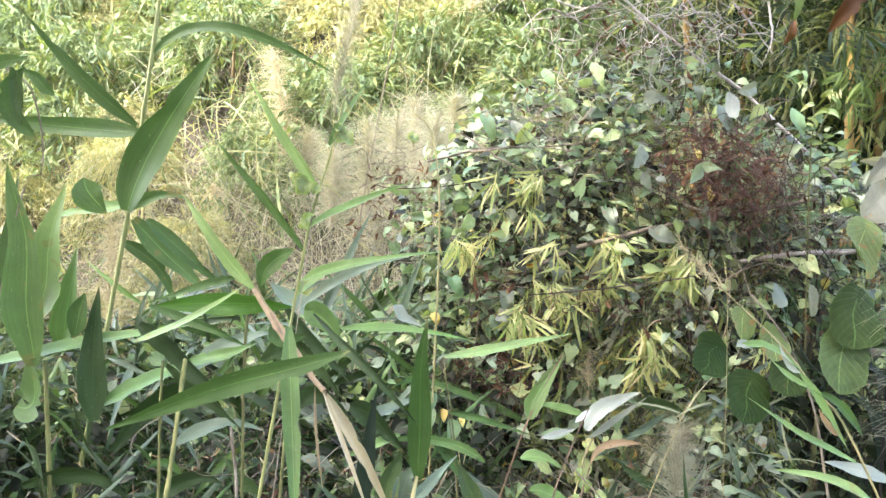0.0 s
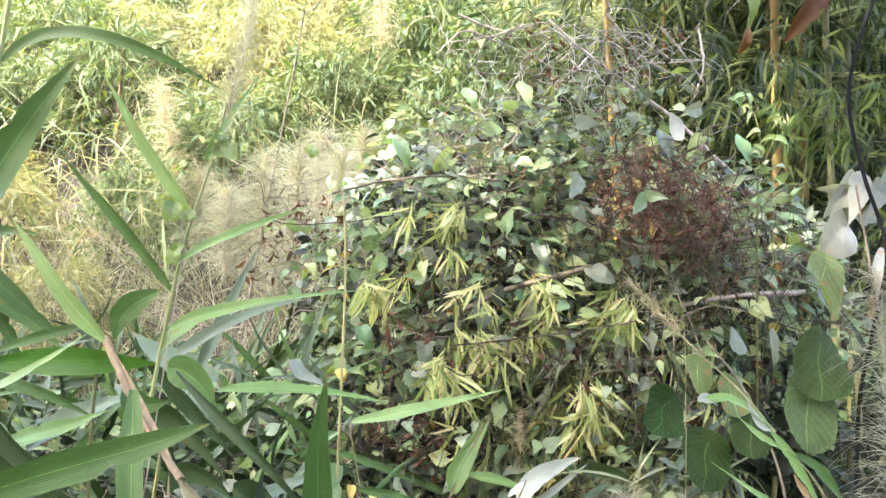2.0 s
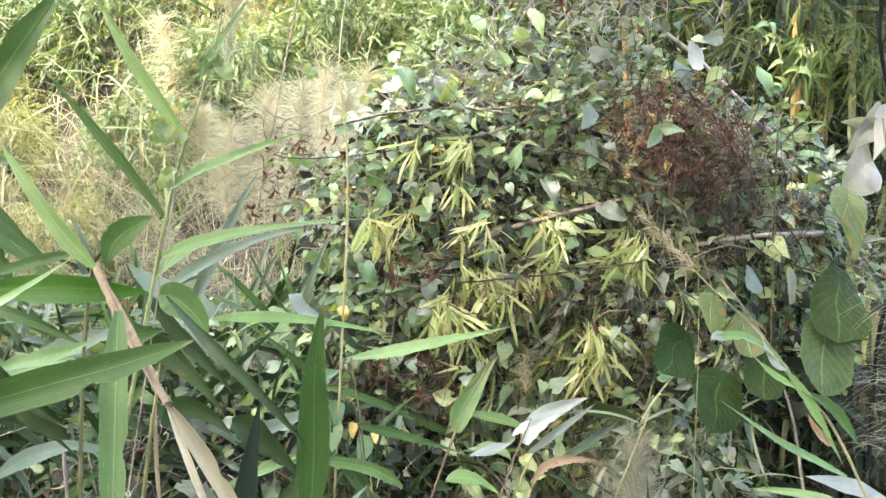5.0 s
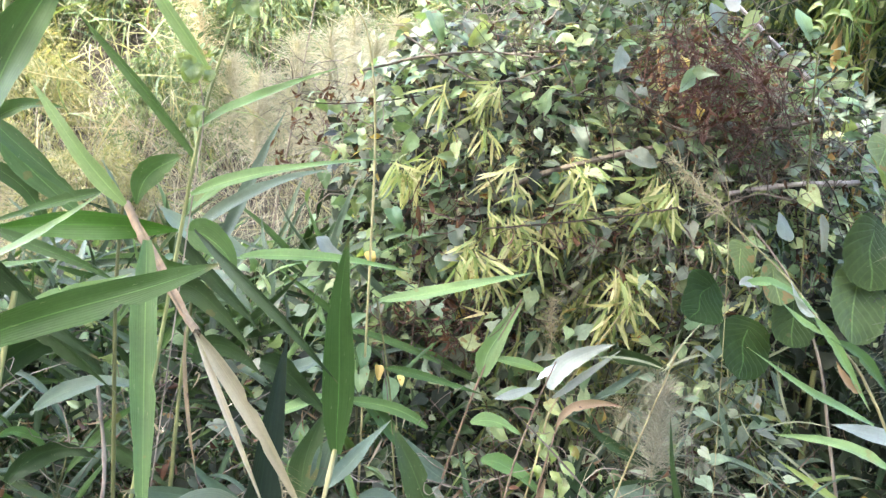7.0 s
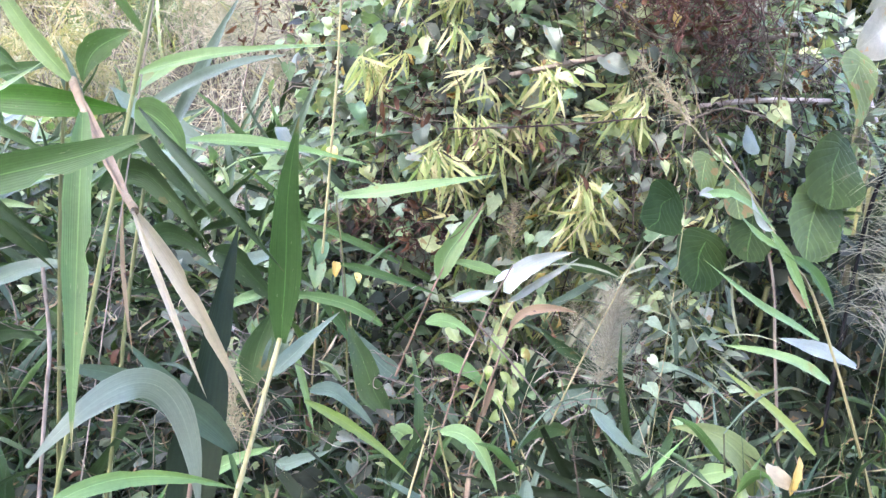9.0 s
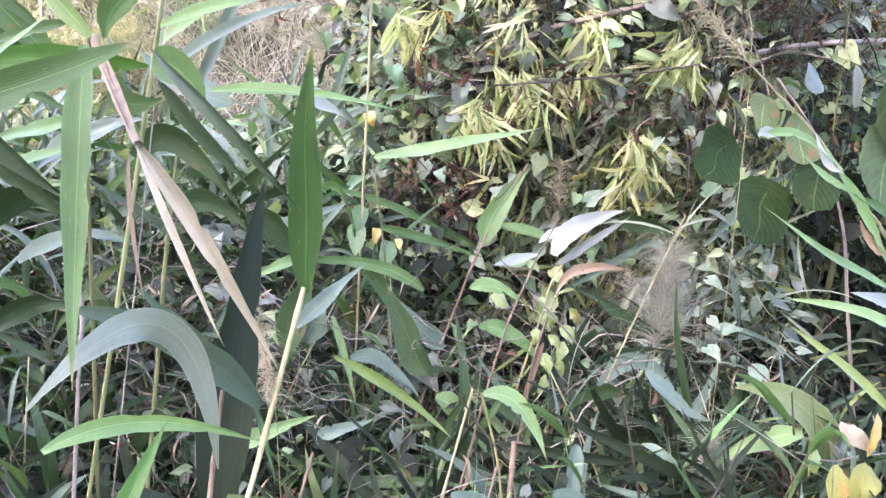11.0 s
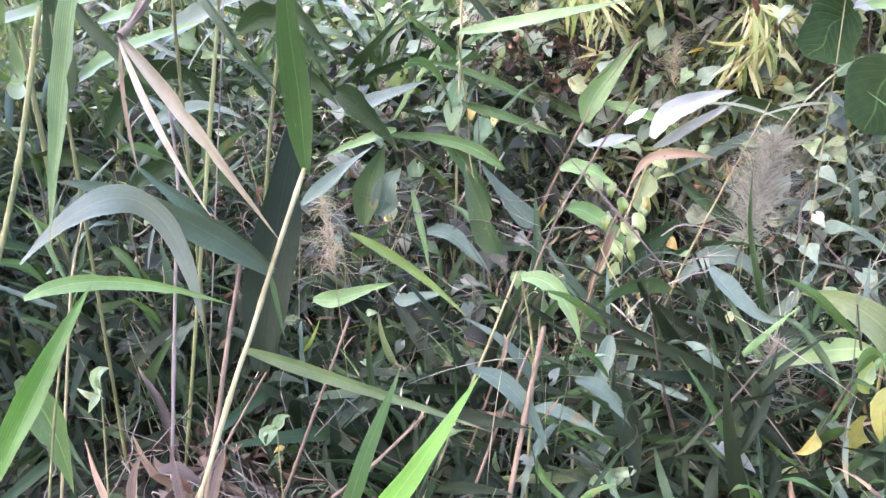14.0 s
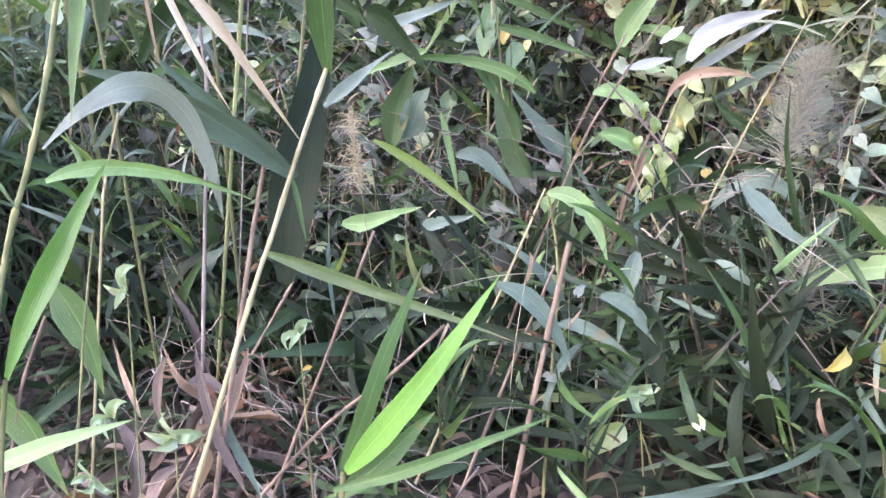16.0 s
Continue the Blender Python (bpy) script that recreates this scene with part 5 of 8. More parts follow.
# ---- grass heads ----
def plume(base, top, spread, count, mat, label, seed, gravity=0.5, length=0.12):
    """A grass head: a thin stalk and a great many fine bristles that leave it and hang."""
    g = np.random.default_rng(seed)
    base, top = np.array(base), np.array(top)
    gz = float(ground_z(base[0], base[1]))
    t = thing("grass_plume", label, "grass", (base[0], base[1], gz), group="grass heads")
    loc = np.array(t.location)
    stem(t, [(base[0], base[1], gz - 0.03), base, (base + top) / 2, top], 0.0011, 0.0005, STRAW_STEM, "stalk", n=16, sides=5)
    s = g.uniform(0, 1, count) ** 0.8
    P = base + (top - base) * s[:, None] + g.normal(0, 0.004, (count, 3))
    D = unit(g.normal(0, 1, (count, 3)) * [1, 0.7, 0.6] + unit(top - base) * 0.8)
    l = length * g.uniform(0.15, 1.3, count) * (1.1 - 0.5 * s)
    reach = np.minimum(1.0, spread / (length * 0.7))
    k = 5
    q = np.linspace(0, 1, k + 1)
    C = P[:, None] + D[:, None] * (l[:, None] * q)[..., None] * np.array([reach, reach, 1.0]) - np.array([0, 0, 1.0]) * (gravity * l[:, None] * q**2)[..., None]
    A = unit(np.cross(D, [0.1, -1.0, 0.2]))
    w = 0.0008 * (1 - 0.8 * q) * (1 + 0.5 * (length > 0.22))
    V = np.stack([C - A[:, None] * w[None, :, None], C + A[:, None] * w[None, :, None]], 2).reshape(count, -1, 3) - loc
    f, uv = sheet(k, 1)
    F = f[None] + (np.arange(count) * 2 * (k + 1))[:, None, None]
    part("bristles", make_mesh("bristles", V.reshape(-1, 3), F.reshape(-1, 4), np.tile(uv, (count, 1)), mat), t)
    return t


# ---- plants placed one by one ----

p = thing("reed_grass", "tall green reed with a broad dark upright blade", "reed", (-1.150, 1.350, -0.132), group="reeds beside the path")
stem(p, [(-1.329, 2.343, 2.285), (-1.384, 2.285, 1.865), (-1.450, 2.223, 1.422), (-1.528, 2.160, 0.987), (-1.602, 2.101, 0.587), (-1.733, 1.999, -0.115)], 0.0065, 0.0095, STEM_LIGHT, nodes=5, n=50)
blade(p, (-1.417, 2.156, 1.422), (-1.316, 2.200, 1.667), (-1.098, 2.269, 1.992), 0.149, REED, 8)
blade(p, (-1.431, 2.281, 1.722), (-1.639, 2.275, 1.914), (-1.855, 2.273, 2.151), 0.057, REED, 20)
blade(p, (-1.417, 2.280, 1.694), (-1.658, 2.249, 1.717), (-2.040, 2.200, 1.764), 0.081, REED, -17.5)
blade(p, (-1.360, 2.301, 1.975), (-1.109, 2.347, 2.058), (-0.703, 2.383, 1.880), 0.052, REED, 21, label="arching reed blade")
blade(p, (-1.447, 2.233, 1.421), (-1.361, 2.250, 1.464), (-1.241, 2.267, 1.458), 0.053, REED, 24.5)
blade(p, (-1.470, 2.252, 1.432), (-1.603, 2.231, 1.422), (-1.804, 2.196, 1.367), 0.061, REED_PALE, -44)
blade(p, (-1.444, 2.240, 1.388), (-1.315, 2.242, 1.251), (-1.174, 2.246, 1.119), 0.081, REED, 21)
blade(p, (-1.497, 2.242, 1.302), (-1.375, 2.250, 1.219), (-1.283, 2.241, 1.035), 0.061, REED, 20)

p = thing("reed_grass", "slender reed with long narrow spreading blades", "reed", (-0.620, 1.620, -0.115), group="reeds beside the path")
stem(p, [(-0.499, 1.659, 1.757), (-0.536, 1.632, 1.604), (-0.571, 1.610, 1.490), (-0.600, 1.587, 1.360), (-0.628, 1.558, 1.196), (-0.856, 1.322, -0.144)], 0.0025, 0.0046, STEM_LIGHT, nodes=6, n=50)
blade(p, (-0.559, 1.587, 1.514), (-0.645, 1.595, 1.654), (-0.745, 1.605, 1.816), 0.038, REED_PALE, 20)
blade(p, (-0.525, 1.594, 1.631), (-0.477, 1.598, 1.709), (-0.406, 1.605, 1.815), 0.027, REED, 35)
blade(p, (-0.585, 1.577, 1.417), (-0.470, 1.595, 1.474), (-0.285, 1.619, 1.542), 0.034, REED_PALE, 44)
blade(p, (-0.597, 1.597, 1.348), (-0.721, 1.606, 1.509), (-0.857, 1.615, 1.662), 0.029, REED, 25)
blade(p, (-0.591, 1.535, 1.285), (-0.434, 1.553, 1.330), (-0.183, 1.576, 1.359), 0.031, REED_PALE, 42.5)
blade(p, (-0.621, 1.565, 1.236), (-0.570, 1.577, 1.287), (-0.491, 1.590, 1.333), 0.046, REED_PALE, 41)
blade(p, (-0.716, 1.562, 1.261), (-0.685, 1.574, 1.320), (-0.623, 1.585, 1.360), 0.055, REED, 5, form=slim)
blade(p, (-0.638, 1.617, 1.187), (-0.497, 1.643, 1.282), (-0.332, 1.662, 1.330), 0.036, REED_BLUE, 45.5)
blade(p, (-0.592, 1.650, 1.122), (-0.522, 1.683, 1.290), (-0.440, 1.716, 1.459), 0.032, REED_BLUE, 30)

p = thing("reed_grass", "leaning reed with a broken tan dead blade", "reed", (-0.800, 1.500, -0.109), group="reeds beside the path")
stem(p, [(-0.734, 1.543, 1.274), (-0.755, 1.530, 1.082), (-0.763, 1.485, 0.689), (-0.781, 1.391, -0.141)], 0.0035, 0.0047, STEM)
blade(p, (-0.720, 1.522, 1.265), (-0.813, 1.533, 1.372), (-0.928, 1.568, 1.515), 0.045, REED_PALE, 18)
blade(p, (-0.623, 1.541, 1.213), (-0.799, 1.530, 1.223), (-1.001, 1.513, 1.214), 0.059, REED_FRESH, 8.4, form=slim, fold=0.12)
blade(p, (-0.766, 1.543, 1.290), (-0.878, 1.530, 1.262), (-1.024, 1.513, 1.219), 0.027, REED, -28)
stem(p, [(-0.735, 1.560, 1.262), (-0.594, 1.337, 1.205), (-0.473, 1.155, 1.165), (-0.380, 1.005, 1.153)], 0.0075, 0.0055, TAN, name="broken_stalk", label="dead tan stalk broken over", rough=0.0006)
blade(p, (-0.735, 1.560, 1.264), (-0.560, 1.290, 1.196), (-0.372, 0.995, 1.148), 0.015, TAN, 62, form=slim, fold=0.5)
blade(p, (-0.386, 1.010, 1.156), (-0.322, 1.060, 1.003), (-0.262, 1.135, 0.800), 0.023, DRY, 8, fold=0.3, label="broad dry tan blade hanging from the break")
blade(p, (-0.384, 1.008, 1.152), (-0.336, 1.000, 1.022), (-0.300, 1.030, 0.882), 0.011, DRY, 30, fold=0.5, label="narrow dry tan blade hanging from the break")
blade(p, (-0.410, 1.040, 1.158), (-0.402, 1.010, 1.070), (-0.385, 0.990, 0.960), 0.006, RUST, 40, form=slim)
blade(p, (-0.466, 1.057, 1.268), (-0.424, 0.936, 1.110), (-0.381, 0.812, 0.917), 0.040, REED, 5)
blade(p, (-0.475, 1.254, 1.257), (-0.329, 1.148, 1.163), (-0.217, 1.136, 1.042), 0.025, REED_DARK, -30)
blade(p, (-0.556, 1.436, 1.162), (-0.619, 1.431, 1.161), (-0.624, 1.439, 1.214), 0.049, REED, 0, form=slim)
blade(p, (-0.532, 1.398, 1.232), (-0.486, 1.399, 1.217), (-0.444, 1.394, 1.166), 0.062, REED, 7, form=egg)
blade(p, (-0.466, 1.445, 1.178), (-0.323, 1.455, 1.178), (-0.127, 1.465, 1.148), 0.025, REED_PALE, 47)

p = thing("reed_grass", "reed with a very long dark green blade", "reed", (-1.000, 1.150, -0.157), group="reeds beside the path")
stem(p, [(-0.881, 1.332, 1.118), (-0.891, 1.324, 0.985), (-0.901, 1.313, 0.794), (-0.951, 1.256, -0.156)], 0.0032, 0.0042, STEM)
blade(p, (-0.760, 0.880, 1.110), (-0.475, 0.850, 1.216), (-0.282, 0.830, 1.280), 0.046, REED, 0, form=slim)
blade(p, (-0.966, 1.355, 1.158), (-0.814, 1.324, 1.217), (-0.643, 1.302, 1.316), 0.028, REED_PALE, 47)
blade(p, (-0.865, 1.431, 1.089), (-0.783, 1.432, 1.104), (-0.672, 1.434, 1.145), 0.041, REED_PALE, 44)
blade(p, (-0.981, 1.466, 1.226), (-0.837, 1.468, 1.173), (-0.716, 1.468, 1.119), 0.028, REED, 21)
blade(p, (-0.979, 1.410, 1.191), (-0.872, 1.404, 1.108), (-0.722, 1.394, 0.983), 0.064, REED_DARK, -20)
blade(p, (-0.954, 1.492, 1.063), (-0.851, 1.487, 0.986), (-0.736, 1.479, 0.886), 0.050, REED_DARK, -30)
blade(p, (-1.017, 1.550, 1.442), (-0.914, 1.543, 1.354), (-0.811, 1.536, 1.265), 0.045, REED, 24.5)

p = thing("reed_grass", "clump of broad upright glossy blades", "reed", (-1.350, 1.250, -0.152), group="reeds beside the path")
stem(p, [(-1.459, 1.714, 1.002), (-1.450, 1.691, 0.800), (-1.440, 1.664, 0.564), (-1.413, 1.583, -0.142)], 0.0069, 0.0081, STEM)
blade(p, (-1.457, 1.663, 1.002), (-1.486, 1.694, 1.296), (-1.541, 1.723, 1.602), 0.130, REED, 0)
blade(p, (-1.510, 1.718, 1.095), (-1.452, 1.749, 1.288), (-1.397, 1.786, 1.537), 0.126, REED_PALE, 10)
blade(p, (-1.427, 1.751, 1.020), (-1.407, 1.771, 1.164), (-1.377, 1.798, 1.360), 0.082, REED_PALE, 10)
blade(p, (-1.282, 1.668, 0.840), (-1.287, 1.688, 1.013), (-1.270, 1.717, 1.235), 0.096, REED_DARK, -5)
blade(p, (-1.639, 1.657, 0.996), (-1.341, 1.706, 1.058), (-1.001, 1.761, 1.112), 0.054, REED_PALE, 48.5)
blade(p, (-1.265, 1.696, 0.883), (-1.108, 1.728, 0.959), (-0.868, 1.770, 1.032), 0.067, REED_PALE, 44)
blade(p, (-1.525, 1.660, 0.632), (-1.323, 1.692, 0.663), (-1.188, 1.699, 0.561), 0.068, REED_DARK, -20)
blade(p, (-1.560, 1.765, 1.128), (-1.594, 1.777, 1.266), (-1.570, 1.817, 1.575), 0.104, REED, 30)
blade(p, (-1.576, 1.730, 0.853), (-1.524, 1.741, 0.887), (-1.551, 1.758, 1.059), 0.121, REED, 30)
blade(p, (-1.284, 1.755, 0.712), (-1.061, 1.808, 0.898), (-0.906, 1.809, 0.724), 0.076, REED_DARK, -20)

p = thing("climbing_vine", "vine with dark drooping lobed leaves on a thin twig", "vine", (-1.550, 1.450, -0.137))
stem(p, [(-1.661, 1.744, 1.925), (-1.546, 1.755, 1.874), (-1.463, 1.756, 1.791), (-1.438, 1.734, 1.576), (-1.527, 1.698, 1.379), (-1.852, 1.567, -0.152)], 0.0030, 0.0024, TWIG)
blade(p, (-1.475, 1.744, 1.871), (-1.515, 1.726, 1.773), (-1.433, 1.724, 1.655), 0.072, REED, 5, form=slim)
blade(p, (-1.483, 1.742, 1.868), (-1.426, 1.745, 1.821), (-1.390, 1.746, 1.785), 0.040, REED, 3.5, form=slim)
blade(p, (-1.516, 1.738, 1.872), (-1.499, 1.733, 1.806), (-1.491, 1.718, 1.675), 0.043, REED, 5, form=slim)
blade(p, (-1.470, 1.747, 1.896), (-1.548, 1.735, 1.885), (-1.597, 1.725, 1.856), 0.043, REED, -3.5, form=slim)
blade(p, (-1.303, 1.730, 1.550), (-1.286, 1.726, 1.501), (-1.237, 1.727, 1.446), 0.091, REED, 5, form=slim)
blade(p, (-1.301, 1.690, 1.215), (-1.317, 1.680, 1.149), (-1.333, 1.670, 1.084), 0.066, REED, 5, form=slim)

p = thing("reed_grass", "reed with a pale straw stem and one dark upright blade", "reed", (-0.400, 1.020, -0.018), group="reeds beside the path")
stem(p, [(-0.236, 1.186, 0.916), (-0.253, 1.106, 0.804), (-0.273, 1.034, 0.687), (-0.297, 0.959, 0.563), (-0.402, 0.626, -0.028)], 0.0038, 0.0041, STRAW_STEM, nodes=3, n=40)
blade(p, (-0.234, 1.188, 0.908), (-0.226, 1.180, 1.085), (-0.204, 1.165, 1.268), 0.050, REED, 4)
blade(p, (-0.250, 1.186, 0.851), (-0.208, 1.231, 0.888), (-0.158, 1.284, 0.931), 0.033, REED_BLUE, 41)
blade(p, (-0.317, 1.171, 0.729), (-0.348, 1.067, 0.864), (-0.398, 0.990, 0.980), 0.036, REED_BLUE, -21)
blade(p, (-0.296, 1.138, 0.740), (-0.349, 0.983, 0.914), (-0.447, 0.900, 0.976), 0.048, REED_BLUE, -16)
# blade in the shaded colour fills the dark gap behind the stem
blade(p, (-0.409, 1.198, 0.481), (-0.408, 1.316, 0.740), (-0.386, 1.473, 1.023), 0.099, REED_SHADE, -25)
blade(p, (-0.212, 1.262, 0.772), (-0.118, 1.300, 0.698), (-0.022, 1.322, 0.602), 0.021, REED_LIME, 14)
blade(p, (-0.330, 1.071, 0.627), (-0.166, 1.123, 0.562), (0.072, 1.195, 0.466), 0.027, REED_OLIVE, 21)
blade(p, (-0.311, 1.149, 0.739), (-0.289, 1.130, 0.687), (-0.266, 1.107, 0.628), 0.010, REED, 30)

p = thing("reed_grass", "thick old reed with an arching blade coloured for sky sheen", "reed", (-0.720, 0.950, -0.096), group="reeds beside the path")
stem(p, [(-0.765, 1.215, 1.155), (-0.751, 1.072, 0.904), (-0.755, 0.982, 0.758), (-0.762, 0.864, 0.569), (-0.783, 0.515, -0.137)], 0.0047, 0.0057, STEM, nodes=5, n=50)
blade(p, (-0.428, 0.800, 0.900), (-0.330, 0.925, 0.952), (-0.288, 0.953, 0.748), 0.043, REED_SHEEN, 8.4, form=slim, fold=0.06, n=26)
blade(p, (-0.392, 0.766, 0.872), (-0.322, 0.852, 0.866), (-0.236, 0.968, 0.782), 0.023, REED_PALE, 24)
blade(p, (-0.878, 0.967, 0.802), (-0.815, 0.952, 0.762), (-0.733, 0.931, 0.696), 0.018, REED, 25)
blade(p, (-0.801, 1.048, 0.803), (-0.848, 1.057, 0.860), (-0.918, 1.043, 0.900), 0.041, REED_DARK, 20)
blade(p, (-0.772, 0.967, 0.533), (-0.700, 0.953, 0.445), (-0.648, 0.918, 0.340), 0.074, REED, 15)
blade(p, (-0.862, 0.815, 0.364), (-0.778, 0.830, 0.312), (-0.673, 0.804, 0.173), 0.085, REED, 15)

p = thing("reed_grass", "young bright green reed shoot with two upright blades", "reed", (-0.050, 1.280, -0.001), group="reeds beside the path")
stem(p, [(-0.117, 0.926, 0.341), (-0.111, 0.898, 0.289), (-0.073, 0.732, -0.022)], 0.0049, 0.0055, STEM)
blade(p, (-0.119, 0.926, 0.343), (-0.082, 1.008, 0.489), (-0.049, 1.114, 0.635), 0.036, REED, -35, fold=0.05)
blade(p, (-0.114, 0.927, 0.340), (-0.013, 0.989, 0.479), (0.084, 1.115, 0.643), 0.047, REED_NEW, 10, fold=0.1)
blade(p, (-0.127, 0.916, 0.290), (-0.065, 0.986, 0.350), (-0.008, 1.049, 0.404), 0.040, REED, 14)
blade(p, (-0.112, 0.888, 0.337), (0.049, 0.952, 0.405), (0.197, 1.062, 0.454), 0.022, REED, 31.5)

p = thing("reed_grass", "young bright green blade leaning from the path edge", "reed", (-0.700, 0.720, -0.083), group="reeds beside the path")
stem(p, [(-0.338, 0.600, 0.690), (-0.365, 0.545, 0.500), (-0.430, 0.400, -0.078)], 0.0030, 0.0042, STEM)
blade(p, (-0.336, 0.602, 0.690), (-0.288, 0.676, 0.818), (-0.247, 0.754, 0.926), 0.036, REED_FRESH, 5)
blade(p, (-0.490, 0.579, 0.490), (-0.393, 0.652, 0.523), (-0.311, 0.731, 0.537), 0.028, REED_PALE, 42.5)

p = thing("reed_grass", "grey-green reed with broad blades among the vines", "reed", (-0.050, 2.250, -0.035), group="reeds beside the path")
stem(p, [(0.084, 2.241, 0.928), (-0.023, 2.145, 0.740), (-0.106, 2.047, 0.530), (-0.152, 1.983, 0.391), (-0.306, 1.769, -0.077)], 0.0027, 0.0043, STALK, nodes=4, n=40)
blade(p, (-0.022, 2.140, 0.726), (0.007, 2.181, 0.816), (0.095, 2.241, 0.924), 0.065, REED_PALE, 8)
blade(p, (0.004, 2.163, 0.770), (0.130, 2.177, 0.741), (0.245, 2.172, 0.666), 0.033, REED_PALE, 45.5)
blade(p, (-0.116, 2.023, 0.475), (-0.178, 2.026, 0.516), (-0.290, 2.048, 0.633), 0.062, REED_BLUE, -42.5)
blade(p, (-0.019, 1.965, 0.555), (0.067, 1.973, 0.529), (0.181, 1.951, 0.414), 0.048, REED_PALE, 42.5)
blade(p, (-0.048, 1.995, 0.647), (0.015, 2.008, 0.648), (0.094, 2.008, 0.606), 0.040, REED_PALE, 44)
blade(p, (-0.110, 1.792, 0.440), (-0.054, 1.789, 0.403), (0.023, 1.766, 0.303), 0.056, REED_PALE, 41)
blade(p, (-0.151, 1.876, 0.679), (-0.294, 1.870, 0.740), (-0.519, 1.829, 0.753), 0.032, REED, -21)
blade(p, (-0.141, 2.131, 0.766), (-0.322, 2.122, 0.841), (-0.500, 2.101, 0.881), 0.024, REED, -24.5)

p = thing("reed_grass", "reed with a bleached white blade", "reed", (0.350, 2.450, -0.100), group="reeds beside the path")
stem(p, [(0.390, 2.200, 0.942), (0.277, 2.127, 0.816), (0.165, 2.050, 0.676), (0.121, 1.989, 0.543), (-0.068, 1.727, -0.031)], 0.0024, 0.0034, STRAW_STEM)
blade(p, (0.160, 2.067, 0.722), (0.224, 2.104, 0.792), (0.339, 2.142, 0.830), 0.056, REED_WHITE, 30)
blade(p, (0.165, 2.055, 0.705), (0.240, 2.080, 0.752), (0.352, 2.118, 0.822), 0.034, REED_WHITE, -20, curl=0.5)
blade(p, (0.010, 2.028, 0.703), (0.064, 2.044, 0.714), (0.125, 2.062, 0.728), 0.025, REED_WHITE, 39.5, form=slim)
blade(p, (0.319, 2.131, 0.803), (0.389, 2.144, 0.797), (0.498, 2.146, 0.745), 0.048, REED_DARK, -15)

p = thing("plastic_scrap", "torn pale plastic scrap caught on a reed stem", "litter", (0.300, 2.450, -0.098))
blade(p, (0.118, 1.932, 0.793), (0.143, 1.938, 0.814), (0.166, 1.942, 0.830), 0.018, FILM, 7, name="film", form=slim)

p = thing("reed_grass", "reed with a rust-coloured dead curling blade", "reed", (0.100, 1.950, 0.002), group="reeds beside the path")
stem(p, [(0.159, 1.836, 0.691), (0.119, 1.781, 0.571), (0.095, 1.721, 0.428), (0.019, 1.536, -0.007)], 0.0027, 0.0037, STALK)
blade(p, (0.159, 1.837, 0.693), (0.216, 1.871, 0.751), (0.329, 1.891, 0.742), 0.025, RUST, 14, form=slim)
blade(p, (0.136, 1.794, 0.595), (0.111, 1.761, 0.523), (0.092, 1.732, 0.458), 0.020, RUST, 20)
blade(p, (0.427, 1.903, 0.581), (0.320, 1.901, 0.632), (0.237, 1.910, 0.699), 0.037, REED_DARK, 20)
blade(p, (0.242, 1.833, 0.497), (0.314, 1.869, 0.553), (0.475, 1.899, 0.545), 0.021, REED_DARK, -30)
blade(p, (0.271, 1.873, 0.444), (0.371, 1.918, 0.508), (0.477, 1.904, 0.415), 0.046, REED_BLUE, 42.5)

p = thing("reed_grass", "reed with pale broad blades at the foot of the thicket", "reed", (0.800, 1.900, 0.003), group="reeds beside the path")
stem(p, [(0.669, 1.568, 0.432), (0.681, 1.611, 0.535), (0.769, 1.573, 0.392), (1.008, 1.472, 0.003)], 0.0030, 0.0030, STEM)
blade(p, (0.779, 1.660, 0.361), (0.647, 1.600, 0.568), (0.517, 1.620, 0.591), 0.072, REED_OLIVE, -12, fold=0.15)
blade(p, (0.649, 1.580, 0.519), (0.563, 1.560, 0.510), (0.473, 1.540, 0.454), 0.045, REED_PALE, -30, fold=0.12)
blade(p, (0.903, 1.760, 0.660), (0.788, 1.758, 0.717), (0.630, 1.737, 0.747), 0.032, REED_PALE, -44)
blade(p, (0.873, 1.791, 0.755), (0.734, 1.790, 0.828), (0.581, 1.798, 0.930), 0.025, REED_PALE, -42.5)
blade(p, (0.872, 1.696, 0.512), (0.752, 1.712, 0.616), (0.634, 1.719, 0.700), 0.023, REED_LIME, -17.5)
blade(p, (0.694, 1.557, 0.391), (0.730, 1.597, 0.474), (0.747, 1.620, 0.525), 0.026, REED_BLUE, 15)
blade(p, (1.013, 1.874, 0.661), (0.905, 1.873, 0.700), (0.811, 1.870, 0.724), 0.046, REED_WHITE, -44)
blade(p, (0.892, 1.614, 0.290), (0.758, 1.589, 0.297), (0.635, 1.568, 0.308), 0.016, REED_BLUE, -44)

p = thing("reed_grass", "pale reed blade lying across the vines", "reed", (-0.300, 2.000, -0.066), group="reeds beside the path")
stem(p, [(-0.284, 1.935, 0.986), (-0.248, 1.899, 0.752), (-0.229, 1.855, 0.473), (-0.190, 1.763, -0.100)], 0.0019, 0.0034, STEM)
blade(p, (-0.278, 1.935, 0.986), (-0.098, 1.953, 1.015), (0.120, 1.976, 1.061), 0.037, REED_PALE, 44)
blade(p, (-0.439, 1.949, 1.142), (-0.410, 1.946, 1.114), (-0.346, 1.945, 1.075), 0.042, REED_WHITE, 44)
blade(p, (-0.319, 1.894, 0.752), (-0.247, 1.885, 0.668), (-0.175, 1.875, 0.571), 0.042, REED, 20)
blade(p, (-0.544, 1.794, 0.864), (-0.463, 1.794, 0.825), (-0.381, 1.784, 0.732), 0.081, REED_DARK, -5)
blade(p, (-0.264, 1.909, 0.822), (-0.150, 1.913, 0.795), (-0.009, 1.917, 0.753), 0.025, REED, 21)
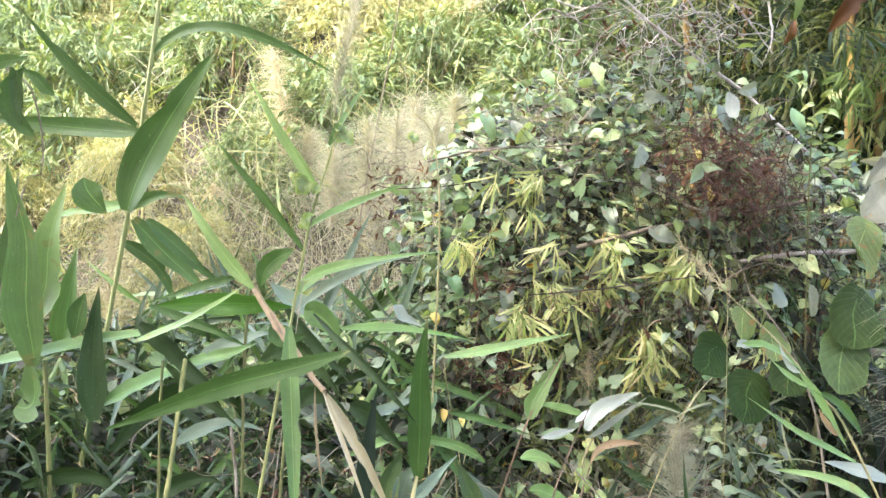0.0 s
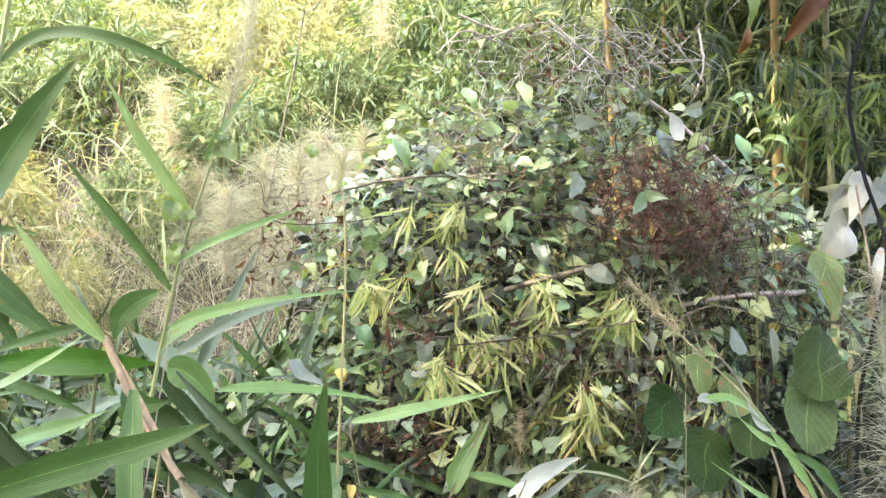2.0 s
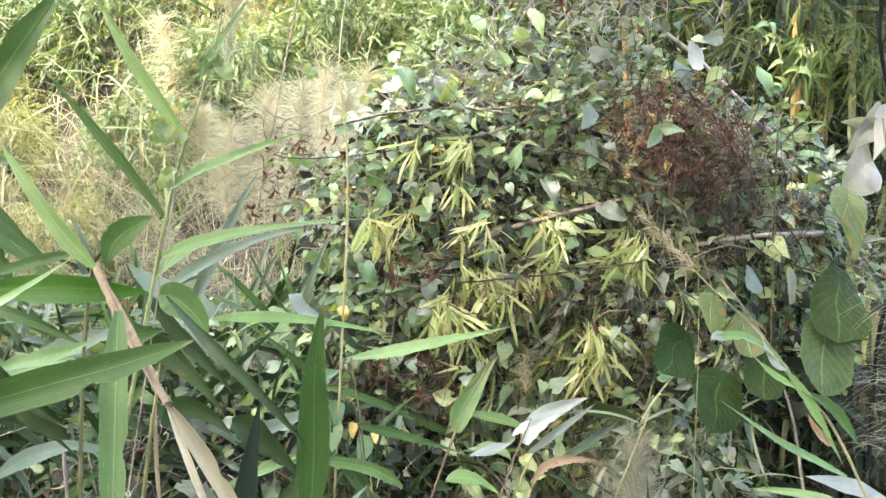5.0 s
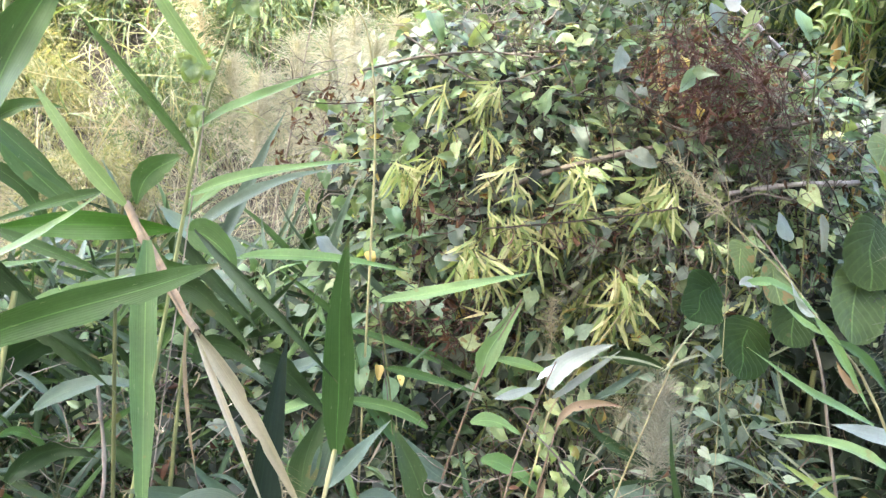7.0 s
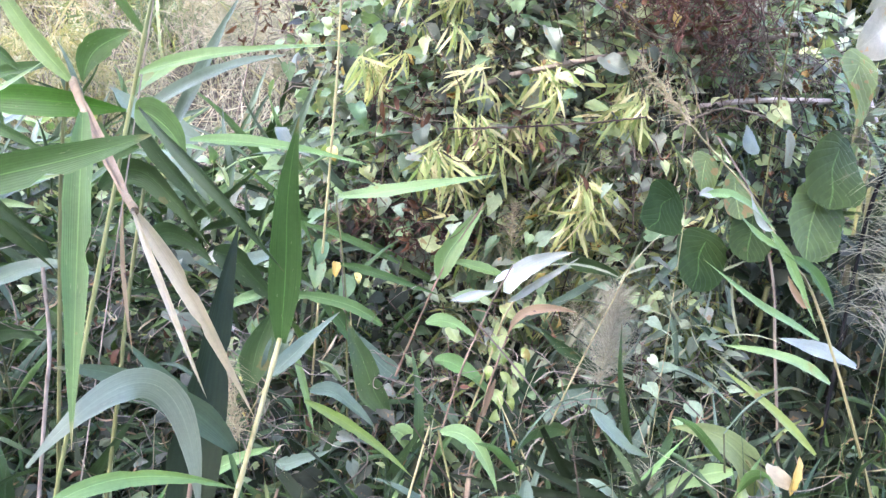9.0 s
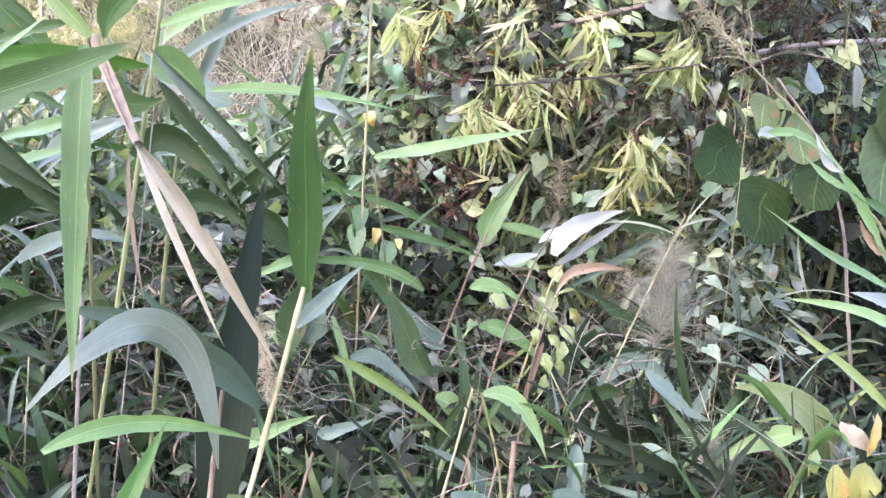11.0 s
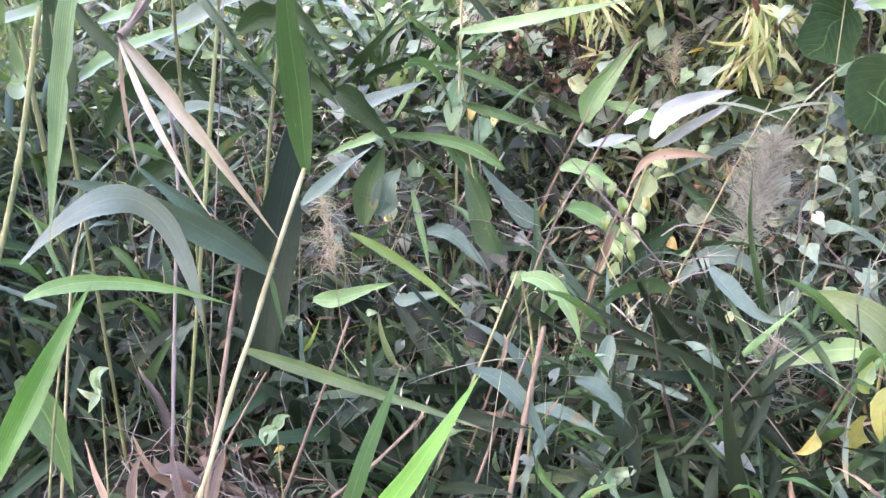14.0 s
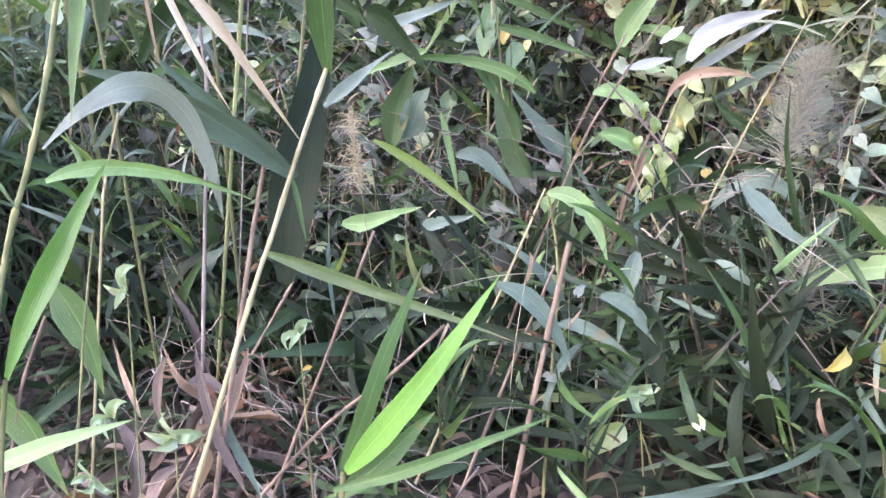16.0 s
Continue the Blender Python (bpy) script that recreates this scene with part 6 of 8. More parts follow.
blade(p, (-0.420, 1.657, 0.593), (-0.403, 1.675, 0.694), (-0.367, 1.692, 0.782), 0.071, REED_DARK, 0)
blade(p, (-0.383, 1.664, 0.619), (-0.359, 1.676, 0.682), (-0.328, 1.687, 0.732), 0.064, REED_BLUE, 0)

p = thing("reed_grass", "old reed with broad drooping dark blades", "reed", (-0.550, 1.750, -0.113), group="reeds beside the path")
stem(p, [(-0.737, 1.875, 0.987), (-0.745, 1.790, 0.773), (-0.744, 1.673, 0.472), (-0.744, 1.437, -0.135)], 0.0046, 0.0055, STEM)
blade(p, (-0.763, 1.879, 1.154), (-0.664, 1.857, 1.045), (-0.551, 1.834, 0.924), 0.044, REED_DARK, -12)
blade(p, (-0.813, 1.807, 0.994), (-0.700, 1.840, 1.020), (-0.558, 1.808, 0.862), 0.071, REED_DARK, -12)
blade(p, (-1.016, 1.755, 0.968), (-0.907, 1.806, 1.042), (-0.782, 1.844, 1.074), 0.071, REED_BLUE, 41.6)
blade(p, (-0.699, 1.779, 0.861), (-0.638, 1.806, 0.898), (-0.542, 1.798, 0.826), 0.065, REED_DARK, -12)
blade(p, (-1.037, 1.674, 0.772), (-0.926, 1.716, 0.822), (-0.783, 1.737, 0.799), 0.052, REED_BLUE, 41.6)
blade(p, (-0.606, 1.894, 1.107), (-0.725, 1.887, 1.154), (-0.821, 1.896, 1.227), 0.078, REED_BLUE, -41.6)
blade(p, (-0.397, 1.809, 0.778), (-0.472, 1.784, 0.753), (-0.571, 1.749, 0.715), 0.034, REED_PALE, -41.6)
blade(p, (-0.517, 1.803, 0.826), (-0.429, 1.831, 0.851), (-0.330, 1.866, 0.889), 0.042, REED_BLUE, 41.6)
blade(p, (-0.471, 1.722, 0.594), (-0.437, 1.749, 0.643), (-0.448, 1.770, 0.704), 0.047, REED_PALE, 12)
blade(p, (-0.347, 1.768, 0.644), (-0.314, 1.741, 0.559), (-0.281, 1.705, 0.449), 0.020, REED_PALE, 12)
blade(p, (-0.301, 1.742, 0.553), (-0.222, 1.751, 0.535), (-0.139, 1.740, 0.463), 0.044, REED_BLUE, 41.6)
blade(p, (-1.075, 1.609, 0.625), (-0.991, 1.650, 0.687), (-0.887, 1.663, 0.663), 0.060, REED_DARK, -12)
blade(p, (-0.782, 1.676, 0.640), (-0.850, 1.680, 0.688), (-0.893, 1.690, 0.737), 0.047, REED_DARK, 12)
blade(p, (-0.364, 1.669, 0.399), (-0.313, 1.680, 0.400), (-0.238, 1.705, 0.425), 0.037, REED_BLUE, 41.6)
blade(p, (-0.568, 1.621, 0.385), (-0.479, 1.645, 0.398), (-0.367, 1.682, 0.436), 0.044, REED_PALE, 41.6)
blade(p, (-0.953, 1.487, 0.247), (-0.905, 1.512, 0.284), (-0.845, 1.543, 0.333), 0.052, REED_BLUE, 41.6)
blade(p, (0.259, 1.876, 0.601), (0.176, 1.830, 0.527), (0.092, 1.784, 0.453), 0.052, REED_DARK, 12)
blade(p, (-0.117, 1.759, 0.500), (-0.176, 1.785, 0.597), (-0.225, 1.817, 0.707), 0.078, REED_DARK, 12)

p = thing("dry_stalk", "dead pinkish-tan cane stalk leaning among the reeds", "stalk", (0.065, 1.173, 0.010), group="cut dry stalks")
stem(p, [(0.083, 1.439, 0.540), (0.074, 1.333, 0.372), (0.065, 1.173, 0.114), (0.061, 1.090, -0.020)], 0.0050, 0.0052, STALK, name="cane", nodes=4, n=30)

p = thing("dry_stalk", "dead pinkish-tan cane stalk leaning among the reeds", "stalk", (-0.042, 1.165, 0.004), group="cut dry stalks")
stem(p, [(0.051, 1.448, 0.478), (0.005, 1.315, 0.299), (-0.042, 1.165, 0.093), (-0.069, 1.079, -0.026)], 0.0024, 0.0037, STALK, name="cane", nodes=4, n=30)

p = thing("dry_stalk", "dead pinkish-tan cane stalk leaning among the reeds", "stalk", (-0.360, 1.016, -0.011), group="cut dry stalks")
stem(p, [(-0.272, 1.320, 0.559), (-0.309, 1.192, 0.379), (-0.360, 1.016, 0.134), (-0.397, 0.891, -0.041)], 0.0027, 0.0037, STALK, name="cane", nodes=4, n=30)

p = thing("dry_stalk", "dead pinkish-tan cane stalk leaning among the reeds", "stalk", (-0.243, 0.986, 0.004), group="cut dry stalks")
stem(p, [(-0.059, 1.191, 0.471), (-0.131, 1.108, 0.399), (-0.243, 0.986, 0.299), (-0.480, 0.729, -0.026)], 0.0027, 0.0036, STALK, name="cane", nodes=4, n=30)

p = thing("dry_stalk", "dead pinkish-tan cane stalk leaning among the reeds", "stalk", (-0.348, 1.001, -0.007), group="cut dry stalks")
stem(p, [(-0.354, 1.140, 0.763), (-0.353, 1.078, 0.659), (-0.348, 1.001, 0.525), (-0.326, 0.674, -0.037)], 0.0033, 0.0047, STALK, name="cane", nodes=4, n=30)

p = thing("dry_stalk", "thin straw-coloured grass stem", "stalk", (-0.151, 1.146, -0.003), group="cut dry stalks")
stem(p, [(-0.006, 1.548, 0.589), (-0.056, 1.407, 0.400), (-0.151, 1.146, 0.052), (-0.174, 1.082, -0.033)], 0.0023, 0.0035, STRAW_STEM, name="cane", nodes=4, n=30)

p = thing("dry_stalk", "dead pinkish-tan cane stalk leaning among the reeds", "stalk", (-0.786, 0.793, -0.112), group="cut dry stalks")
stem(p, [(-0.771, 0.934, 0.478), (-0.788, 0.858, 0.368), (-0.786, 0.793, 0.257), (-0.780, 0.556, -0.142)], 0.0031, 0.0036, STALK, name="cane", nodes=4, n=30)

p = thing("dry_stalk", "thin green grass stem", "stalk", (-0.626, 0.782, -0.062), group="cut dry stalks")
stem(p, [(-0.675, 1.015, 0.633), (-0.659, 0.921, 0.463), (-0.626, 0.782, 0.201), (-0.588, 0.626, -0.092)], 0.0021, 0.0028, STEM, name="cane", nodes=4, n=30)

p = thing("dry_stalk", "dead pinkish-tan cane stalk leaning among the reeds", "stalk", (-0.527, 1.033, -0.046), group="cut dry stalks")
stem(p, [(-0.424, 1.239, 0.456), (-0.472, 1.144, 0.341), (-0.527, 1.033, 0.207), (-0.644, 0.799, -0.076)], 0.0022, 0.0028, STALK, name="cane", nodes=4, n=30)

p = thing("dry_stalk", "dead pinkish-tan cane stalk leaning among the reeds", "stalk", (0.027, 1.574, 0.008), group="cut dry stalks")
stem(p, [(0.155, 1.810, 0.878), (0.095, 1.715, 0.774), (0.027, 1.574, 0.601), (-0.125, 1.258, -0.022)], 0.0016, 0.0028, STALK, name="cane", nodes=4, n=30)

p = thing("dry_stalk", "thin pale green grass stem", "stalk", (-0.862, 1.165, -0.133), group="cut dry stalks")
stem(p, [(-0.873, 1.298, 0.748), (-0.874, 1.216, 0.612), (-0.862, 1.165, 0.517), (-0.780, 0.825, -0.163)], 0.0025, 0.0033, STRAW_STEM, name="cane", nodes=4, n=30)

p = thing("dry_stalk", "thin brown dead stem", "stalk", (-0.753, 1.394, -0.112), group="cut dry stalks")
stem(p, [(-0.790, 1.501, 0.897), (-0.760, 1.450, 0.750), (-0.753, 1.394, 0.602), (-0.715, 1.112, -0.142)], 0.0037, 0.0041, TWIG, name="cane", nodes=4, n=30)

p = thing("dry_stalk", "pinkish bare pole stuck in the hillside", "stalk", (-2.240, 5.017, 1.636), group="cut dry stalks")
stem(p, [(-2.184, 5.068, 2.445), (-2.210, 5.045, 2.057), (-2.240, 5.017, 1.598)], 0.0102, 0.0102, STALK, name="cane", nodes=4, n=30)

p = thing("dry_stalk", "dark leaning dead stem", "stalk", (-0.801, 3.426, 0.429), group="cut dry stalks")
stem(p, [(-0.679, 3.463, 2.404), (-0.728, 3.447, 2.141), (-0.801, 3.426, 1.781), (-1.081, 3.343, 0.399)], 0.0035, 0.0035, TWIG, name="cane", nodes=4, n=30)

p = thing("dry_stalk", "silvery dead grass stalk arching over", "stalk", (-0.325, 2.075, -0.057), group="cut dry stalks")
stem(p, [(-0.392, 2.121, 1.733), (-0.355, 2.119, 1.706), (-0.331, 2.116, 1.650), (-0.319, 2.110, 1.564), (-0.312, 2.101, 1.446), (-0.315, 2.089, 1.268), (-0.325, 2.075, 1.060), (-0.382, 1.995, -0.087)], 0.0025, 0.0035, STRAW_STEM, name="cane", nodes=4, n=30)

tagged(stem(None, [(0.316, 2.800, 2.191), (0.442, 2.793, 2.074), (0.607, 2.785, 1.947), (0.772, 2.777, 1.821)], 0.0055, 0.0065, BARK, "dead_branch", "", n=30, sides=8, rough=0.0012), "pale grey dead branch slanting over the thicket", "branch")

tagged(stem(None, [(0.772, 2.777, 1.821), (0.986, 2.765, 1.607), (1.160, 2.755, 1.441), (1.277, 2.748, 1.324), (1.354, 2.739, 1.179)], 0.0065, 0.0125, BARK, "dead_branch", "", n=30, sides=8, rough=0.0012), "pale grey dead branch slanting over the thicket", "branch")

tagged(stem(None, [(0.008, 2.315, 1.221), (0.138, 2.335, 1.279), (0.414, 2.365, 1.349), (0.691, 2.393, 1.396), (0.935, 2.418, 1.437)], 0.0085, 0.0068, TWIG, "dead_branch", "", n=30, sides=8, rough=0.0012), "dark broken branch lying in the thicket", "branch")

tagged(stem(None, [(0.695, 2.425, 1.221), (0.877, 2.442, 1.248), (1.079, 2.459, 1.255)], 0.0071, 0.0088, BARK, "dead_branch", "", n=30, sides=8, rough=0.0012), "pale straight dead stick in the thicket", "branch")

tagged(stem(None, [(-0.029, 2.201, 1.134), (0.135, 2.215, 1.148), (0.354, 2.235, 1.172), (0.510, 2.251, 1.196)], 0.0026, 0.0026, BARK_DARK, "dead_branch", "", n=30, sides=8, rough=0.0012), "thin black bare twig crossing the thicket", "branch")

tagged(stem(None, [(-0.404, 2.429, 1.577), (-0.202, 2.451, 1.621), (0.035, 2.470, 1.630), (0.204, 2.484, 1.640)], 0.0042, 0.0034, TWIG, "dead_branch", "", n=30, sides=8, rough=0.0012), "thin dead runner across the vine leaves", "branch")

tagged(stem(None, [(0.887, 2.950, 2.186), (0.901, 2.941, 2.042), (0.866, 2.935, 1.940)], 0.0051, 0.0021, BARK, "dead_branch", "", n=30, sides=8, rough=0.0012), "thin bare grey twig above the thicket", "branch")

tagged(stem(None, [(0.631, 2.946, 2.125), (0.712, 2.942, 2.063), (0.887, 2.943, 2.067)], 0.0051, 0.0021, BARK, "dead_branch", "", n=30, sides=8, rough=0.0012), "thin bare grey twig above the thicket", "branch")

tagged(stem(None, [(0.138, 2.947, 2.147), (0.016, 2.950, 2.188), (-0.087, 2.945, 2.106)], 0.0051, 0.0021, BARK, "dead_branch", "", n=30, sides=8, rough=0.0012), "thin bare grey twig above the thicket", "branch")

tagged(stem(None, [(0.241, 2.951, 2.208), (0.118, 2.948, 2.167), (-0.046, 2.947, 2.147)], 0.0051, 0.0021, BARK, "dead_branch", "", n=30, sides=8, rough=0.0012), "thin bare grey twig above the thicket", "branch")

tagged(stem(None, [(-0.005, 2.953, 2.250), (0.159, 2.950, 2.188), (0.303, 2.951, 2.218)], 0.0051, 0.0021, BARK, "dead_branch", "", n=30, sides=8, rough=0.0012), "thin bare grey twig above the thicket", "branch")

tagged(stem(None, [(0.754, 2.950, 2.186), (0.835, 2.944, 2.084), (0.907, 2.937, 1.981)], 0.0051, 0.0021, BARK, "dead_branch", "", n=30, sides=8, rough=0.0012), "thin bare grey twig above the thicket", "branch")

tagged(stem(None, [(0.549, 2.953, 2.248), (0.651, 2.945, 2.105), (0.774, 2.940, 2.022)], 0.0051, 0.0021, BARK, "dead_branch", "", n=30, sides=8, rough=0.0012), "thin bare grey twig above the thicket", "branch")

tagged(stem(None, [(0.577, 2.360, 1.542), (0.676, 2.366, 1.641), (0.743, 2.371, 1.724)], 0.0033, 0.0025, TWIG, "dead_branch", "", n=30, sides=8, rough=0.0012), "thin wiry vine stem in the thicket", "branch")

tagged(stem(None, [(0.809, 2.362, 1.575), (0.825, 2.353, 1.425), (0.908, 2.346, 1.309)], 0.0033, 0.0025, TWIG, "dead_branch", "", n=30, sides=8, rough=0.0012), "thin wiry vine stem in the thicket", "branch")

tagged(stem(None, [(0.361, 2.360, 1.543), (0.493, 2.353, 1.426), (0.609, 2.351, 1.393)], 0.0033, 0.0025, TWIG, "dead_branch", "", n=30, sides=8, rough=0.0012), "thin wiry vine stem in the thicket", "branch")

tagged(stem(None, [(-0.237, 2.364, 1.611), (-0.038, 2.365, 1.627), (0.128, 2.364, 1.610)], 0.0033, 0.0025, TWIG, "dead_branch", "", n=30, sides=8, rough=0.0012), "thin wiry vine stem in the thicket", "branch")

tagged(stem(None, [(0.609, 2.337, 1.161), (0.742, 2.341, 1.226), (0.858, 2.340, 1.210)], 0.0033, 0.0025, TWIG, "dead_branch", "", n=30, sides=8, rough=0.0012), "thin wiry vine stem in the thicket", "branch")

tagged(stem(None, [(-0.271, 2.368, 1.677), (-0.038, 2.360, 1.544), (0.194, 2.363, 1.593)], 0.0033, 0.0025, TWIG, "dead_branch", "", n=30, sides=8, rough=0.0012), "thin wiry vine stem in the thicket", "branch")

p = thing("round_leaved_shrub", "shrub with large round dark green leaves beside the thicket", "shrub", (0.950, 2.100, -0.021))
stem(p, [(0.631, 1.983, 1.183), (0.730, 1.968, 1.047), (0.814, 1.972, 0.848), (0.854, 1.957, 0.619), (0.970, 1.916, -0.040)], 0.0025, 0.0046, TWIG)
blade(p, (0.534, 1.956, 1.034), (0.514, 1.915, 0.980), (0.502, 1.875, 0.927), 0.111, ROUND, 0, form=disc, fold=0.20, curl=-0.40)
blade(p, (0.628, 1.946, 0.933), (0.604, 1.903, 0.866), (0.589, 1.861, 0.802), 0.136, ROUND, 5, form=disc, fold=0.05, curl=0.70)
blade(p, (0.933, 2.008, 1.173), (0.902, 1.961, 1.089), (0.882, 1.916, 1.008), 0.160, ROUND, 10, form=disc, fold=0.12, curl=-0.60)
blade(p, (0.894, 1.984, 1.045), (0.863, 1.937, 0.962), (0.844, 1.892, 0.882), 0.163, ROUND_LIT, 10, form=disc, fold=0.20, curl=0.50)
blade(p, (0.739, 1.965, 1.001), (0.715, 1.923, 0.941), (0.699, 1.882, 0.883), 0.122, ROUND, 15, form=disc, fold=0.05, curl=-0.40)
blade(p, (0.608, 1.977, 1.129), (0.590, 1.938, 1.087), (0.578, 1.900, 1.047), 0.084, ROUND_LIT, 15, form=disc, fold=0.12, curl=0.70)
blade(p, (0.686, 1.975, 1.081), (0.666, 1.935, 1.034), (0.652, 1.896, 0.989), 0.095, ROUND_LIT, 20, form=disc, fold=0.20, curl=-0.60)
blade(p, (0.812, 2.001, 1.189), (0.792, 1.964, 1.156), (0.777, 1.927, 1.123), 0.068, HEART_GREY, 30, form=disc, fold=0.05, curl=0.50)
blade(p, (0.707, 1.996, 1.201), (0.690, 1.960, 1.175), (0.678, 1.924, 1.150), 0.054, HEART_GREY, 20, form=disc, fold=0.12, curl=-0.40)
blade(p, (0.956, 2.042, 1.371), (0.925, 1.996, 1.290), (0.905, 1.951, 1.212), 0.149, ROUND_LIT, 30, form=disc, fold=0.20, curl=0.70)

p = thing("pale_leaved_shrub", "plant with large pale silvery leaves", "shrub", (1.150, 2.150, -0.026))
stem(p, [(1.040, 2.062, 1.579), (1.082, 2.046, 1.318), (1.125, 2.027, 1.000), (1.268, 1.963, -0.069)], 0.0026, 0.0042, TWIG)
blade(p, (1.064, 2.120, 1.595), (0.998, 2.080, 1.567), (0.935, 2.070, 1.523), 0.085, SILVER, 15, form=egg, fold=0.22, curl=0.5, n=14)
blade(p, (1.088, 2.120, 1.613), (1.055, 2.080, 1.549), (1.025, 2.070, 1.468), 0.075, SILVER, -12, form=heart, fold=0.22, curl=-0.5, n=14)
blade(p, (1.137, 2.120, 1.594), (1.101, 2.080, 1.542), (1.069, 2.070, 1.474), 0.070, SILVER, 10, form=heart, fold=0.22, curl=0.5, n=14)
blade(p, (1.042, 2.120, 1.467), (1.009, 2.080, 1.420), (0.979, 2.070, 1.355), 0.118, SILVER, 8, form=disc, fold=0.22, curl=0.5, n=14)
blade(p, (1.143, 2.120, 1.408), (1.117, 2.080, 1.350), (1.096, 2.070, 1.273), 0.055, SILVER, -15, form=heart, fold=0.22, curl=-0.5, n=14)
blade(p, (1.047, 2.120, 1.554), (1.006, 2.080, 1.528), (0.968, 2.070, 1.484), 0.050, SILVER, 30, form=egg, fold=0.22, curl=0.5, n=14)
blade(p, (0.594, 2.153, 1.767), (0.568, 2.121, 1.738), (0.542, 2.089, 1.709), 0.059, SILVER, 20, form=disc, fold=0.2)
blade(p, (0.660, 2.155, 1.795), (0.638, 2.123, 1.771), (0.615, 2.092, 1.748), 0.045, HEART_GREY, 20, form=egg, fold=0.15)
blade(p, (0.512, 2.141, 1.566), (0.478, 2.108, 1.526), (0.462, 2.080, 1.505), 0.045, HEART_MINT, 20, form=heart, fold=0.3)
blade(p, (0.505, 2.135, 1.556), (0.532, 2.108, 1.556), (0.560, 2.080, 1.545), 0.038, HEART_MINT, -30, form=heart, fold=0.3)
blade(p, (0.328, 2.143, 1.608), (0.308, 2.112, 1.583), (0.287, 2.080, 1.558), 0.053, HEART_GREY, 20, form=egg, fold=0.15)
blade(p, (1.202, 2.147, 1.658), (1.154, 2.114, 1.610), (1.107, 2.081, 1.564), 0.104, HEART_GREY, 20, form=egg, fold=0.15)
blade(p, (1.133, 2.138, 1.510), (1.094, 2.106, 1.477), (1.057, 2.074, 1.445), 0.074, HEART_GREY, 20, form=egg, fold=0.15)

p = thing("climbing_vine", "vine with larger yellow and green leaves along the thicket", "vine", (0.200, 2.350, -0.070))
stem(p, [(0.030, 2.429, 1.866), (0.199, 2.413, 1.595), (0.300, 2.393, 1.256), (0.281, 2.366, 0.815), (0.243, 2.311, -0.110)], 0.0018, 0.0031, TWIG)
blade(p, (0.023, 2.350, 1.887), (0.036, 2.308, 1.848), (0.050, 2.326, 1.818), 0.05, HEART, 15, form=heart, fold=0.2, n=16)
blade(p, (0.184, 2.351, 1.904), (0.198, 2.309, 1.856), (0.216, 2.326, 1.817), 0.055, HEART, 15, form=heart, fold=0.2, n=16)
blade(p, (0.597, 2.343, 1.754), (0.608, 2.299, 1.698), (0.635, 2.316, 1.649), 0.06, HEART_GREY, 15, form=heart, fold=0.3, n=16)
blade(p, (0.828, 2.342, 1.738), (0.834, 2.298, 1.685), (0.862, 2.316, 1.637), 0.058, HEART, 15, form=heart, fold=0.2, n=16)
blade(p, (-0.186, 2.341, 1.733), (-0.166, 2.298, 1.688), (-0.150, 2.316, 1.648), 0.05, HEART, 15, form=egg, fold=0.2, n=16)
blade(p, (-0.086, 2.340, 1.716), (-0.069, 2.298, 1.674), (-0.054, 2.315, 1.638), 0.046, HEART_GREY, 15, form=heart, fold=0.2, n=16)
blade(p, (-0.230, 2.320, 1.384), (-0.215, 2.278, 1.358), (-0.205, 2.297, 1.328), 0.047, HEART, 15, form=egg, fold=0.2, n=16)
blade(p, (0.570, 2.326, 1.481), (0.569, 2.285, 1.460), (0.583, 2.304, 1.438), 0.036, HEART_YELLOW, 15, form=egg, fold=0.2, n=16)
blade(p, (-0.027, 2.339, 1.691), (-0.013, 2.296, 1.655), (0.001, 2.315, 1.623), 0.055, HEART_LIME, 15, form=egg, fold=0.2, n=16)
blade(p, (0.520, 2.334, 1.611), (0.519, 2.293, 1.589), (0.532, 2.311, 1.570), 0.033, HEART_YELLOW, 15, form=egg, fold=0.2, n=16)
blade(p, (-0.366, 2.300, 1.048), (-0.351, 2.259, 1.036), (-0.346, 2.278, 1.012), 0.033, HEART_YELLOW, 15, form=egg, fold=0.2, n=16)
blade(p, (0.225, 2.311, 1.235), (0.236, 2.269, 1.204), (0.253, 2.287, 1.165), 0.061, HEART_GREY, 15, form=egg, fold=0.2, n=16)
blade(p, (0.389, 2.318, 1.341), (0.398, 2.276, 1.308), (0.416, 2.293, 1.270), 0.061, HEART_GREY, 15, form=egg, fold=0.2, n=16)
blade(p, (0.061, 2.311, 1.236), (0.075, 2.269, 1.204), (0.091, 2.287, 1.165), 0.061, HEART_GREY, 15, form=egg, fold=0.2, n=16)
blade(p, (-0.118, 2.305, 1.126), (-0.103, 2.263, 1.100), (-0.090, 2.281, 1.063), 0.055, HEART_GREY, 15, form=egg, fold=0.2, n=16)
blade(p, (-0.134, 2.300, 1.049), (-0.119, 2.259, 1.028), (-0.108, 2.277, 0.994), 0.050, HEART_GREY, 15, form=egg, fold=0.2, n=16)
blade(p, (-0.297, 2.307, 1.173), (-0.280, 2.266, 1.149), (-0.270, 2.284, 1.116), 0.050, HEART, 15, form=egg, fold=0.2, n=16)
blade(p, (0.227, 2.322, 1.412), (0.237, 2.280, 1.381), (0.252, 2.298, 1.347), 0.055, HEART_GREY, 15, form=egg, fold=0.2, n=16)
blade(p, (-0.390, 2.321, 1.405), (-0.376, 2.280, 1.390), (-0.372, 2.299, 1.373), 0.028, HEART_LIME, 15, form=egg, fold=0.2, n=16)

p = thing("creeper", "creeper with lime-green lobed leaves on the reed stems", "vine", (-0.750, 1.650, -0.106))
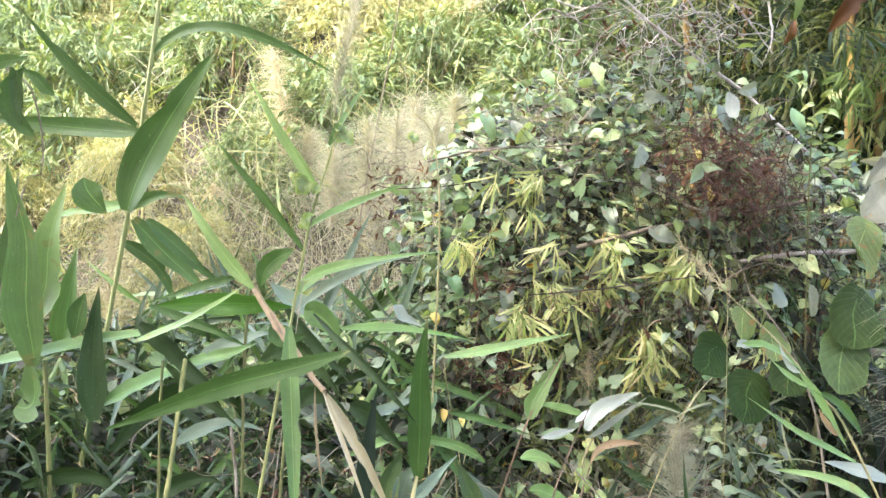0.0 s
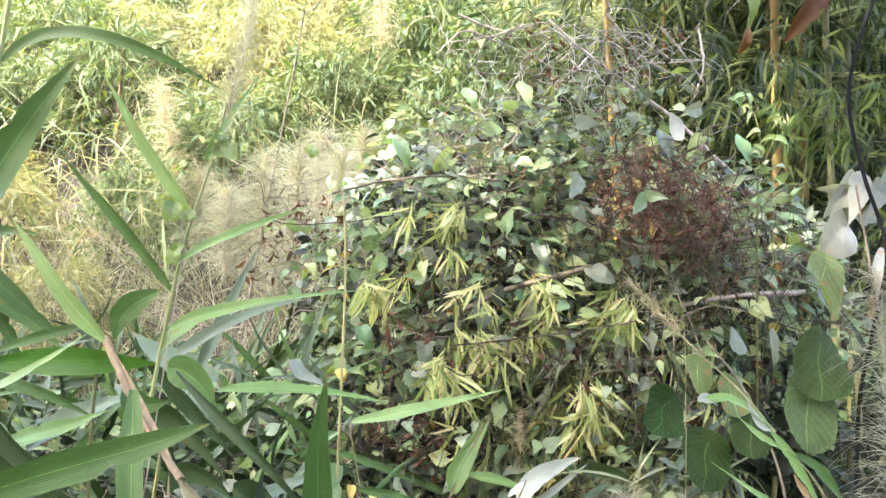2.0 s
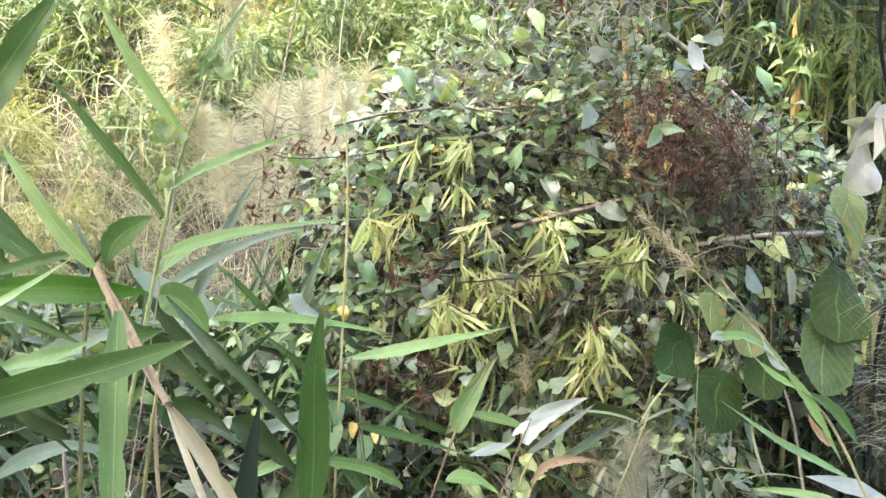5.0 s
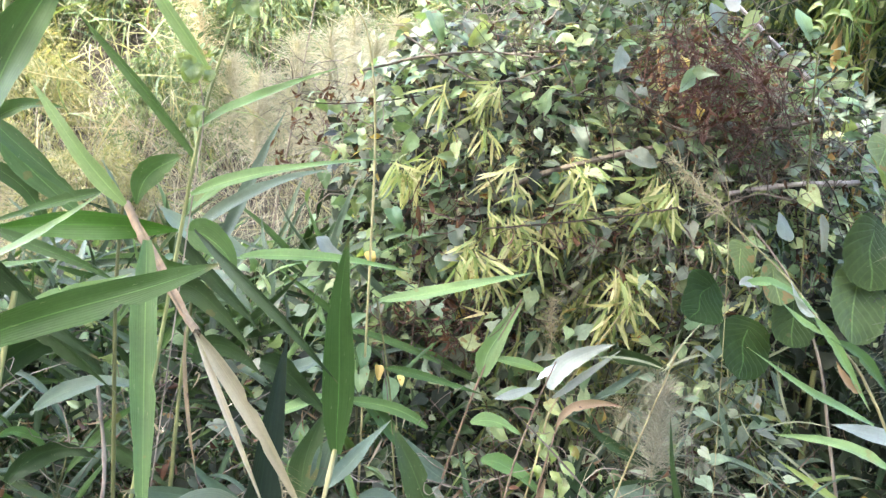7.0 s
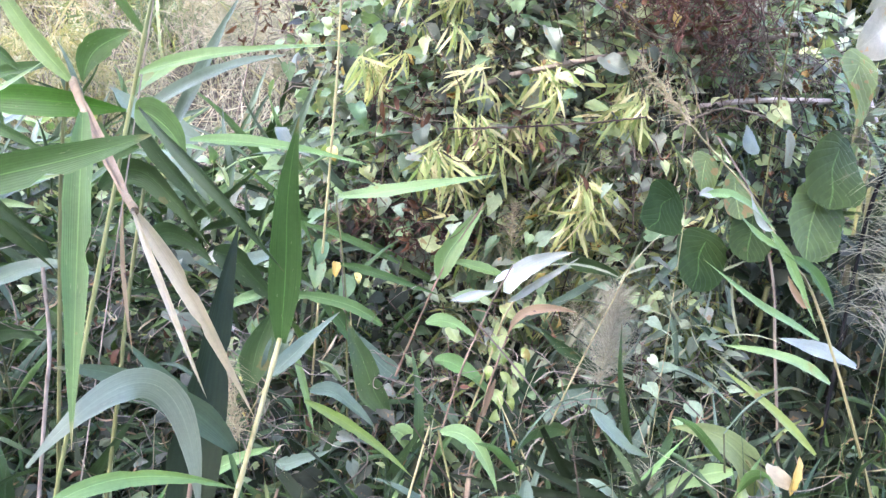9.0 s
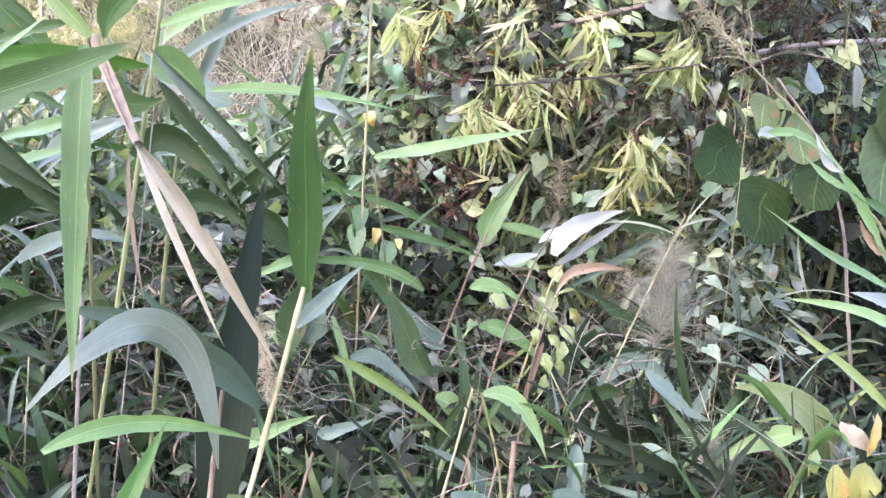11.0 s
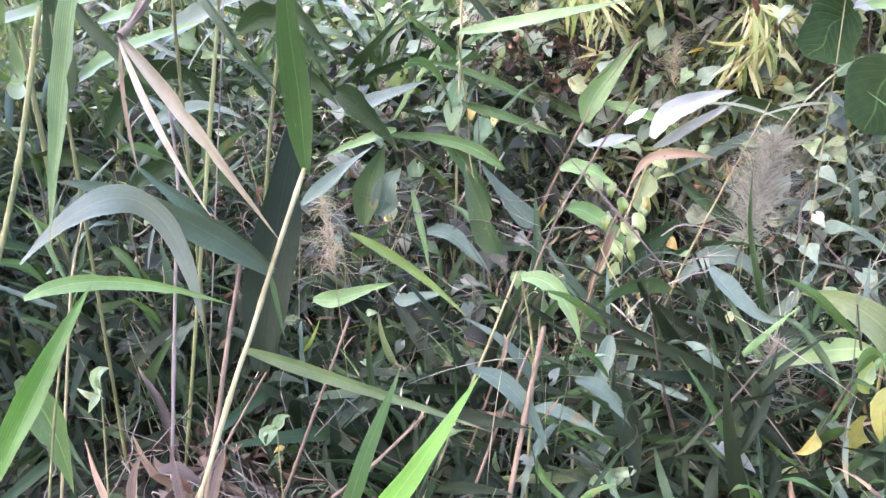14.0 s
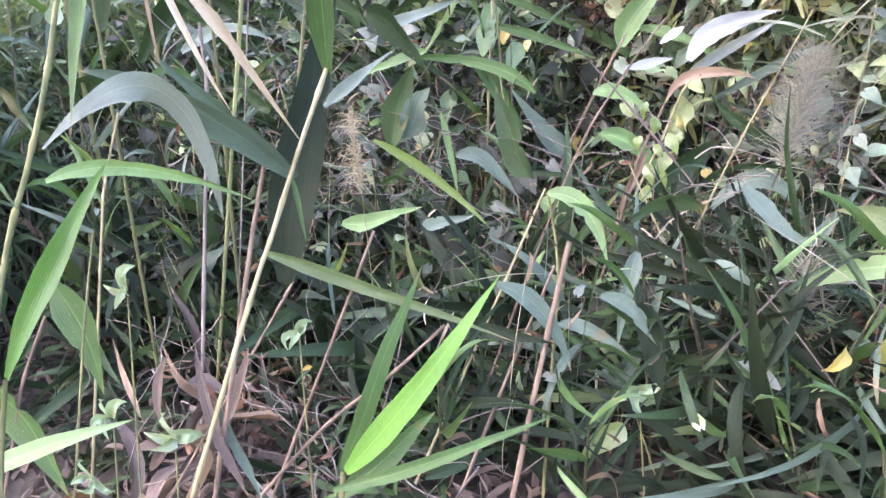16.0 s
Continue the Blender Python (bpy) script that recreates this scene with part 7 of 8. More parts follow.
stem(p, [(-0.596, 1.597, 1.545), (-0.577, 1.580, 1.434), (-0.606, 1.540, 1.199), (-0.776, 1.307, -0.143)], 0.0012, 0.0016, TWIG)
blade(p, (-0.590, 1.576, 1.539), (-0.601, 1.564, 1.528), (-0.619, 1.571, 1.519), 0.038, HEART_LIME, 15, form=egg, fold=0.2, n=8)
blade(p, (-0.590, 1.576, 1.539), (-0.586, 1.563, 1.520), (-0.589, 1.570, 1.501), 0.038, HEART_LIME, 15, form=egg, fold=0.2, n=8)
blade(p, (-0.590, 1.576, 1.539), (-0.571, 1.566, 1.529), (-0.560, 1.575, 1.519), 0.038, HEART_LIME, 15, form=egg, fold=0.2, n=8)
blade(p, (-0.610, 1.577, 1.552), (-0.615, 1.565, 1.545), (-0.628, 1.574, 1.540), 0.023, HEART_LIME, 15, form=egg, fold=0.2, n=8)
blade(p, (-0.610, 1.577, 1.552), (-0.606, 1.565, 1.540), (-0.610, 1.573, 1.529), 0.023, HEART_LIME, 15, form=egg, fold=0.2, n=8)
blade(p, (-0.610, 1.577, 1.552), (-0.597, 1.567, 1.545), (-0.592, 1.576, 1.540), 0.023, HEART_LIME, 15, form=egg, fold=0.2, n=8)
blade(p, (-0.557, 1.577, 1.527), (-0.563, 1.565, 1.520), (-0.576, 1.573, 1.515), 0.023, HEART_LIME, 15, form=egg, fold=0.2, n=8)
blade(p, (-0.557, 1.577, 1.527), (-0.554, 1.565, 1.515), (-0.557, 1.573, 1.504), 0.023, HEART_LIME, 15, form=egg, fold=0.2, n=8)
blade(p, (-0.557, 1.577, 1.527), (-0.545, 1.566, 1.521), (-0.539, 1.576, 1.515), 0.023, HEART_LIME, 15, form=egg, fold=0.2, n=8)
blade(p, (-0.586, 1.560, 1.441), (-0.593, 1.549, 1.433), (-0.607, 1.557, 1.426), 0.026, HEART_LIME, 15, form=egg, fold=0.2, n=8)
blade(p, (-0.586, 1.560, 1.441), (-0.582, 1.548, 1.427), (-0.586, 1.556, 1.413), 0.026, HEART_LIME, 15, form=egg, fold=0.2, n=8)
blade(p, (-0.586, 1.560, 1.441), (-0.572, 1.550, 1.433), (-0.565, 1.560, 1.426), 0.026, HEART_LIME, 15, form=egg, fold=0.2, n=8)
blade(p, (-0.484, 1.604, 1.660), (-0.495, 1.591, 1.649), (-0.512, 1.599, 1.641), 0.036, HEART_LIME, 15, form=egg, fold=0.2, n=8)
blade(p, (-0.484, 1.604, 1.660), (-0.481, 1.591, 1.641), (-0.483, 1.598, 1.624), 0.036, HEART_LIME, 15, form=egg, fold=0.2, n=8)
blade(p, (-0.484, 1.604, 1.660), (-0.467, 1.593, 1.649), (-0.456, 1.603, 1.641), 0.036, HEART_LIME, 15, form=egg, fold=0.2, n=8)
blade(p, (-0.501, 1.605, 1.674), (-0.507, 1.593, 1.666), (-0.519, 1.602, 1.661), 0.023, HEART_LIME, 15, form=egg, fold=0.2, n=8)
blade(p, (-0.501, 1.605, 1.674), (-0.498, 1.593, 1.661), (-0.501, 1.601, 1.651), 0.023, HEART_LIME, 15, form=egg, fold=0.2, n=8)
blade(p, (-0.501, 1.605, 1.674), (-0.489, 1.594, 1.667), (-0.483, 1.604, 1.662), 0.023, HEART_LIME, 15, form=egg, fold=0.2, n=8)
blade(p, (-0.306, 1.616, 1.655), (-0.312, 1.604, 1.648), (-0.322, 1.613, 1.643), 0.022, HEART_LIME, 15, form=egg, fold=0.2, n=8)
blade(p, (-0.306, 1.616, 1.655), (-0.303, 1.604, 1.643), (-0.305, 1.612, 1.633), 0.022, HEART_LIME, 15, form=egg, fold=0.2, n=8)
blade(p, (-0.306, 1.616, 1.655), (-0.295, 1.605, 1.648), (-0.289, 1.615, 1.643), 0.022, HEART_LIME, 15, form=egg, fold=0.2, n=8)

p = thing("creeper", "creeper with yellowing lime-green leaves climbing a dead stem in the hollow", "vine", (0.170, 1.820, 0.000))
stem(p, [(0.123, 1.800, 0.710), (0.166, 1.800, 0.606), (0.154, 1.800, 0.496), (0.170, 1.820, -0.030)], 0.001, 0.0018, TWIG, n=24)
blade(p, (0.123, 1.800, 0.701), (0.128, 1.780, 0.691), (0.126, 1.790, 0.665), 0.024, REED_LIME, -20, form=heart, fold=0.25, n=8)
blade(p, (0.152, 1.800, 0.669), (0.152, 1.780, 0.657), (0.149, 1.790, 0.630), 0.029, REED_LIME, 15, form=heart, fold=0.25, n=8)
blade(p, (0.173, 1.800, 0.633), (0.194, 1.780, 0.622), (0.201, 1.790, 0.594), 0.031, HEART_LIME, 8, form=heart, fold=0.25, n=8)
blade(p, (0.147, 1.800, 0.610), (0.166, 1.780, 0.601), (0.173, 1.790, 0.575), 0.024, HEART_LIME, -13, form=heart, fold=0.25, n=8)
blade(p, (0.185, 1.800, 0.593), (0.177, 1.780, 0.577), (0.170, 1.790, 0.543), 0.034, HEART_LIME, 4, form=heart, fold=0.25, n=8)
blade(p, (0.132, 1.800, 0.561), (0.148, 1.780, 0.548), (0.153, 1.790, 0.516), 0.033, HEART_LIME, -6, form=heart, fold=0.25, n=8)
blade(p, (0.167, 1.800, 0.550), (0.179, 1.780, 0.541), (0.182, 1.790, 0.513), 0.023, REED_LIME, -7, form=heart, fold=0.25, n=8)
blade(p, (0.116, 1.800, 0.625), (0.118, 1.780, 0.615), (0.115, 1.790, 0.588), 0.023, REED_LIME, -20, form=heart, fold=0.25, n=8)
blade(p, (0.191, 1.800, 0.673), (0.205, 1.780, 0.667), (0.209, 1.790, 0.645), 0.027, REED_LIME, -12, form=heart, fold=0.25, n=8)
blade(p, (0.147, 1.800, 0.509), (0.138, 1.780, 0.496), (0.129, 1.790, 0.465), 0.033, HEART_LIME, 18, form=heart, fold=0.25, n=8)

p = thing("yellowing_plant", "low plant with yellow leaves in the hollow", "shrub", (0.950, 1.700, -0.020))
stem(p, [(0.780, 1.643, 0.426), (0.808, 1.625, 0.363), (0.817, 1.585, 0.257), (0.840, 1.487, -0.009)], 0.0016, 0.0024, TWIG)
stem(p, [(0.784, 1.600, 0.557), (0.822, 1.600, 0.456), (0.817, 1.600, 0.330), (0.840, 1.520, -0.009)], 0.0014, 0.0024, TWIG)
blade(p, (0.676, 1.458, 0.522), (0.666, 1.426, 0.488), (0.670, 1.431, 0.432), 0.066, YELLOW_LIME, 8, form=heart, fold=0.18, n=10)
blade(p, (0.725, 1.458, 0.529), (0.706, 1.426, 0.493), (0.703, 1.431, 0.436), 0.062, YELLOW_LIME, -15, form=heart, fold=0.18, n=10)
blade(p, (0.781, 1.458, 0.512), (0.763, 1.426, 0.481), (0.762, 1.431, 0.428), 0.060, YELLOW_LIME, 12, form=heart, fold=0.18, n=10)
blade(p, (0.725, 1.458, 0.629), (0.685, 1.426, 0.632), (0.657, 1.431, 0.618), 0.030, HEART_YELLOW, 20, form=egg, fold=0.18, n=10)
blade(p, (0.675, 1.458, 0.607), (0.682, 1.426, 0.590), (0.703, 1.431, 0.556), 0.036, STRAW, 10, form=egg, fold=0.18, n=10)
blade(p, (0.646, 1.476, 0.438), (0.635, 1.445, 0.422), (0.635, 1.449, 0.381), 0.075, YELLOW_LIME, 25, form=heart, fold=0.18, n=10)
blade(p, (0.571, 1.431, 0.427), (0.574, 1.399, 0.417), (0.586, 1.404, 0.383), 0.030, HEART_YELLOW, 10, form=egg, fold=0.18, n=10)
blade(p, (0.681, 1.494, 0.426), (0.685, 1.463, 0.416), (0.702, 1.467, 0.382), 0.050, ROUND_LIT, -15, form=heart, fold=0.18, n=10)
blade(p, (0.657, 1.431, 0.399), (0.646, 1.399, 0.381), (0.647, 1.404, 0.338), 0.060, ROUND_LIT, 5, form=heart, fold=0.18, n=10)
blade(p, (0.643, 1.494, 0.539), (0.623, 1.463, 0.535), (0.617, 1.467, 0.511), 0.034, REED_LIME, 10, form=egg, fold=0.18, n=10)

p = thing("yellowing_plant", "vine sprig with small orange-yellow leaves", "vine", (-0.250, 2.100, -0.047))
stem(p, [(-0.292, 2.065, 0.818), (-0.276, 2.032, 0.723), (-0.258, 1.988, 0.602), (-0.157, 1.739, -0.092)], 0.0016, 0.0021, TWIG)
blade(p, (-0.303, 2.067, 0.773), (-0.296, 2.042, 0.761), (-0.292, 2.036, 0.744), 0.026, HEART_YELLOW, 15, form=egg, fold=0.2, n=8)
blade(p, (-0.245, 2.069, 0.748), (-0.239, 2.046, 0.740), (-0.236, 2.041, 0.727), 0.020, HEART_YELLOW, 15, form=egg, fold=0.2, n=8)
blade(p, (-0.351, 2.059, 0.779), (-0.342, 2.028, 0.750), (-0.334, 2.017, 0.716), 0.052, HEART, 15, form=egg, fold=0.2, n=8)
blade(p, (-0.269, 2.060, 0.737), (-0.261, 2.030, 0.710), (-0.253, 2.019, 0.678), 0.049, HEART, 15, form=egg, fold=0.2, n=8)
blade(p, (-0.341, 2.079, 0.823), (-0.332, 2.049, 0.797), (-0.325, 2.038, 0.767), 0.046, HEART, 15, form=egg, fold=0.2, n=8)
blade(p, (0.015, 2.069, 0.609), (0.019, 2.041, 0.591), (0.025, 2.033, 0.566), 0.038, HEART_LIME, 15, form=egg, fold=0.2, n=8)
blade(p, (0.151, 2.098, 0.610), (0.155, 2.065, 0.578), (0.164, 2.052, 0.541), 0.058, HEART_LIME, 15, form=egg, fold=0.2, n=8)
blade(p, (0.160, 2.121, 0.665), (0.164, 2.093, 0.646), (0.169, 2.084, 0.622), 0.038, HEART_LIME, 15, form=egg, fold=0.2, n=8)
blade(p, (0.141, 2.077, 0.562), (0.144, 2.049, 0.544), (0.150, 2.041, 0.520), 0.038, HEART_LIME, 15, form=egg, fold=0.2, n=8)

p = thing("seedling", "small broad-leaved seedling with pale green leaves", "seedling", (-0.489, 0.931, -0.028), group="seedlings")
stem(p, [(-0.489, 0.911, 0.612), (-0.476, 0.888, 0.563), (-0.323, 0.602, -0.053)], 0.0013, 0.0016, STEM)
blade(p, (-0.489, 0.911, 0.612), (-0.491, 0.890, 0.622), (-0.515, 0.882, 0.608), 0.021, SEED_LEAF, -11.9, form=egg, n=8, fold=0.4)
blade(p, (-0.489, 0.911, 0.612), (-0.459, 0.912, 0.629), (-0.450, 0.925, 0.621), 0.022, SEED_LEAF, 3.5, form=egg, n=8, fold=0.4)
blade(p, (-0.489, 0.911, 0.612), (-0.480, 0.890, 0.612), (-0.493, 0.881, 0.587), 0.017, SEED_LEAF, 21, form=egg, n=8, fold=0.4)
blade(p, (-0.489, 0.911, 0.612), (-0.474, 0.909, 0.638), (-0.481, 0.920, 0.641), 0.015, SEED_LEAF, 17, form=egg, n=8, fold=0.4)

p = thing("seedling", "small broad-leaved seedling with pale green leaves", "seedling", (-0.380, 0.861, -0.004), group="seedlings")
stem(p, [(-0.380, 0.841, 0.396), (-0.366, 0.811, 0.333), (-0.280, 0.638, -0.033)], 0.0013, 0.0016, STEM)
blade(p, (-0.380, 0.841, 0.396), (-0.389, 0.817, 0.408), (-0.417, 0.805, 0.391), 0.027, SEED_LEAF, -11.9, form=egg, n=8, fold=0.4)
blade(p, (-0.380, 0.841, 0.396), (-0.347, 0.845, 0.417), (-0.333, 0.861, 0.408), 0.029, SEED_LEAF, 3.5, form=egg, n=8, fold=0.4)
blade(p, (-0.380, 0.841, 0.396), (-0.376, 0.817, 0.395), (-0.390, 0.804, 0.365), 0.022, SEED_LEAF, 21, form=egg, n=8, fold=0.4)
blade(p, (-0.380, 0.841, 0.396), (-0.367, 0.842, 0.429), (-0.373, 0.854, 0.434), 0.020, SEED_LEAF, 17, form=egg, n=8, fold=0.4)

p = thing("seedling", "small broad-leaved seedling with pale green leaves", "seedling", (-0.475, 0.827, -0.022), group="seedlings")
stem(p, [(-0.475, 0.807, 0.427), (-0.463, 0.785, 0.378), (-0.356, 0.585, -0.050)], 0.0013, 0.0016, STEM)
blade(p, (-0.475, 0.807, 0.427), (-0.477, 0.788, 0.440), (-0.501, 0.779, 0.424), 0.021, SEED_LEAF, -11.9, form=egg, n=8, fold=0.4)
blade(p, (-0.475, 0.807, 0.427), (-0.445, 0.810, 0.446), (-0.436, 0.822, 0.437), 0.022, SEED_LEAF, 3.5, form=egg, n=8, fold=0.4)
blade(p, (-0.475, 0.807, 0.427), (-0.467, 0.788, 0.430), (-0.480, 0.778, 0.404), 0.017, SEED_LEAF, 21, form=egg, n=8, fold=0.4)
blade(p, (-0.475, 0.807, 0.427), (-0.460, 0.807, 0.456), (-0.467, 0.817, 0.457), 0.015, SEED_LEAF, 17, form=egg, n=8, fold=0.4)

p = thing("seedling", "small broad-leaved seedling with pale green leaves", "seedling", (-0.450, 0.748, -0.019), group="seedlings")
stem(p, [(-0.450, 0.728, 0.378), (-0.439, 0.708, 0.336), (-0.340, 0.530, -0.049)], 0.0012, 0.0015, STEM)
blade(p, (-0.450, 0.728, 0.378), (-0.450, 0.711, 0.393), (-0.471, 0.702, 0.378), 0.018, SEED_LEAF, -11.9, form=egg, n=8, fold=0.4)
blade(p, (-0.450, 0.728, 0.378), (-0.422, 0.729, 0.399), (-0.415, 0.740, 0.389), 0.019, SEED_LEAF, 3.5, form=egg, n=8, fold=0.4)
blade(p, (-0.450, 0.728, 0.378), (-0.440, 0.710, 0.384), (-0.453, 0.702, 0.360), 0.015, SEED_LEAF, 21, form=egg, n=8, fold=0.4)
blade(p, (-0.450, 0.728, 0.378), (-0.435, 0.727, 0.407), (-0.442, 0.736, 0.406), 0.013, SEED_LEAF, 17, form=egg, n=8, fold=0.4)

p = thing("seedling", "small broad-leaved seedling with pale green leaves", "seedling", (0.243, 1.394, 0.051), group="seedlings")
stem(p, [(0.243, 1.374, 0.287), (0.260, 1.342, 0.219), (0.308, 1.246, 0.016)], 0.0014, 0.0018, STEM)
blade(p, (0.243, 1.374, 0.287), (0.223, 1.344, 0.299), (0.199, 1.333, 0.281), 0.029, SEED_LEAF, -11.9, form=egg, n=8, fold=0.4)
blade(p, (0.243, 1.374, 0.287), (0.268, 1.374, 0.308), (0.289, 1.393, 0.299), 0.031, SEED_LEAF, 3.5, form=egg, n=8, fold=0.4)
blade(p, (0.243, 1.374, 0.287), (0.238, 1.344, 0.285), (0.228, 1.332, 0.252), 0.024, SEED_LEAF, 21, form=egg, n=8, fold=0.4)
blade(p, (0.243, 1.374, 0.287), (0.246, 1.371, 0.321), (0.246, 1.386, 0.326), 0.021, SEED_LEAF, 17, form=egg, n=8, fold=0.4)

p = thing("seedling", "small broad-leaved seedling with pale green leaves", "seedling", (-0.284, 1.090, -0.010), group="seedlings")
stem(p, [(-0.284, 1.070, 0.475), (-0.273, 1.050, 0.433), (-0.149, 0.838, -0.034)], 0.0013, 0.0017, STEM)
blade(p, (-0.284, 1.070, 0.475), (-0.288, 1.049, 0.487), (-0.307, 1.043, 0.473), 0.018, SEED_LEAF, -11.9, form=egg, n=8, fold=0.4)
blade(p, (-0.284, 1.070, 0.475), (-0.260, 1.068, 0.493), (-0.251, 1.080, 0.484), 0.019, SEED_LEAF, 3.5, form=egg, n=8, fold=0.4)
blade(p, (-0.284, 1.070, 0.475), (-0.279, 1.049, 0.478), (-0.289, 1.042, 0.455), 0.015, SEED_LEAF, 21, form=egg, n=8, fold=0.4)
blade(p, (-0.284, 1.070, 0.475), (-0.273, 1.065, 0.501), (-0.278, 1.076, 0.501), 0.013, SEED_LEAF, 17, form=egg, n=8, fold=0.4)

p = thing("seedling", "drooping lime-green toothed leaf on a thin stem", "seedling", (0.229, 1.356, 0.044), group="seedlings")
stem(p, [(0.224, 1.328, 0.228), (0.225, 1.364, 0.288), (0.239, 1.355, 0.259), (0.363, 1.276, 0.015)], 0.0011, 0.0014, STEM)
blade(p, (0.224, 1.326, 0.225), (0.228, 1.305, 0.186), (0.249, 1.286, 0.137), 0.055, HEART_LIME, 5, form=egg, n=10)

p = thing("dead_leaf", "long curled rusty-brown dead blade over the litter", "leaf", (-0.375, 0.928, -0.006), group="dead leaves by the path")
blade(p, (-0.443, 0.978, 0.467), (-0.362, 0.917, 0.378), (-0.258, 0.850, 0.300), 0.026, LITTER, 20, form=slim, name="blade", fold=0.7, curl=0.8)

p = thing("dead_leaf", "long curled rusty-brown dead blade over the litter", "leaf", (-0.348, 0.967, -0.004), group="dead leaves by the path")
blade(p, (-0.359, 1.018, 0.458), (-0.336, 0.956, 0.418), (-0.308, 0.882, 0.399), 0.02, RUST, 20, form=slim, name="blade", fold=0.7, curl=0.8)

p = thing("dead_leaf", "stiff bluish reed blade rising from the litter", "leaf", (-0.338, 0.926, -0.000), group="dead leaves by the path")
blade(p, (-0.398, 0.955, 0.388), (-0.326, 0.915, 0.342), (-0.236, 0.856, 0.290), 0.021, REED_BLUE, 20, form=slim, name="blade", fold=0.7, curl=0.8)

p = thing("dead_leaf", "long curled rusty-brown dead blade over the litter", "leaf", (-0.519, 0.886, -0.033), group="dead leaves by the path")
blade(p, (-0.573, 0.918, 0.486), (-0.504, 0.876, 0.438), (-0.434, 0.828, 0.424), 0.015, RUST, 20, form=slim, name="blade", fold=0.7, curl=0.8)

p = thing("dead_leaf", "long curled rusty-brown dead blade over the litter", "leaf", (-0.470, 0.906, -0.022), group="dead leaves by the path")
blade(p, (-0.481, 0.952, 0.458), (-0.455, 0.895, 0.427), (-0.398, 0.836, 0.406), 0.021, RUST, 20, form=slim, name="blade", fold=0.7, curl=0.8)

tagged(stem(None, [(1.112, 2.047, 2.169), (1.029, 2.034, 1.944), (1.001, 2.024, 1.789), (1.036, 2.013, 1.605), (1.092, 2.001, 1.407), (1.056, 1.989, 1.210), (1.020, 1.979, 1.040), (1.010, 1.969, 0.871), (1.003, 1.954, 0.617), (0.997, 1.935, 0.307)], 0.0052, 0.0052, CABLE, "hanging_cable", "", n=80, sides=8), "black wavy cable hanging beside the thicket", "cable")

p = thing("reed_grass", "grey-green reed with broken drooping blades in the hollow", "reed", (0.300, 1.550, 0.071), group="reeds beside the path")
stem(p, [(0.014, 1.512, 0.601), (0.057, 1.451, 0.455), (0.077, 1.351, 0.256), (0.105, 1.217, -0.010)], 0.0023, 0.0034, STEM, nodes=4, n=40)
blade(p, (0.020, 1.493, 0.605), (0.090, 1.510, 0.577), (0.147, 1.481, 0.476), 0.042, REED_PALE, 41)
blade(p, (0.202, 1.481, 0.519), (0.195, 1.446, 0.462), (0.196, 1.388, 0.356), 0.037, REED_BLUE, 5)
blade(p, (0.157, 1.401, 0.457), (0.222, 1.413, 0.424), (0.288, 1.400, 0.345), 0.032, REED_BLUE, 42.5)
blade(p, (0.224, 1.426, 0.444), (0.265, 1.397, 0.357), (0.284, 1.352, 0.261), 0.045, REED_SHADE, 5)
blade(p, (-0.027, 1.348, 0.473), (0.059, 1.360, 0.422), (0.125, 1.336, 0.321), 0.039, REED_BLUE, 41)
blade(p, (0.089, 1.363, 0.401), (0.147, 1.383, 0.389), (0.219, 1.393, 0.345), 0.030, REED_BLUE, 44)
blade(p, (0.399, 1.448, 0.336), (0.459, 1.461, 0.309), (0.508, 1.446, 0.241), 0.028, REED_WHITE, 41)
blade(p, (0.292, 1.592, 0.575), (0.220, 1.565, 0.589), (0.168, 1.516, 0.543), 0.044, REED_DARK, 20)
blade(p, (0.352, 1.688, 0.587), (0.413, 1.682, 0.524), (0.503, 1.696, 0.474), 0.045, REED_BLUE, 44)

plume((0.402, 1.890, 0.560), (0.436, 1.950, 0.775), 0.170, 900, FEATHER, "feathery pale grass head in the hollow", 1, 0.15, 0.120)

plume((1.085, 1.900, 0.700), (1.045, 1.960, 1.360), 0.20, 620, FEATHER, "bristly straw-coloured grass plume beside the cable", 2, 0.60, 0.210)

plume((-0.853, 2.808, 1.781), (-0.739, 2.890, 2.335), 0.070, 420, FEATHER, "silvery feathery grass plume", 3, 0.20, 0.250)

plume((-1.525, 4.215, 1.581), (-1.627, 4.254, 2.234), 0.208, 700, STRAW, "tan dry grass plume on the slope", 4, 0.60, 0.350)

plume((-2.127, 4.389, 1.152), (-2.096, 4.406, 1.431), 0.311, 400, STRAW, "tan dry grass plume on the slope", 5, 0.70, 0.350)

plume((0.172, 2.264, 0.779), (0.172, 2.273, 0.925), 0.065, 160, STRAW, "fine brown grass head", 7, 0.20, 0.080)

plume((-0.385, 1.457, 0.567), (-0.434, 1.520, 0.717), 0.072, 260, STRAW, "fine straw grass tuft in shade", 8, 0.80, 0.120)

plume((0.401, 1.848, 0.074), (0.376, 1.955, 0.275), 0.148, 420, GRASS, "wispy green grass tuft in the hollow", 9, 0.30, 0.150)

plume((-0.505, 5.075, 2.546), (-0.504, 5.094, 2.864), 0.212, 300, STRAW, "brownish dry grass plume at the top of the slope", 10, 0.90, 0.400)

plume((-2.106, 3.115, 0.731), (-2.081, 3.184, 1.279), 0.193, 600, STRAW, "pale dry grass plume behind the reeds", 11, 0.60, 0.300)

plume((0.489, 1.566, 0.361), (0.491, 1.631, 0.477), 0.099, 300, FEATHER, "wispy grey-green grass tuft in the hollow", 70, 0.35, 0.110)

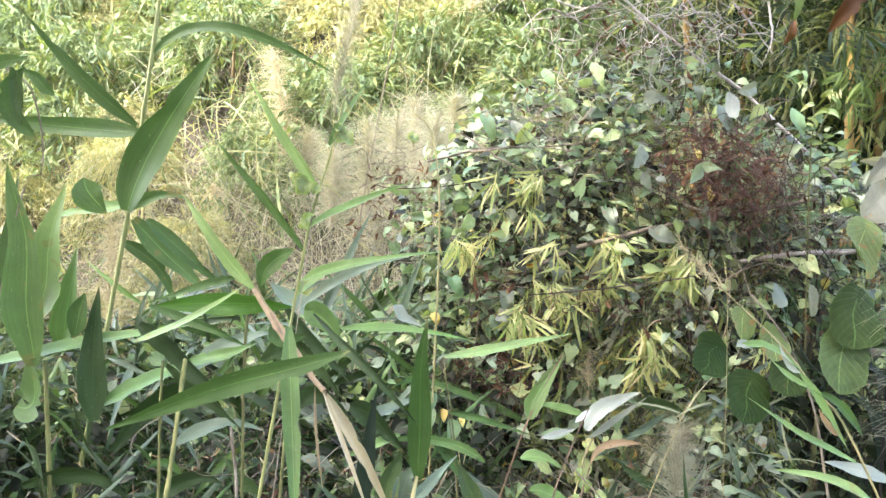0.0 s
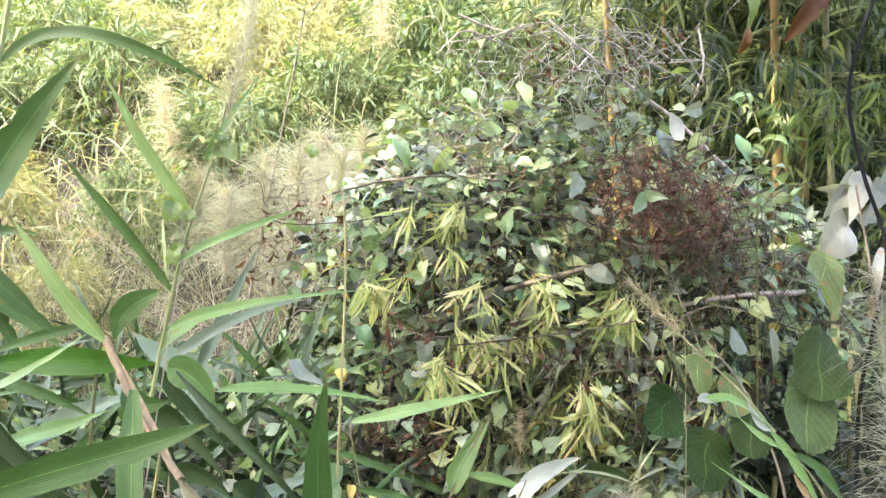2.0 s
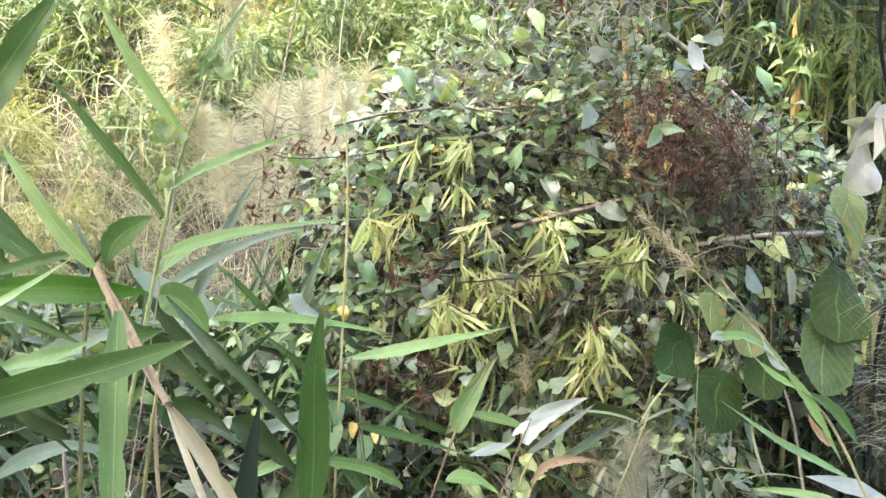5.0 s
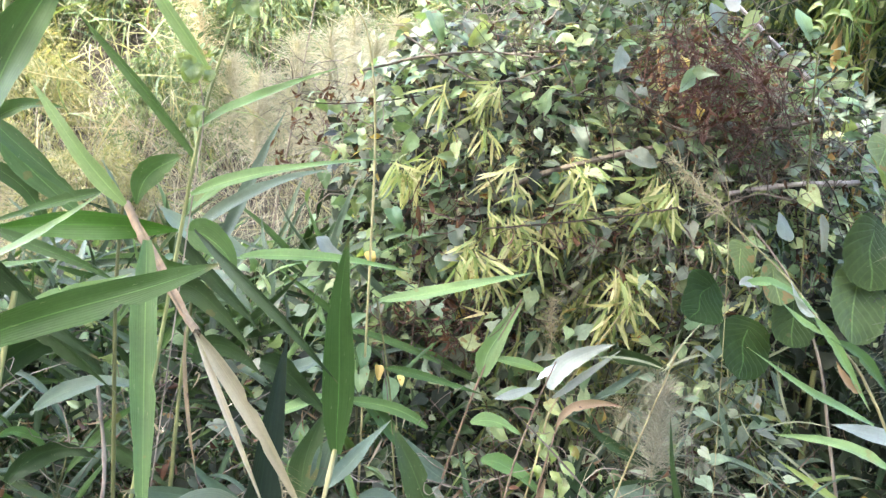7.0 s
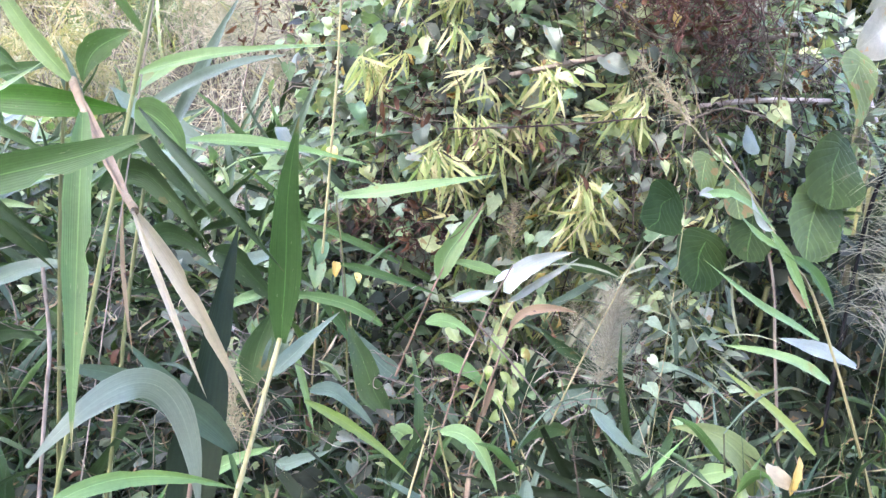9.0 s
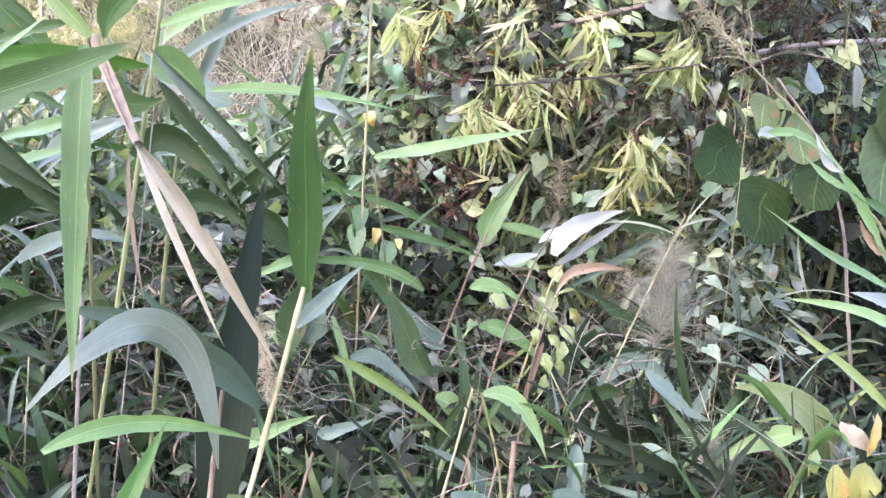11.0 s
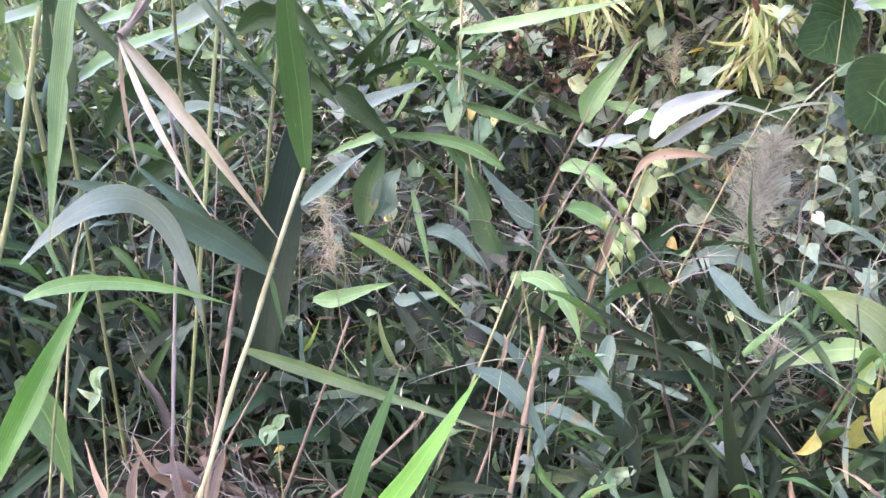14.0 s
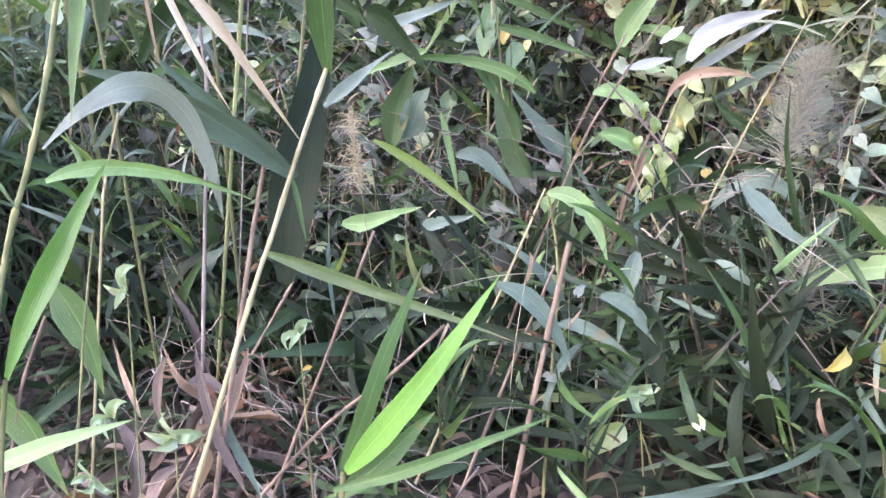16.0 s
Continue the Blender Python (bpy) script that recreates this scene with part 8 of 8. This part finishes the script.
plume((-0.730, 3.394, 1.253), (-0.705, 3.426, 1.781), 0.216, 900, FEATHER, "wispy dry grass on the slope", 20, 0.40, 0.300)

plume((-0.905, 3.517, 1.294), (-0.879, 3.545, 1.766), 0.199, 900, FEATHER, "wispy dry grass on the slope", 21, 0.40, 0.300)

plume((-0.576, 3.637, 1.286), (-0.549, 3.666, 1.774), 0.180, 900, FEATHER, "wispy dry grass on the slope", 22, 0.40, 0.300)

plume((-1.153, 3.751, 1.201), (-1.125, 3.777, 1.625), 0.239, 900, FEATHER, "wispy dry grass on the slope", 23, 0.40, 0.300)

plume((-0.723, 3.888, 1.464), (-0.694, 3.914, 1.902), 0.219, 900, FEATHER, "wispy dry grass on the slope", 24, 0.40, 0.300)

plume((-0.519, 4.008, 1.462), (-0.490, 4.035, 1.914), 0.170, 900, FEATHER, "wispy dry grass on the slope", 25, 0.40, 0.300)

plume((-1.409, 4.119, 1.318), (-1.379, 4.144, 1.725), 0.262, 900, FEATHER, "wispy dry grass on the slope", 26, 0.40, 0.300)

plume((-1.031, 4.217, 0.952), (-1.000, 4.246, 1.431), 0.330, 900, FEATHER, "wispy dry grass on the slope", 27, 0.40, 0.300)

p = thing("flowering_grass", "pale green grass stem with a seed head and drooping blades", "grass", (0.950, 1.850, -0.025))
stem(p, [(0.380, 1.791, 1.366), (0.531, 1.776, 1.208), (0.657, 1.766, 1.087), (0.746, 1.752, 0.966), (0.860, 1.733, 0.795), (1.205, 1.673, -0.030)], 0.0013, 0.0038, STRAW_STEM)
blade(p, (0.537, 1.726, 1.083), (0.610, 1.732, 1.087), (0.708, 1.728, 1.021), 0.027, REED_PALE, 42.5, form=slim)
blade(p, (0.696, 1.727, 1.021), (0.746, 1.719, 0.950), (0.821, 1.703, 0.818), 0.024, REED_PALE, 15, form=slim)
blade(p, (0.622, 1.728, 1.057), (0.672, 1.723, 1.009), (0.745, 1.723, 0.974), 0.019, REED_PALE, 42.5, form=slim)
blade(p, (0.733, 1.722, 0.974), (0.807, 1.720, 0.926), (0.857, 1.712, 0.854), 0.029, REED, 15, form=slim)
blade(p, (0.746, 1.715, 0.926), (0.771, 1.709, 0.878), (0.802, 1.708, 0.860), 0.024, RUST, 15, form=slim)
blade(p, (0.646, 1.735, 1.093), (0.671, 1.728, 1.039), (0.702, 1.728, 1.021), 0.017, REED_WHITE, 15, form=slim)
blade(p, (0.535, 1.726, 1.086), (0.555, 1.729, 1.093), (0.580, 1.728, 1.075), 0.027, REED_WHITE, 42.5, form=slim)

plume((0.519, 1.777, 1.221), (0.393, 1.790, 1.354), 0.056, 130, STRAW, "spent seed head of a leaning grass", 40, 0.20, 0.110)

plume((0.385, 2.250, 0.543), (0.372, 2.318, 0.667), 0.085, 120, FEATHER_PALE, "wispy pale grass in the hollow", 60, 0.40, 0.140)

plume((0.518, 2.327, 0.485), (0.505, 2.396, 0.611), 0.086, 120, FEATHER_PALE, "wispy pale grass in the hollow", 61, 0.40, 0.140)

plume((0.612, 2.353, 0.379), (0.599, 2.423, 0.507), 0.087, 120, FEATHER_PALE, "wispy pale grass in the hollow", 62, 0.40, 0.140)

plume((0.286, 2.343, 0.595), (0.272, 2.414, 0.725), 0.089, 120, FEATHER_PALE, "wispy pale grass in the hollow", 63, 0.40, 0.140)

plume((0.488, 2.290, 0.258), (0.474, 2.361, 0.390), 0.090, 120, FEATHER_PALE, "wispy pale grass in the hollow", 64, 0.40, 0.140)

plume((0.599, 2.321, 0.144), (0.585, 2.393, 0.277), 0.091, 120, FEATHER_PALE, "wispy pale grass in the hollow", 65, 0.40, 0.140)

# leaves of the right-hand tree hanging into the view, with their drooping twig
stem(right_tree, [(1.9, 1.0, 4.6), (1.5, 1.6, 3.4), (0.906, 1.900, 2.164), (0.726, 1.900, 2.101)], 0.008, 0.0025, BARK_DARK, "drooping_twig", n=24)
blade(right_tree, (0.726, 1.900, 2.094), (0.700, 1.872, 2.002), (0.693, 1.900, 1.925), 0.039, REED_OLIVE, 15, "hanging_leaf", "hanging leaf, green above")
blade(right_tree, (0.693, 1.872, 1.950), (0.676, 1.863, 1.914), (0.667, 1.882, 1.886), 0.035, SERE, 15, "hanging_leaf", "withered brown leaf tip", form=slim)
blade(right_tree, (0.908, 1.900, 2.085), (0.838, 1.872, 1.995), (0.785, 1.900, 1.917), 0.048, SERE, -20, "hanging_leaf", "withered dark red-brown leaf", form=slim, curl=0.8)
blade(right_tree, (0.921, 1.900, 2.085), (0.926, 1.872, 2.022), (0.954, 1.900, 1.978), 0.092, ROUND_LIT, 10, "hanging_leaf", "fresh green leaf", form=egg)

p = thing("flowering_sprig", "leafy green sprig with small cream-yellow blossoms above the vines", "sprig", (0.930, 2.400, -0.020))
stem(p, [(0.842, 2.320, 1.858), (0.885, 2.320, 1.717), (0.879, 2.320, 1.434), (0.930, 2.400, -0.040)], 0.0018, 0.003, STEM, n=20)
stem(p, [(0.950, 2.320, 1.774), (0.929, 2.320, 1.725), (0.887, 2.320, 1.634)], 0.001, 0.0018, STEM, "twig", n=10)
blade(p, (0.839, 2.320, 1.853), (0.851, 2.300, 1.848), (0.870, 2.300, 1.828), 0.022, HEART, 16, form=egg, fold=0.25, n=8)
blade(p, (0.839, 2.320, 1.853), (0.812, 2.300, 1.849), (0.792, 2.300, 1.829), 0.016, HEART, -15, form=egg, fold=0.25, n=8)
blade(p, (0.859, 2.320, 1.808), (0.836, 2.300, 1.803), (0.820, 2.300, 1.781), 0.017, HEART, 11, form=egg, fold=0.25, n=8)
blade(p, (0.859, 2.320, 1.808), (0.839, 2.300, 1.810), (0.825, 2.300, 1.805), 0.016, HEART_LIME, -15, form=egg, fold=0.25, n=8)
blade(p, (0.884, 2.320, 1.747), (0.863, 2.300, 1.745), (0.849, 2.300, 1.730), 0.015, HEART, -25, form=egg, fold=0.25, n=8)
blade(p, (0.884, 2.320, 1.747), (0.858, 2.300, 1.742), (0.838, 2.300, 1.717), 0.015, HEART, -7, form=egg, fold=0.25, n=8)
blade(p, (0.929, 2.320, 1.725), (0.942, 2.300, 1.724), (0.963, 2.300, 1.710), 0.019, HEART, -14, form=egg, fold=0.25, n=8)
blade(p, (0.929, 2.320, 1.725), (0.900, 2.300, 1.721), (0.880, 2.300, 1.698), 0.016, HEART_LIME, 1, form=egg, fold=0.25, n=8)
blade(p, (0.893, 2.320, 1.676), (0.865, 2.300, 1.679), (0.844, 2.300, 1.672), 0.017, HEART, 12, form=egg, fold=0.25, n=8)
blade(p, (0.893, 2.320, 1.676), (0.868, 2.300, 1.674), (0.850, 2.300, 1.656), 0.015, HEART_LIME, -6, form=egg, fold=0.25, n=8)
blade(p, (0.874, 2.320, 1.626), (0.885, 2.300, 1.630), (0.904, 2.300, 1.625), 0.018, HEART, -22, form=egg, fold=0.25, n=8)
blade(p, (0.874, 2.320, 1.626), (0.888, 2.300, 1.632), (0.909, 2.300, 1.630), 0.020, HEART_LIME, -24, form=egg, fold=0.25, n=8)
blade(p, (0.826, 2.320, 1.817), (0.835, 2.300, 1.815), (0.851, 2.300, 1.800), 0.014, HEART, 20, form=egg, fold=0.25, n=8)
blade(p, (0.826, 2.320, 1.817), (0.801, 2.300, 1.811), (0.783, 2.300, 1.787), 0.015, HEART, 4, form=egg, fold=0.25, n=8)
blade(p, (0.909, 2.320, 1.775), (0.918, 2.300, 1.770), (0.936, 2.300, 1.746), 0.016, HEART_LIME, -19, form=egg, fold=0.25, n=8)
blade(p, (0.909, 2.320, 1.775), (0.921, 2.300, 1.779), (0.941, 2.300, 1.777), 0.022, HEART, -12, form=egg, fold=0.25, n=8)
blade(p, (0.860, 2.320, 1.684), (0.870, 2.300, 1.686), (0.888, 2.300, 1.676), 0.015, HEART_LIME, 19, form=egg, fold=0.25, n=8)
blade(p, (0.860, 2.320, 1.684), (0.837, 2.300, 1.686), (0.822, 2.300, 1.678), 0.015, HEART, 15, form=egg, fold=0.25, n=8)
blade(p, (0.958, 2.320, 1.733), (0.932, 2.300, 1.735), (0.913, 2.300, 1.727), 0.018, HEART, -22, form=egg, fold=0.25, n=8)
blade(p, (0.958, 2.320, 1.733), (0.929, 2.300, 1.732), (0.908, 2.300, 1.719), 0.017, HEART, 22, form=egg, fold=0.25, n=8)
blade(p, (0.931, 2.310, 1.755), (0.924, 2.300, 1.771), (0.924, 2.310, 1.788), 0.007, PETAL, 10, "blossom", form=slim, n=6)
blade(p, (0.941, 2.310, 1.762), (0.934, 2.300, 1.777), (0.934, 2.310, 1.795), 0.007, PETAL, 10, "blossom", form=slim, n=6)
blade(p, (0.954, 2.310, 1.752), (0.947, 2.300, 1.767), (0.947, 2.310, 1.785), 0.007, PETAL, 10, "blossom", form=slim, n=6)
blade(p, (0.964, 2.310, 1.765), (0.956, 2.300, 1.780), (0.957, 2.310, 1.798), 0.007, PETAL, 10, "blossom", form=slim, n=6)

# ---- a heap of dead leaves by the path ----
g = np.random.default_rng(55)
heap_meshes = [make_mesh("dead_leaf", *flat_leaf(l, w, 9, 4, slim, b, f, 0.0, 0.03, k), m) for k, (l, w, b, f, m) in enumerate([(0.22, 0.026, 1.2, 1.1, RUST), (0.24, 0.02, 0.7, 1.2, LITTER), (0.18, 0.038, 1.8, 0.9, LITTER), (0.26, 0.026, 2.4, 1.1, LITTER)])]
for k in range(110):
    x, y = HEAP[0] + g.normal(0, 0.15), HEAP[1] + g.normal(0, 0.12)
    z = float(ground_z(x, y)) + abs(g.normal(0.03, 0.09)) * math.exp(-((x - HEAP[0]) ** 2 + (y - HEAP[1]) ** 2) * 8)
    R = frames_of(None, g.normal(0, 1, (1, 3)) * [1, 1, 0.7] + [0, 0, 0.4], np.array([[0, -0.3, 1.0]]) + g.normal(0, 0.5, (1, 3)), g.uniform(0.7, 1.3, 1), g.normal(0, 0.8, 1))
    ob = tagged(new("dead_leaf", heap_meshes[g.integers(0, 4)]), "curled brown dead leaf on the litter", "leaf", group="dead leaves by the path")
    ob.matrix_basis = mat4(np.array([x, y, z]), R[0])

# ---- litter on the ground ----
g = np.random.default_rng(77)
n = 8000
x, y = g.uniform(-2.4, 1.6, n), g.uniform(0.2, 2.6, n)
P = np.stack([x, y, ground_z(x, y) + g.uniform(0.0, 0.05, n)], 1)
R = frames_of(P, g.normal(0, 1, (n, 3)) * [1, 1, 0.25], np.tile([0.0, 0, 1], (n, 1)) + g.normal(0, 0.45, (n, 3)), g.uniform(0.5, 1.4, n), g.normal(0, 0.5, n))
shapes = [flat_leaf(0.1, 0.013, 5, 2, slim, b, 0.5) for b in (0.6, 1.5)] + [flat_leaf(0.05, 0.025, 5, 2, slim, 0.8, 0.4)]
tagged(new("leaf_litter", make_mesh("leaf_litter", *scattered(shapes, P, R, g.integers(0, 3, n)), LITTER)), "brown dead leaves littering the ground", "litter", kind="stuff")
n = 900
x, y = g.uniform(-2.4, 1.6, n), g.uniform(2.0, 3.3, n)
P = np.stack([x, y, ground_z(x, y)], 1)
R = frames_of(P, g.normal(0, 0.45, (n, 3)) + [0, -0.1, 1.0], np.tile([0.0, -1, 0.3], (n, 1)) + g.normal(0, 0.6, (n, 3)), g.uniform(0.5, 1.35, n), g.normal(0, 0.6, n))
shapes = [flat_leaf(0.36, 0.008, 6, 2, lance, b, 0.2) for b in (0.5, 1.1, 1.7)]
tagged(new("undergrowth_grass", make_mesh("undergrowth_grass", *scattered(shapes, P, R, g.integers(0, 3, n)), GRASS)), "thin green grass filling the hollow between reeds", "grass", kind="stuff")
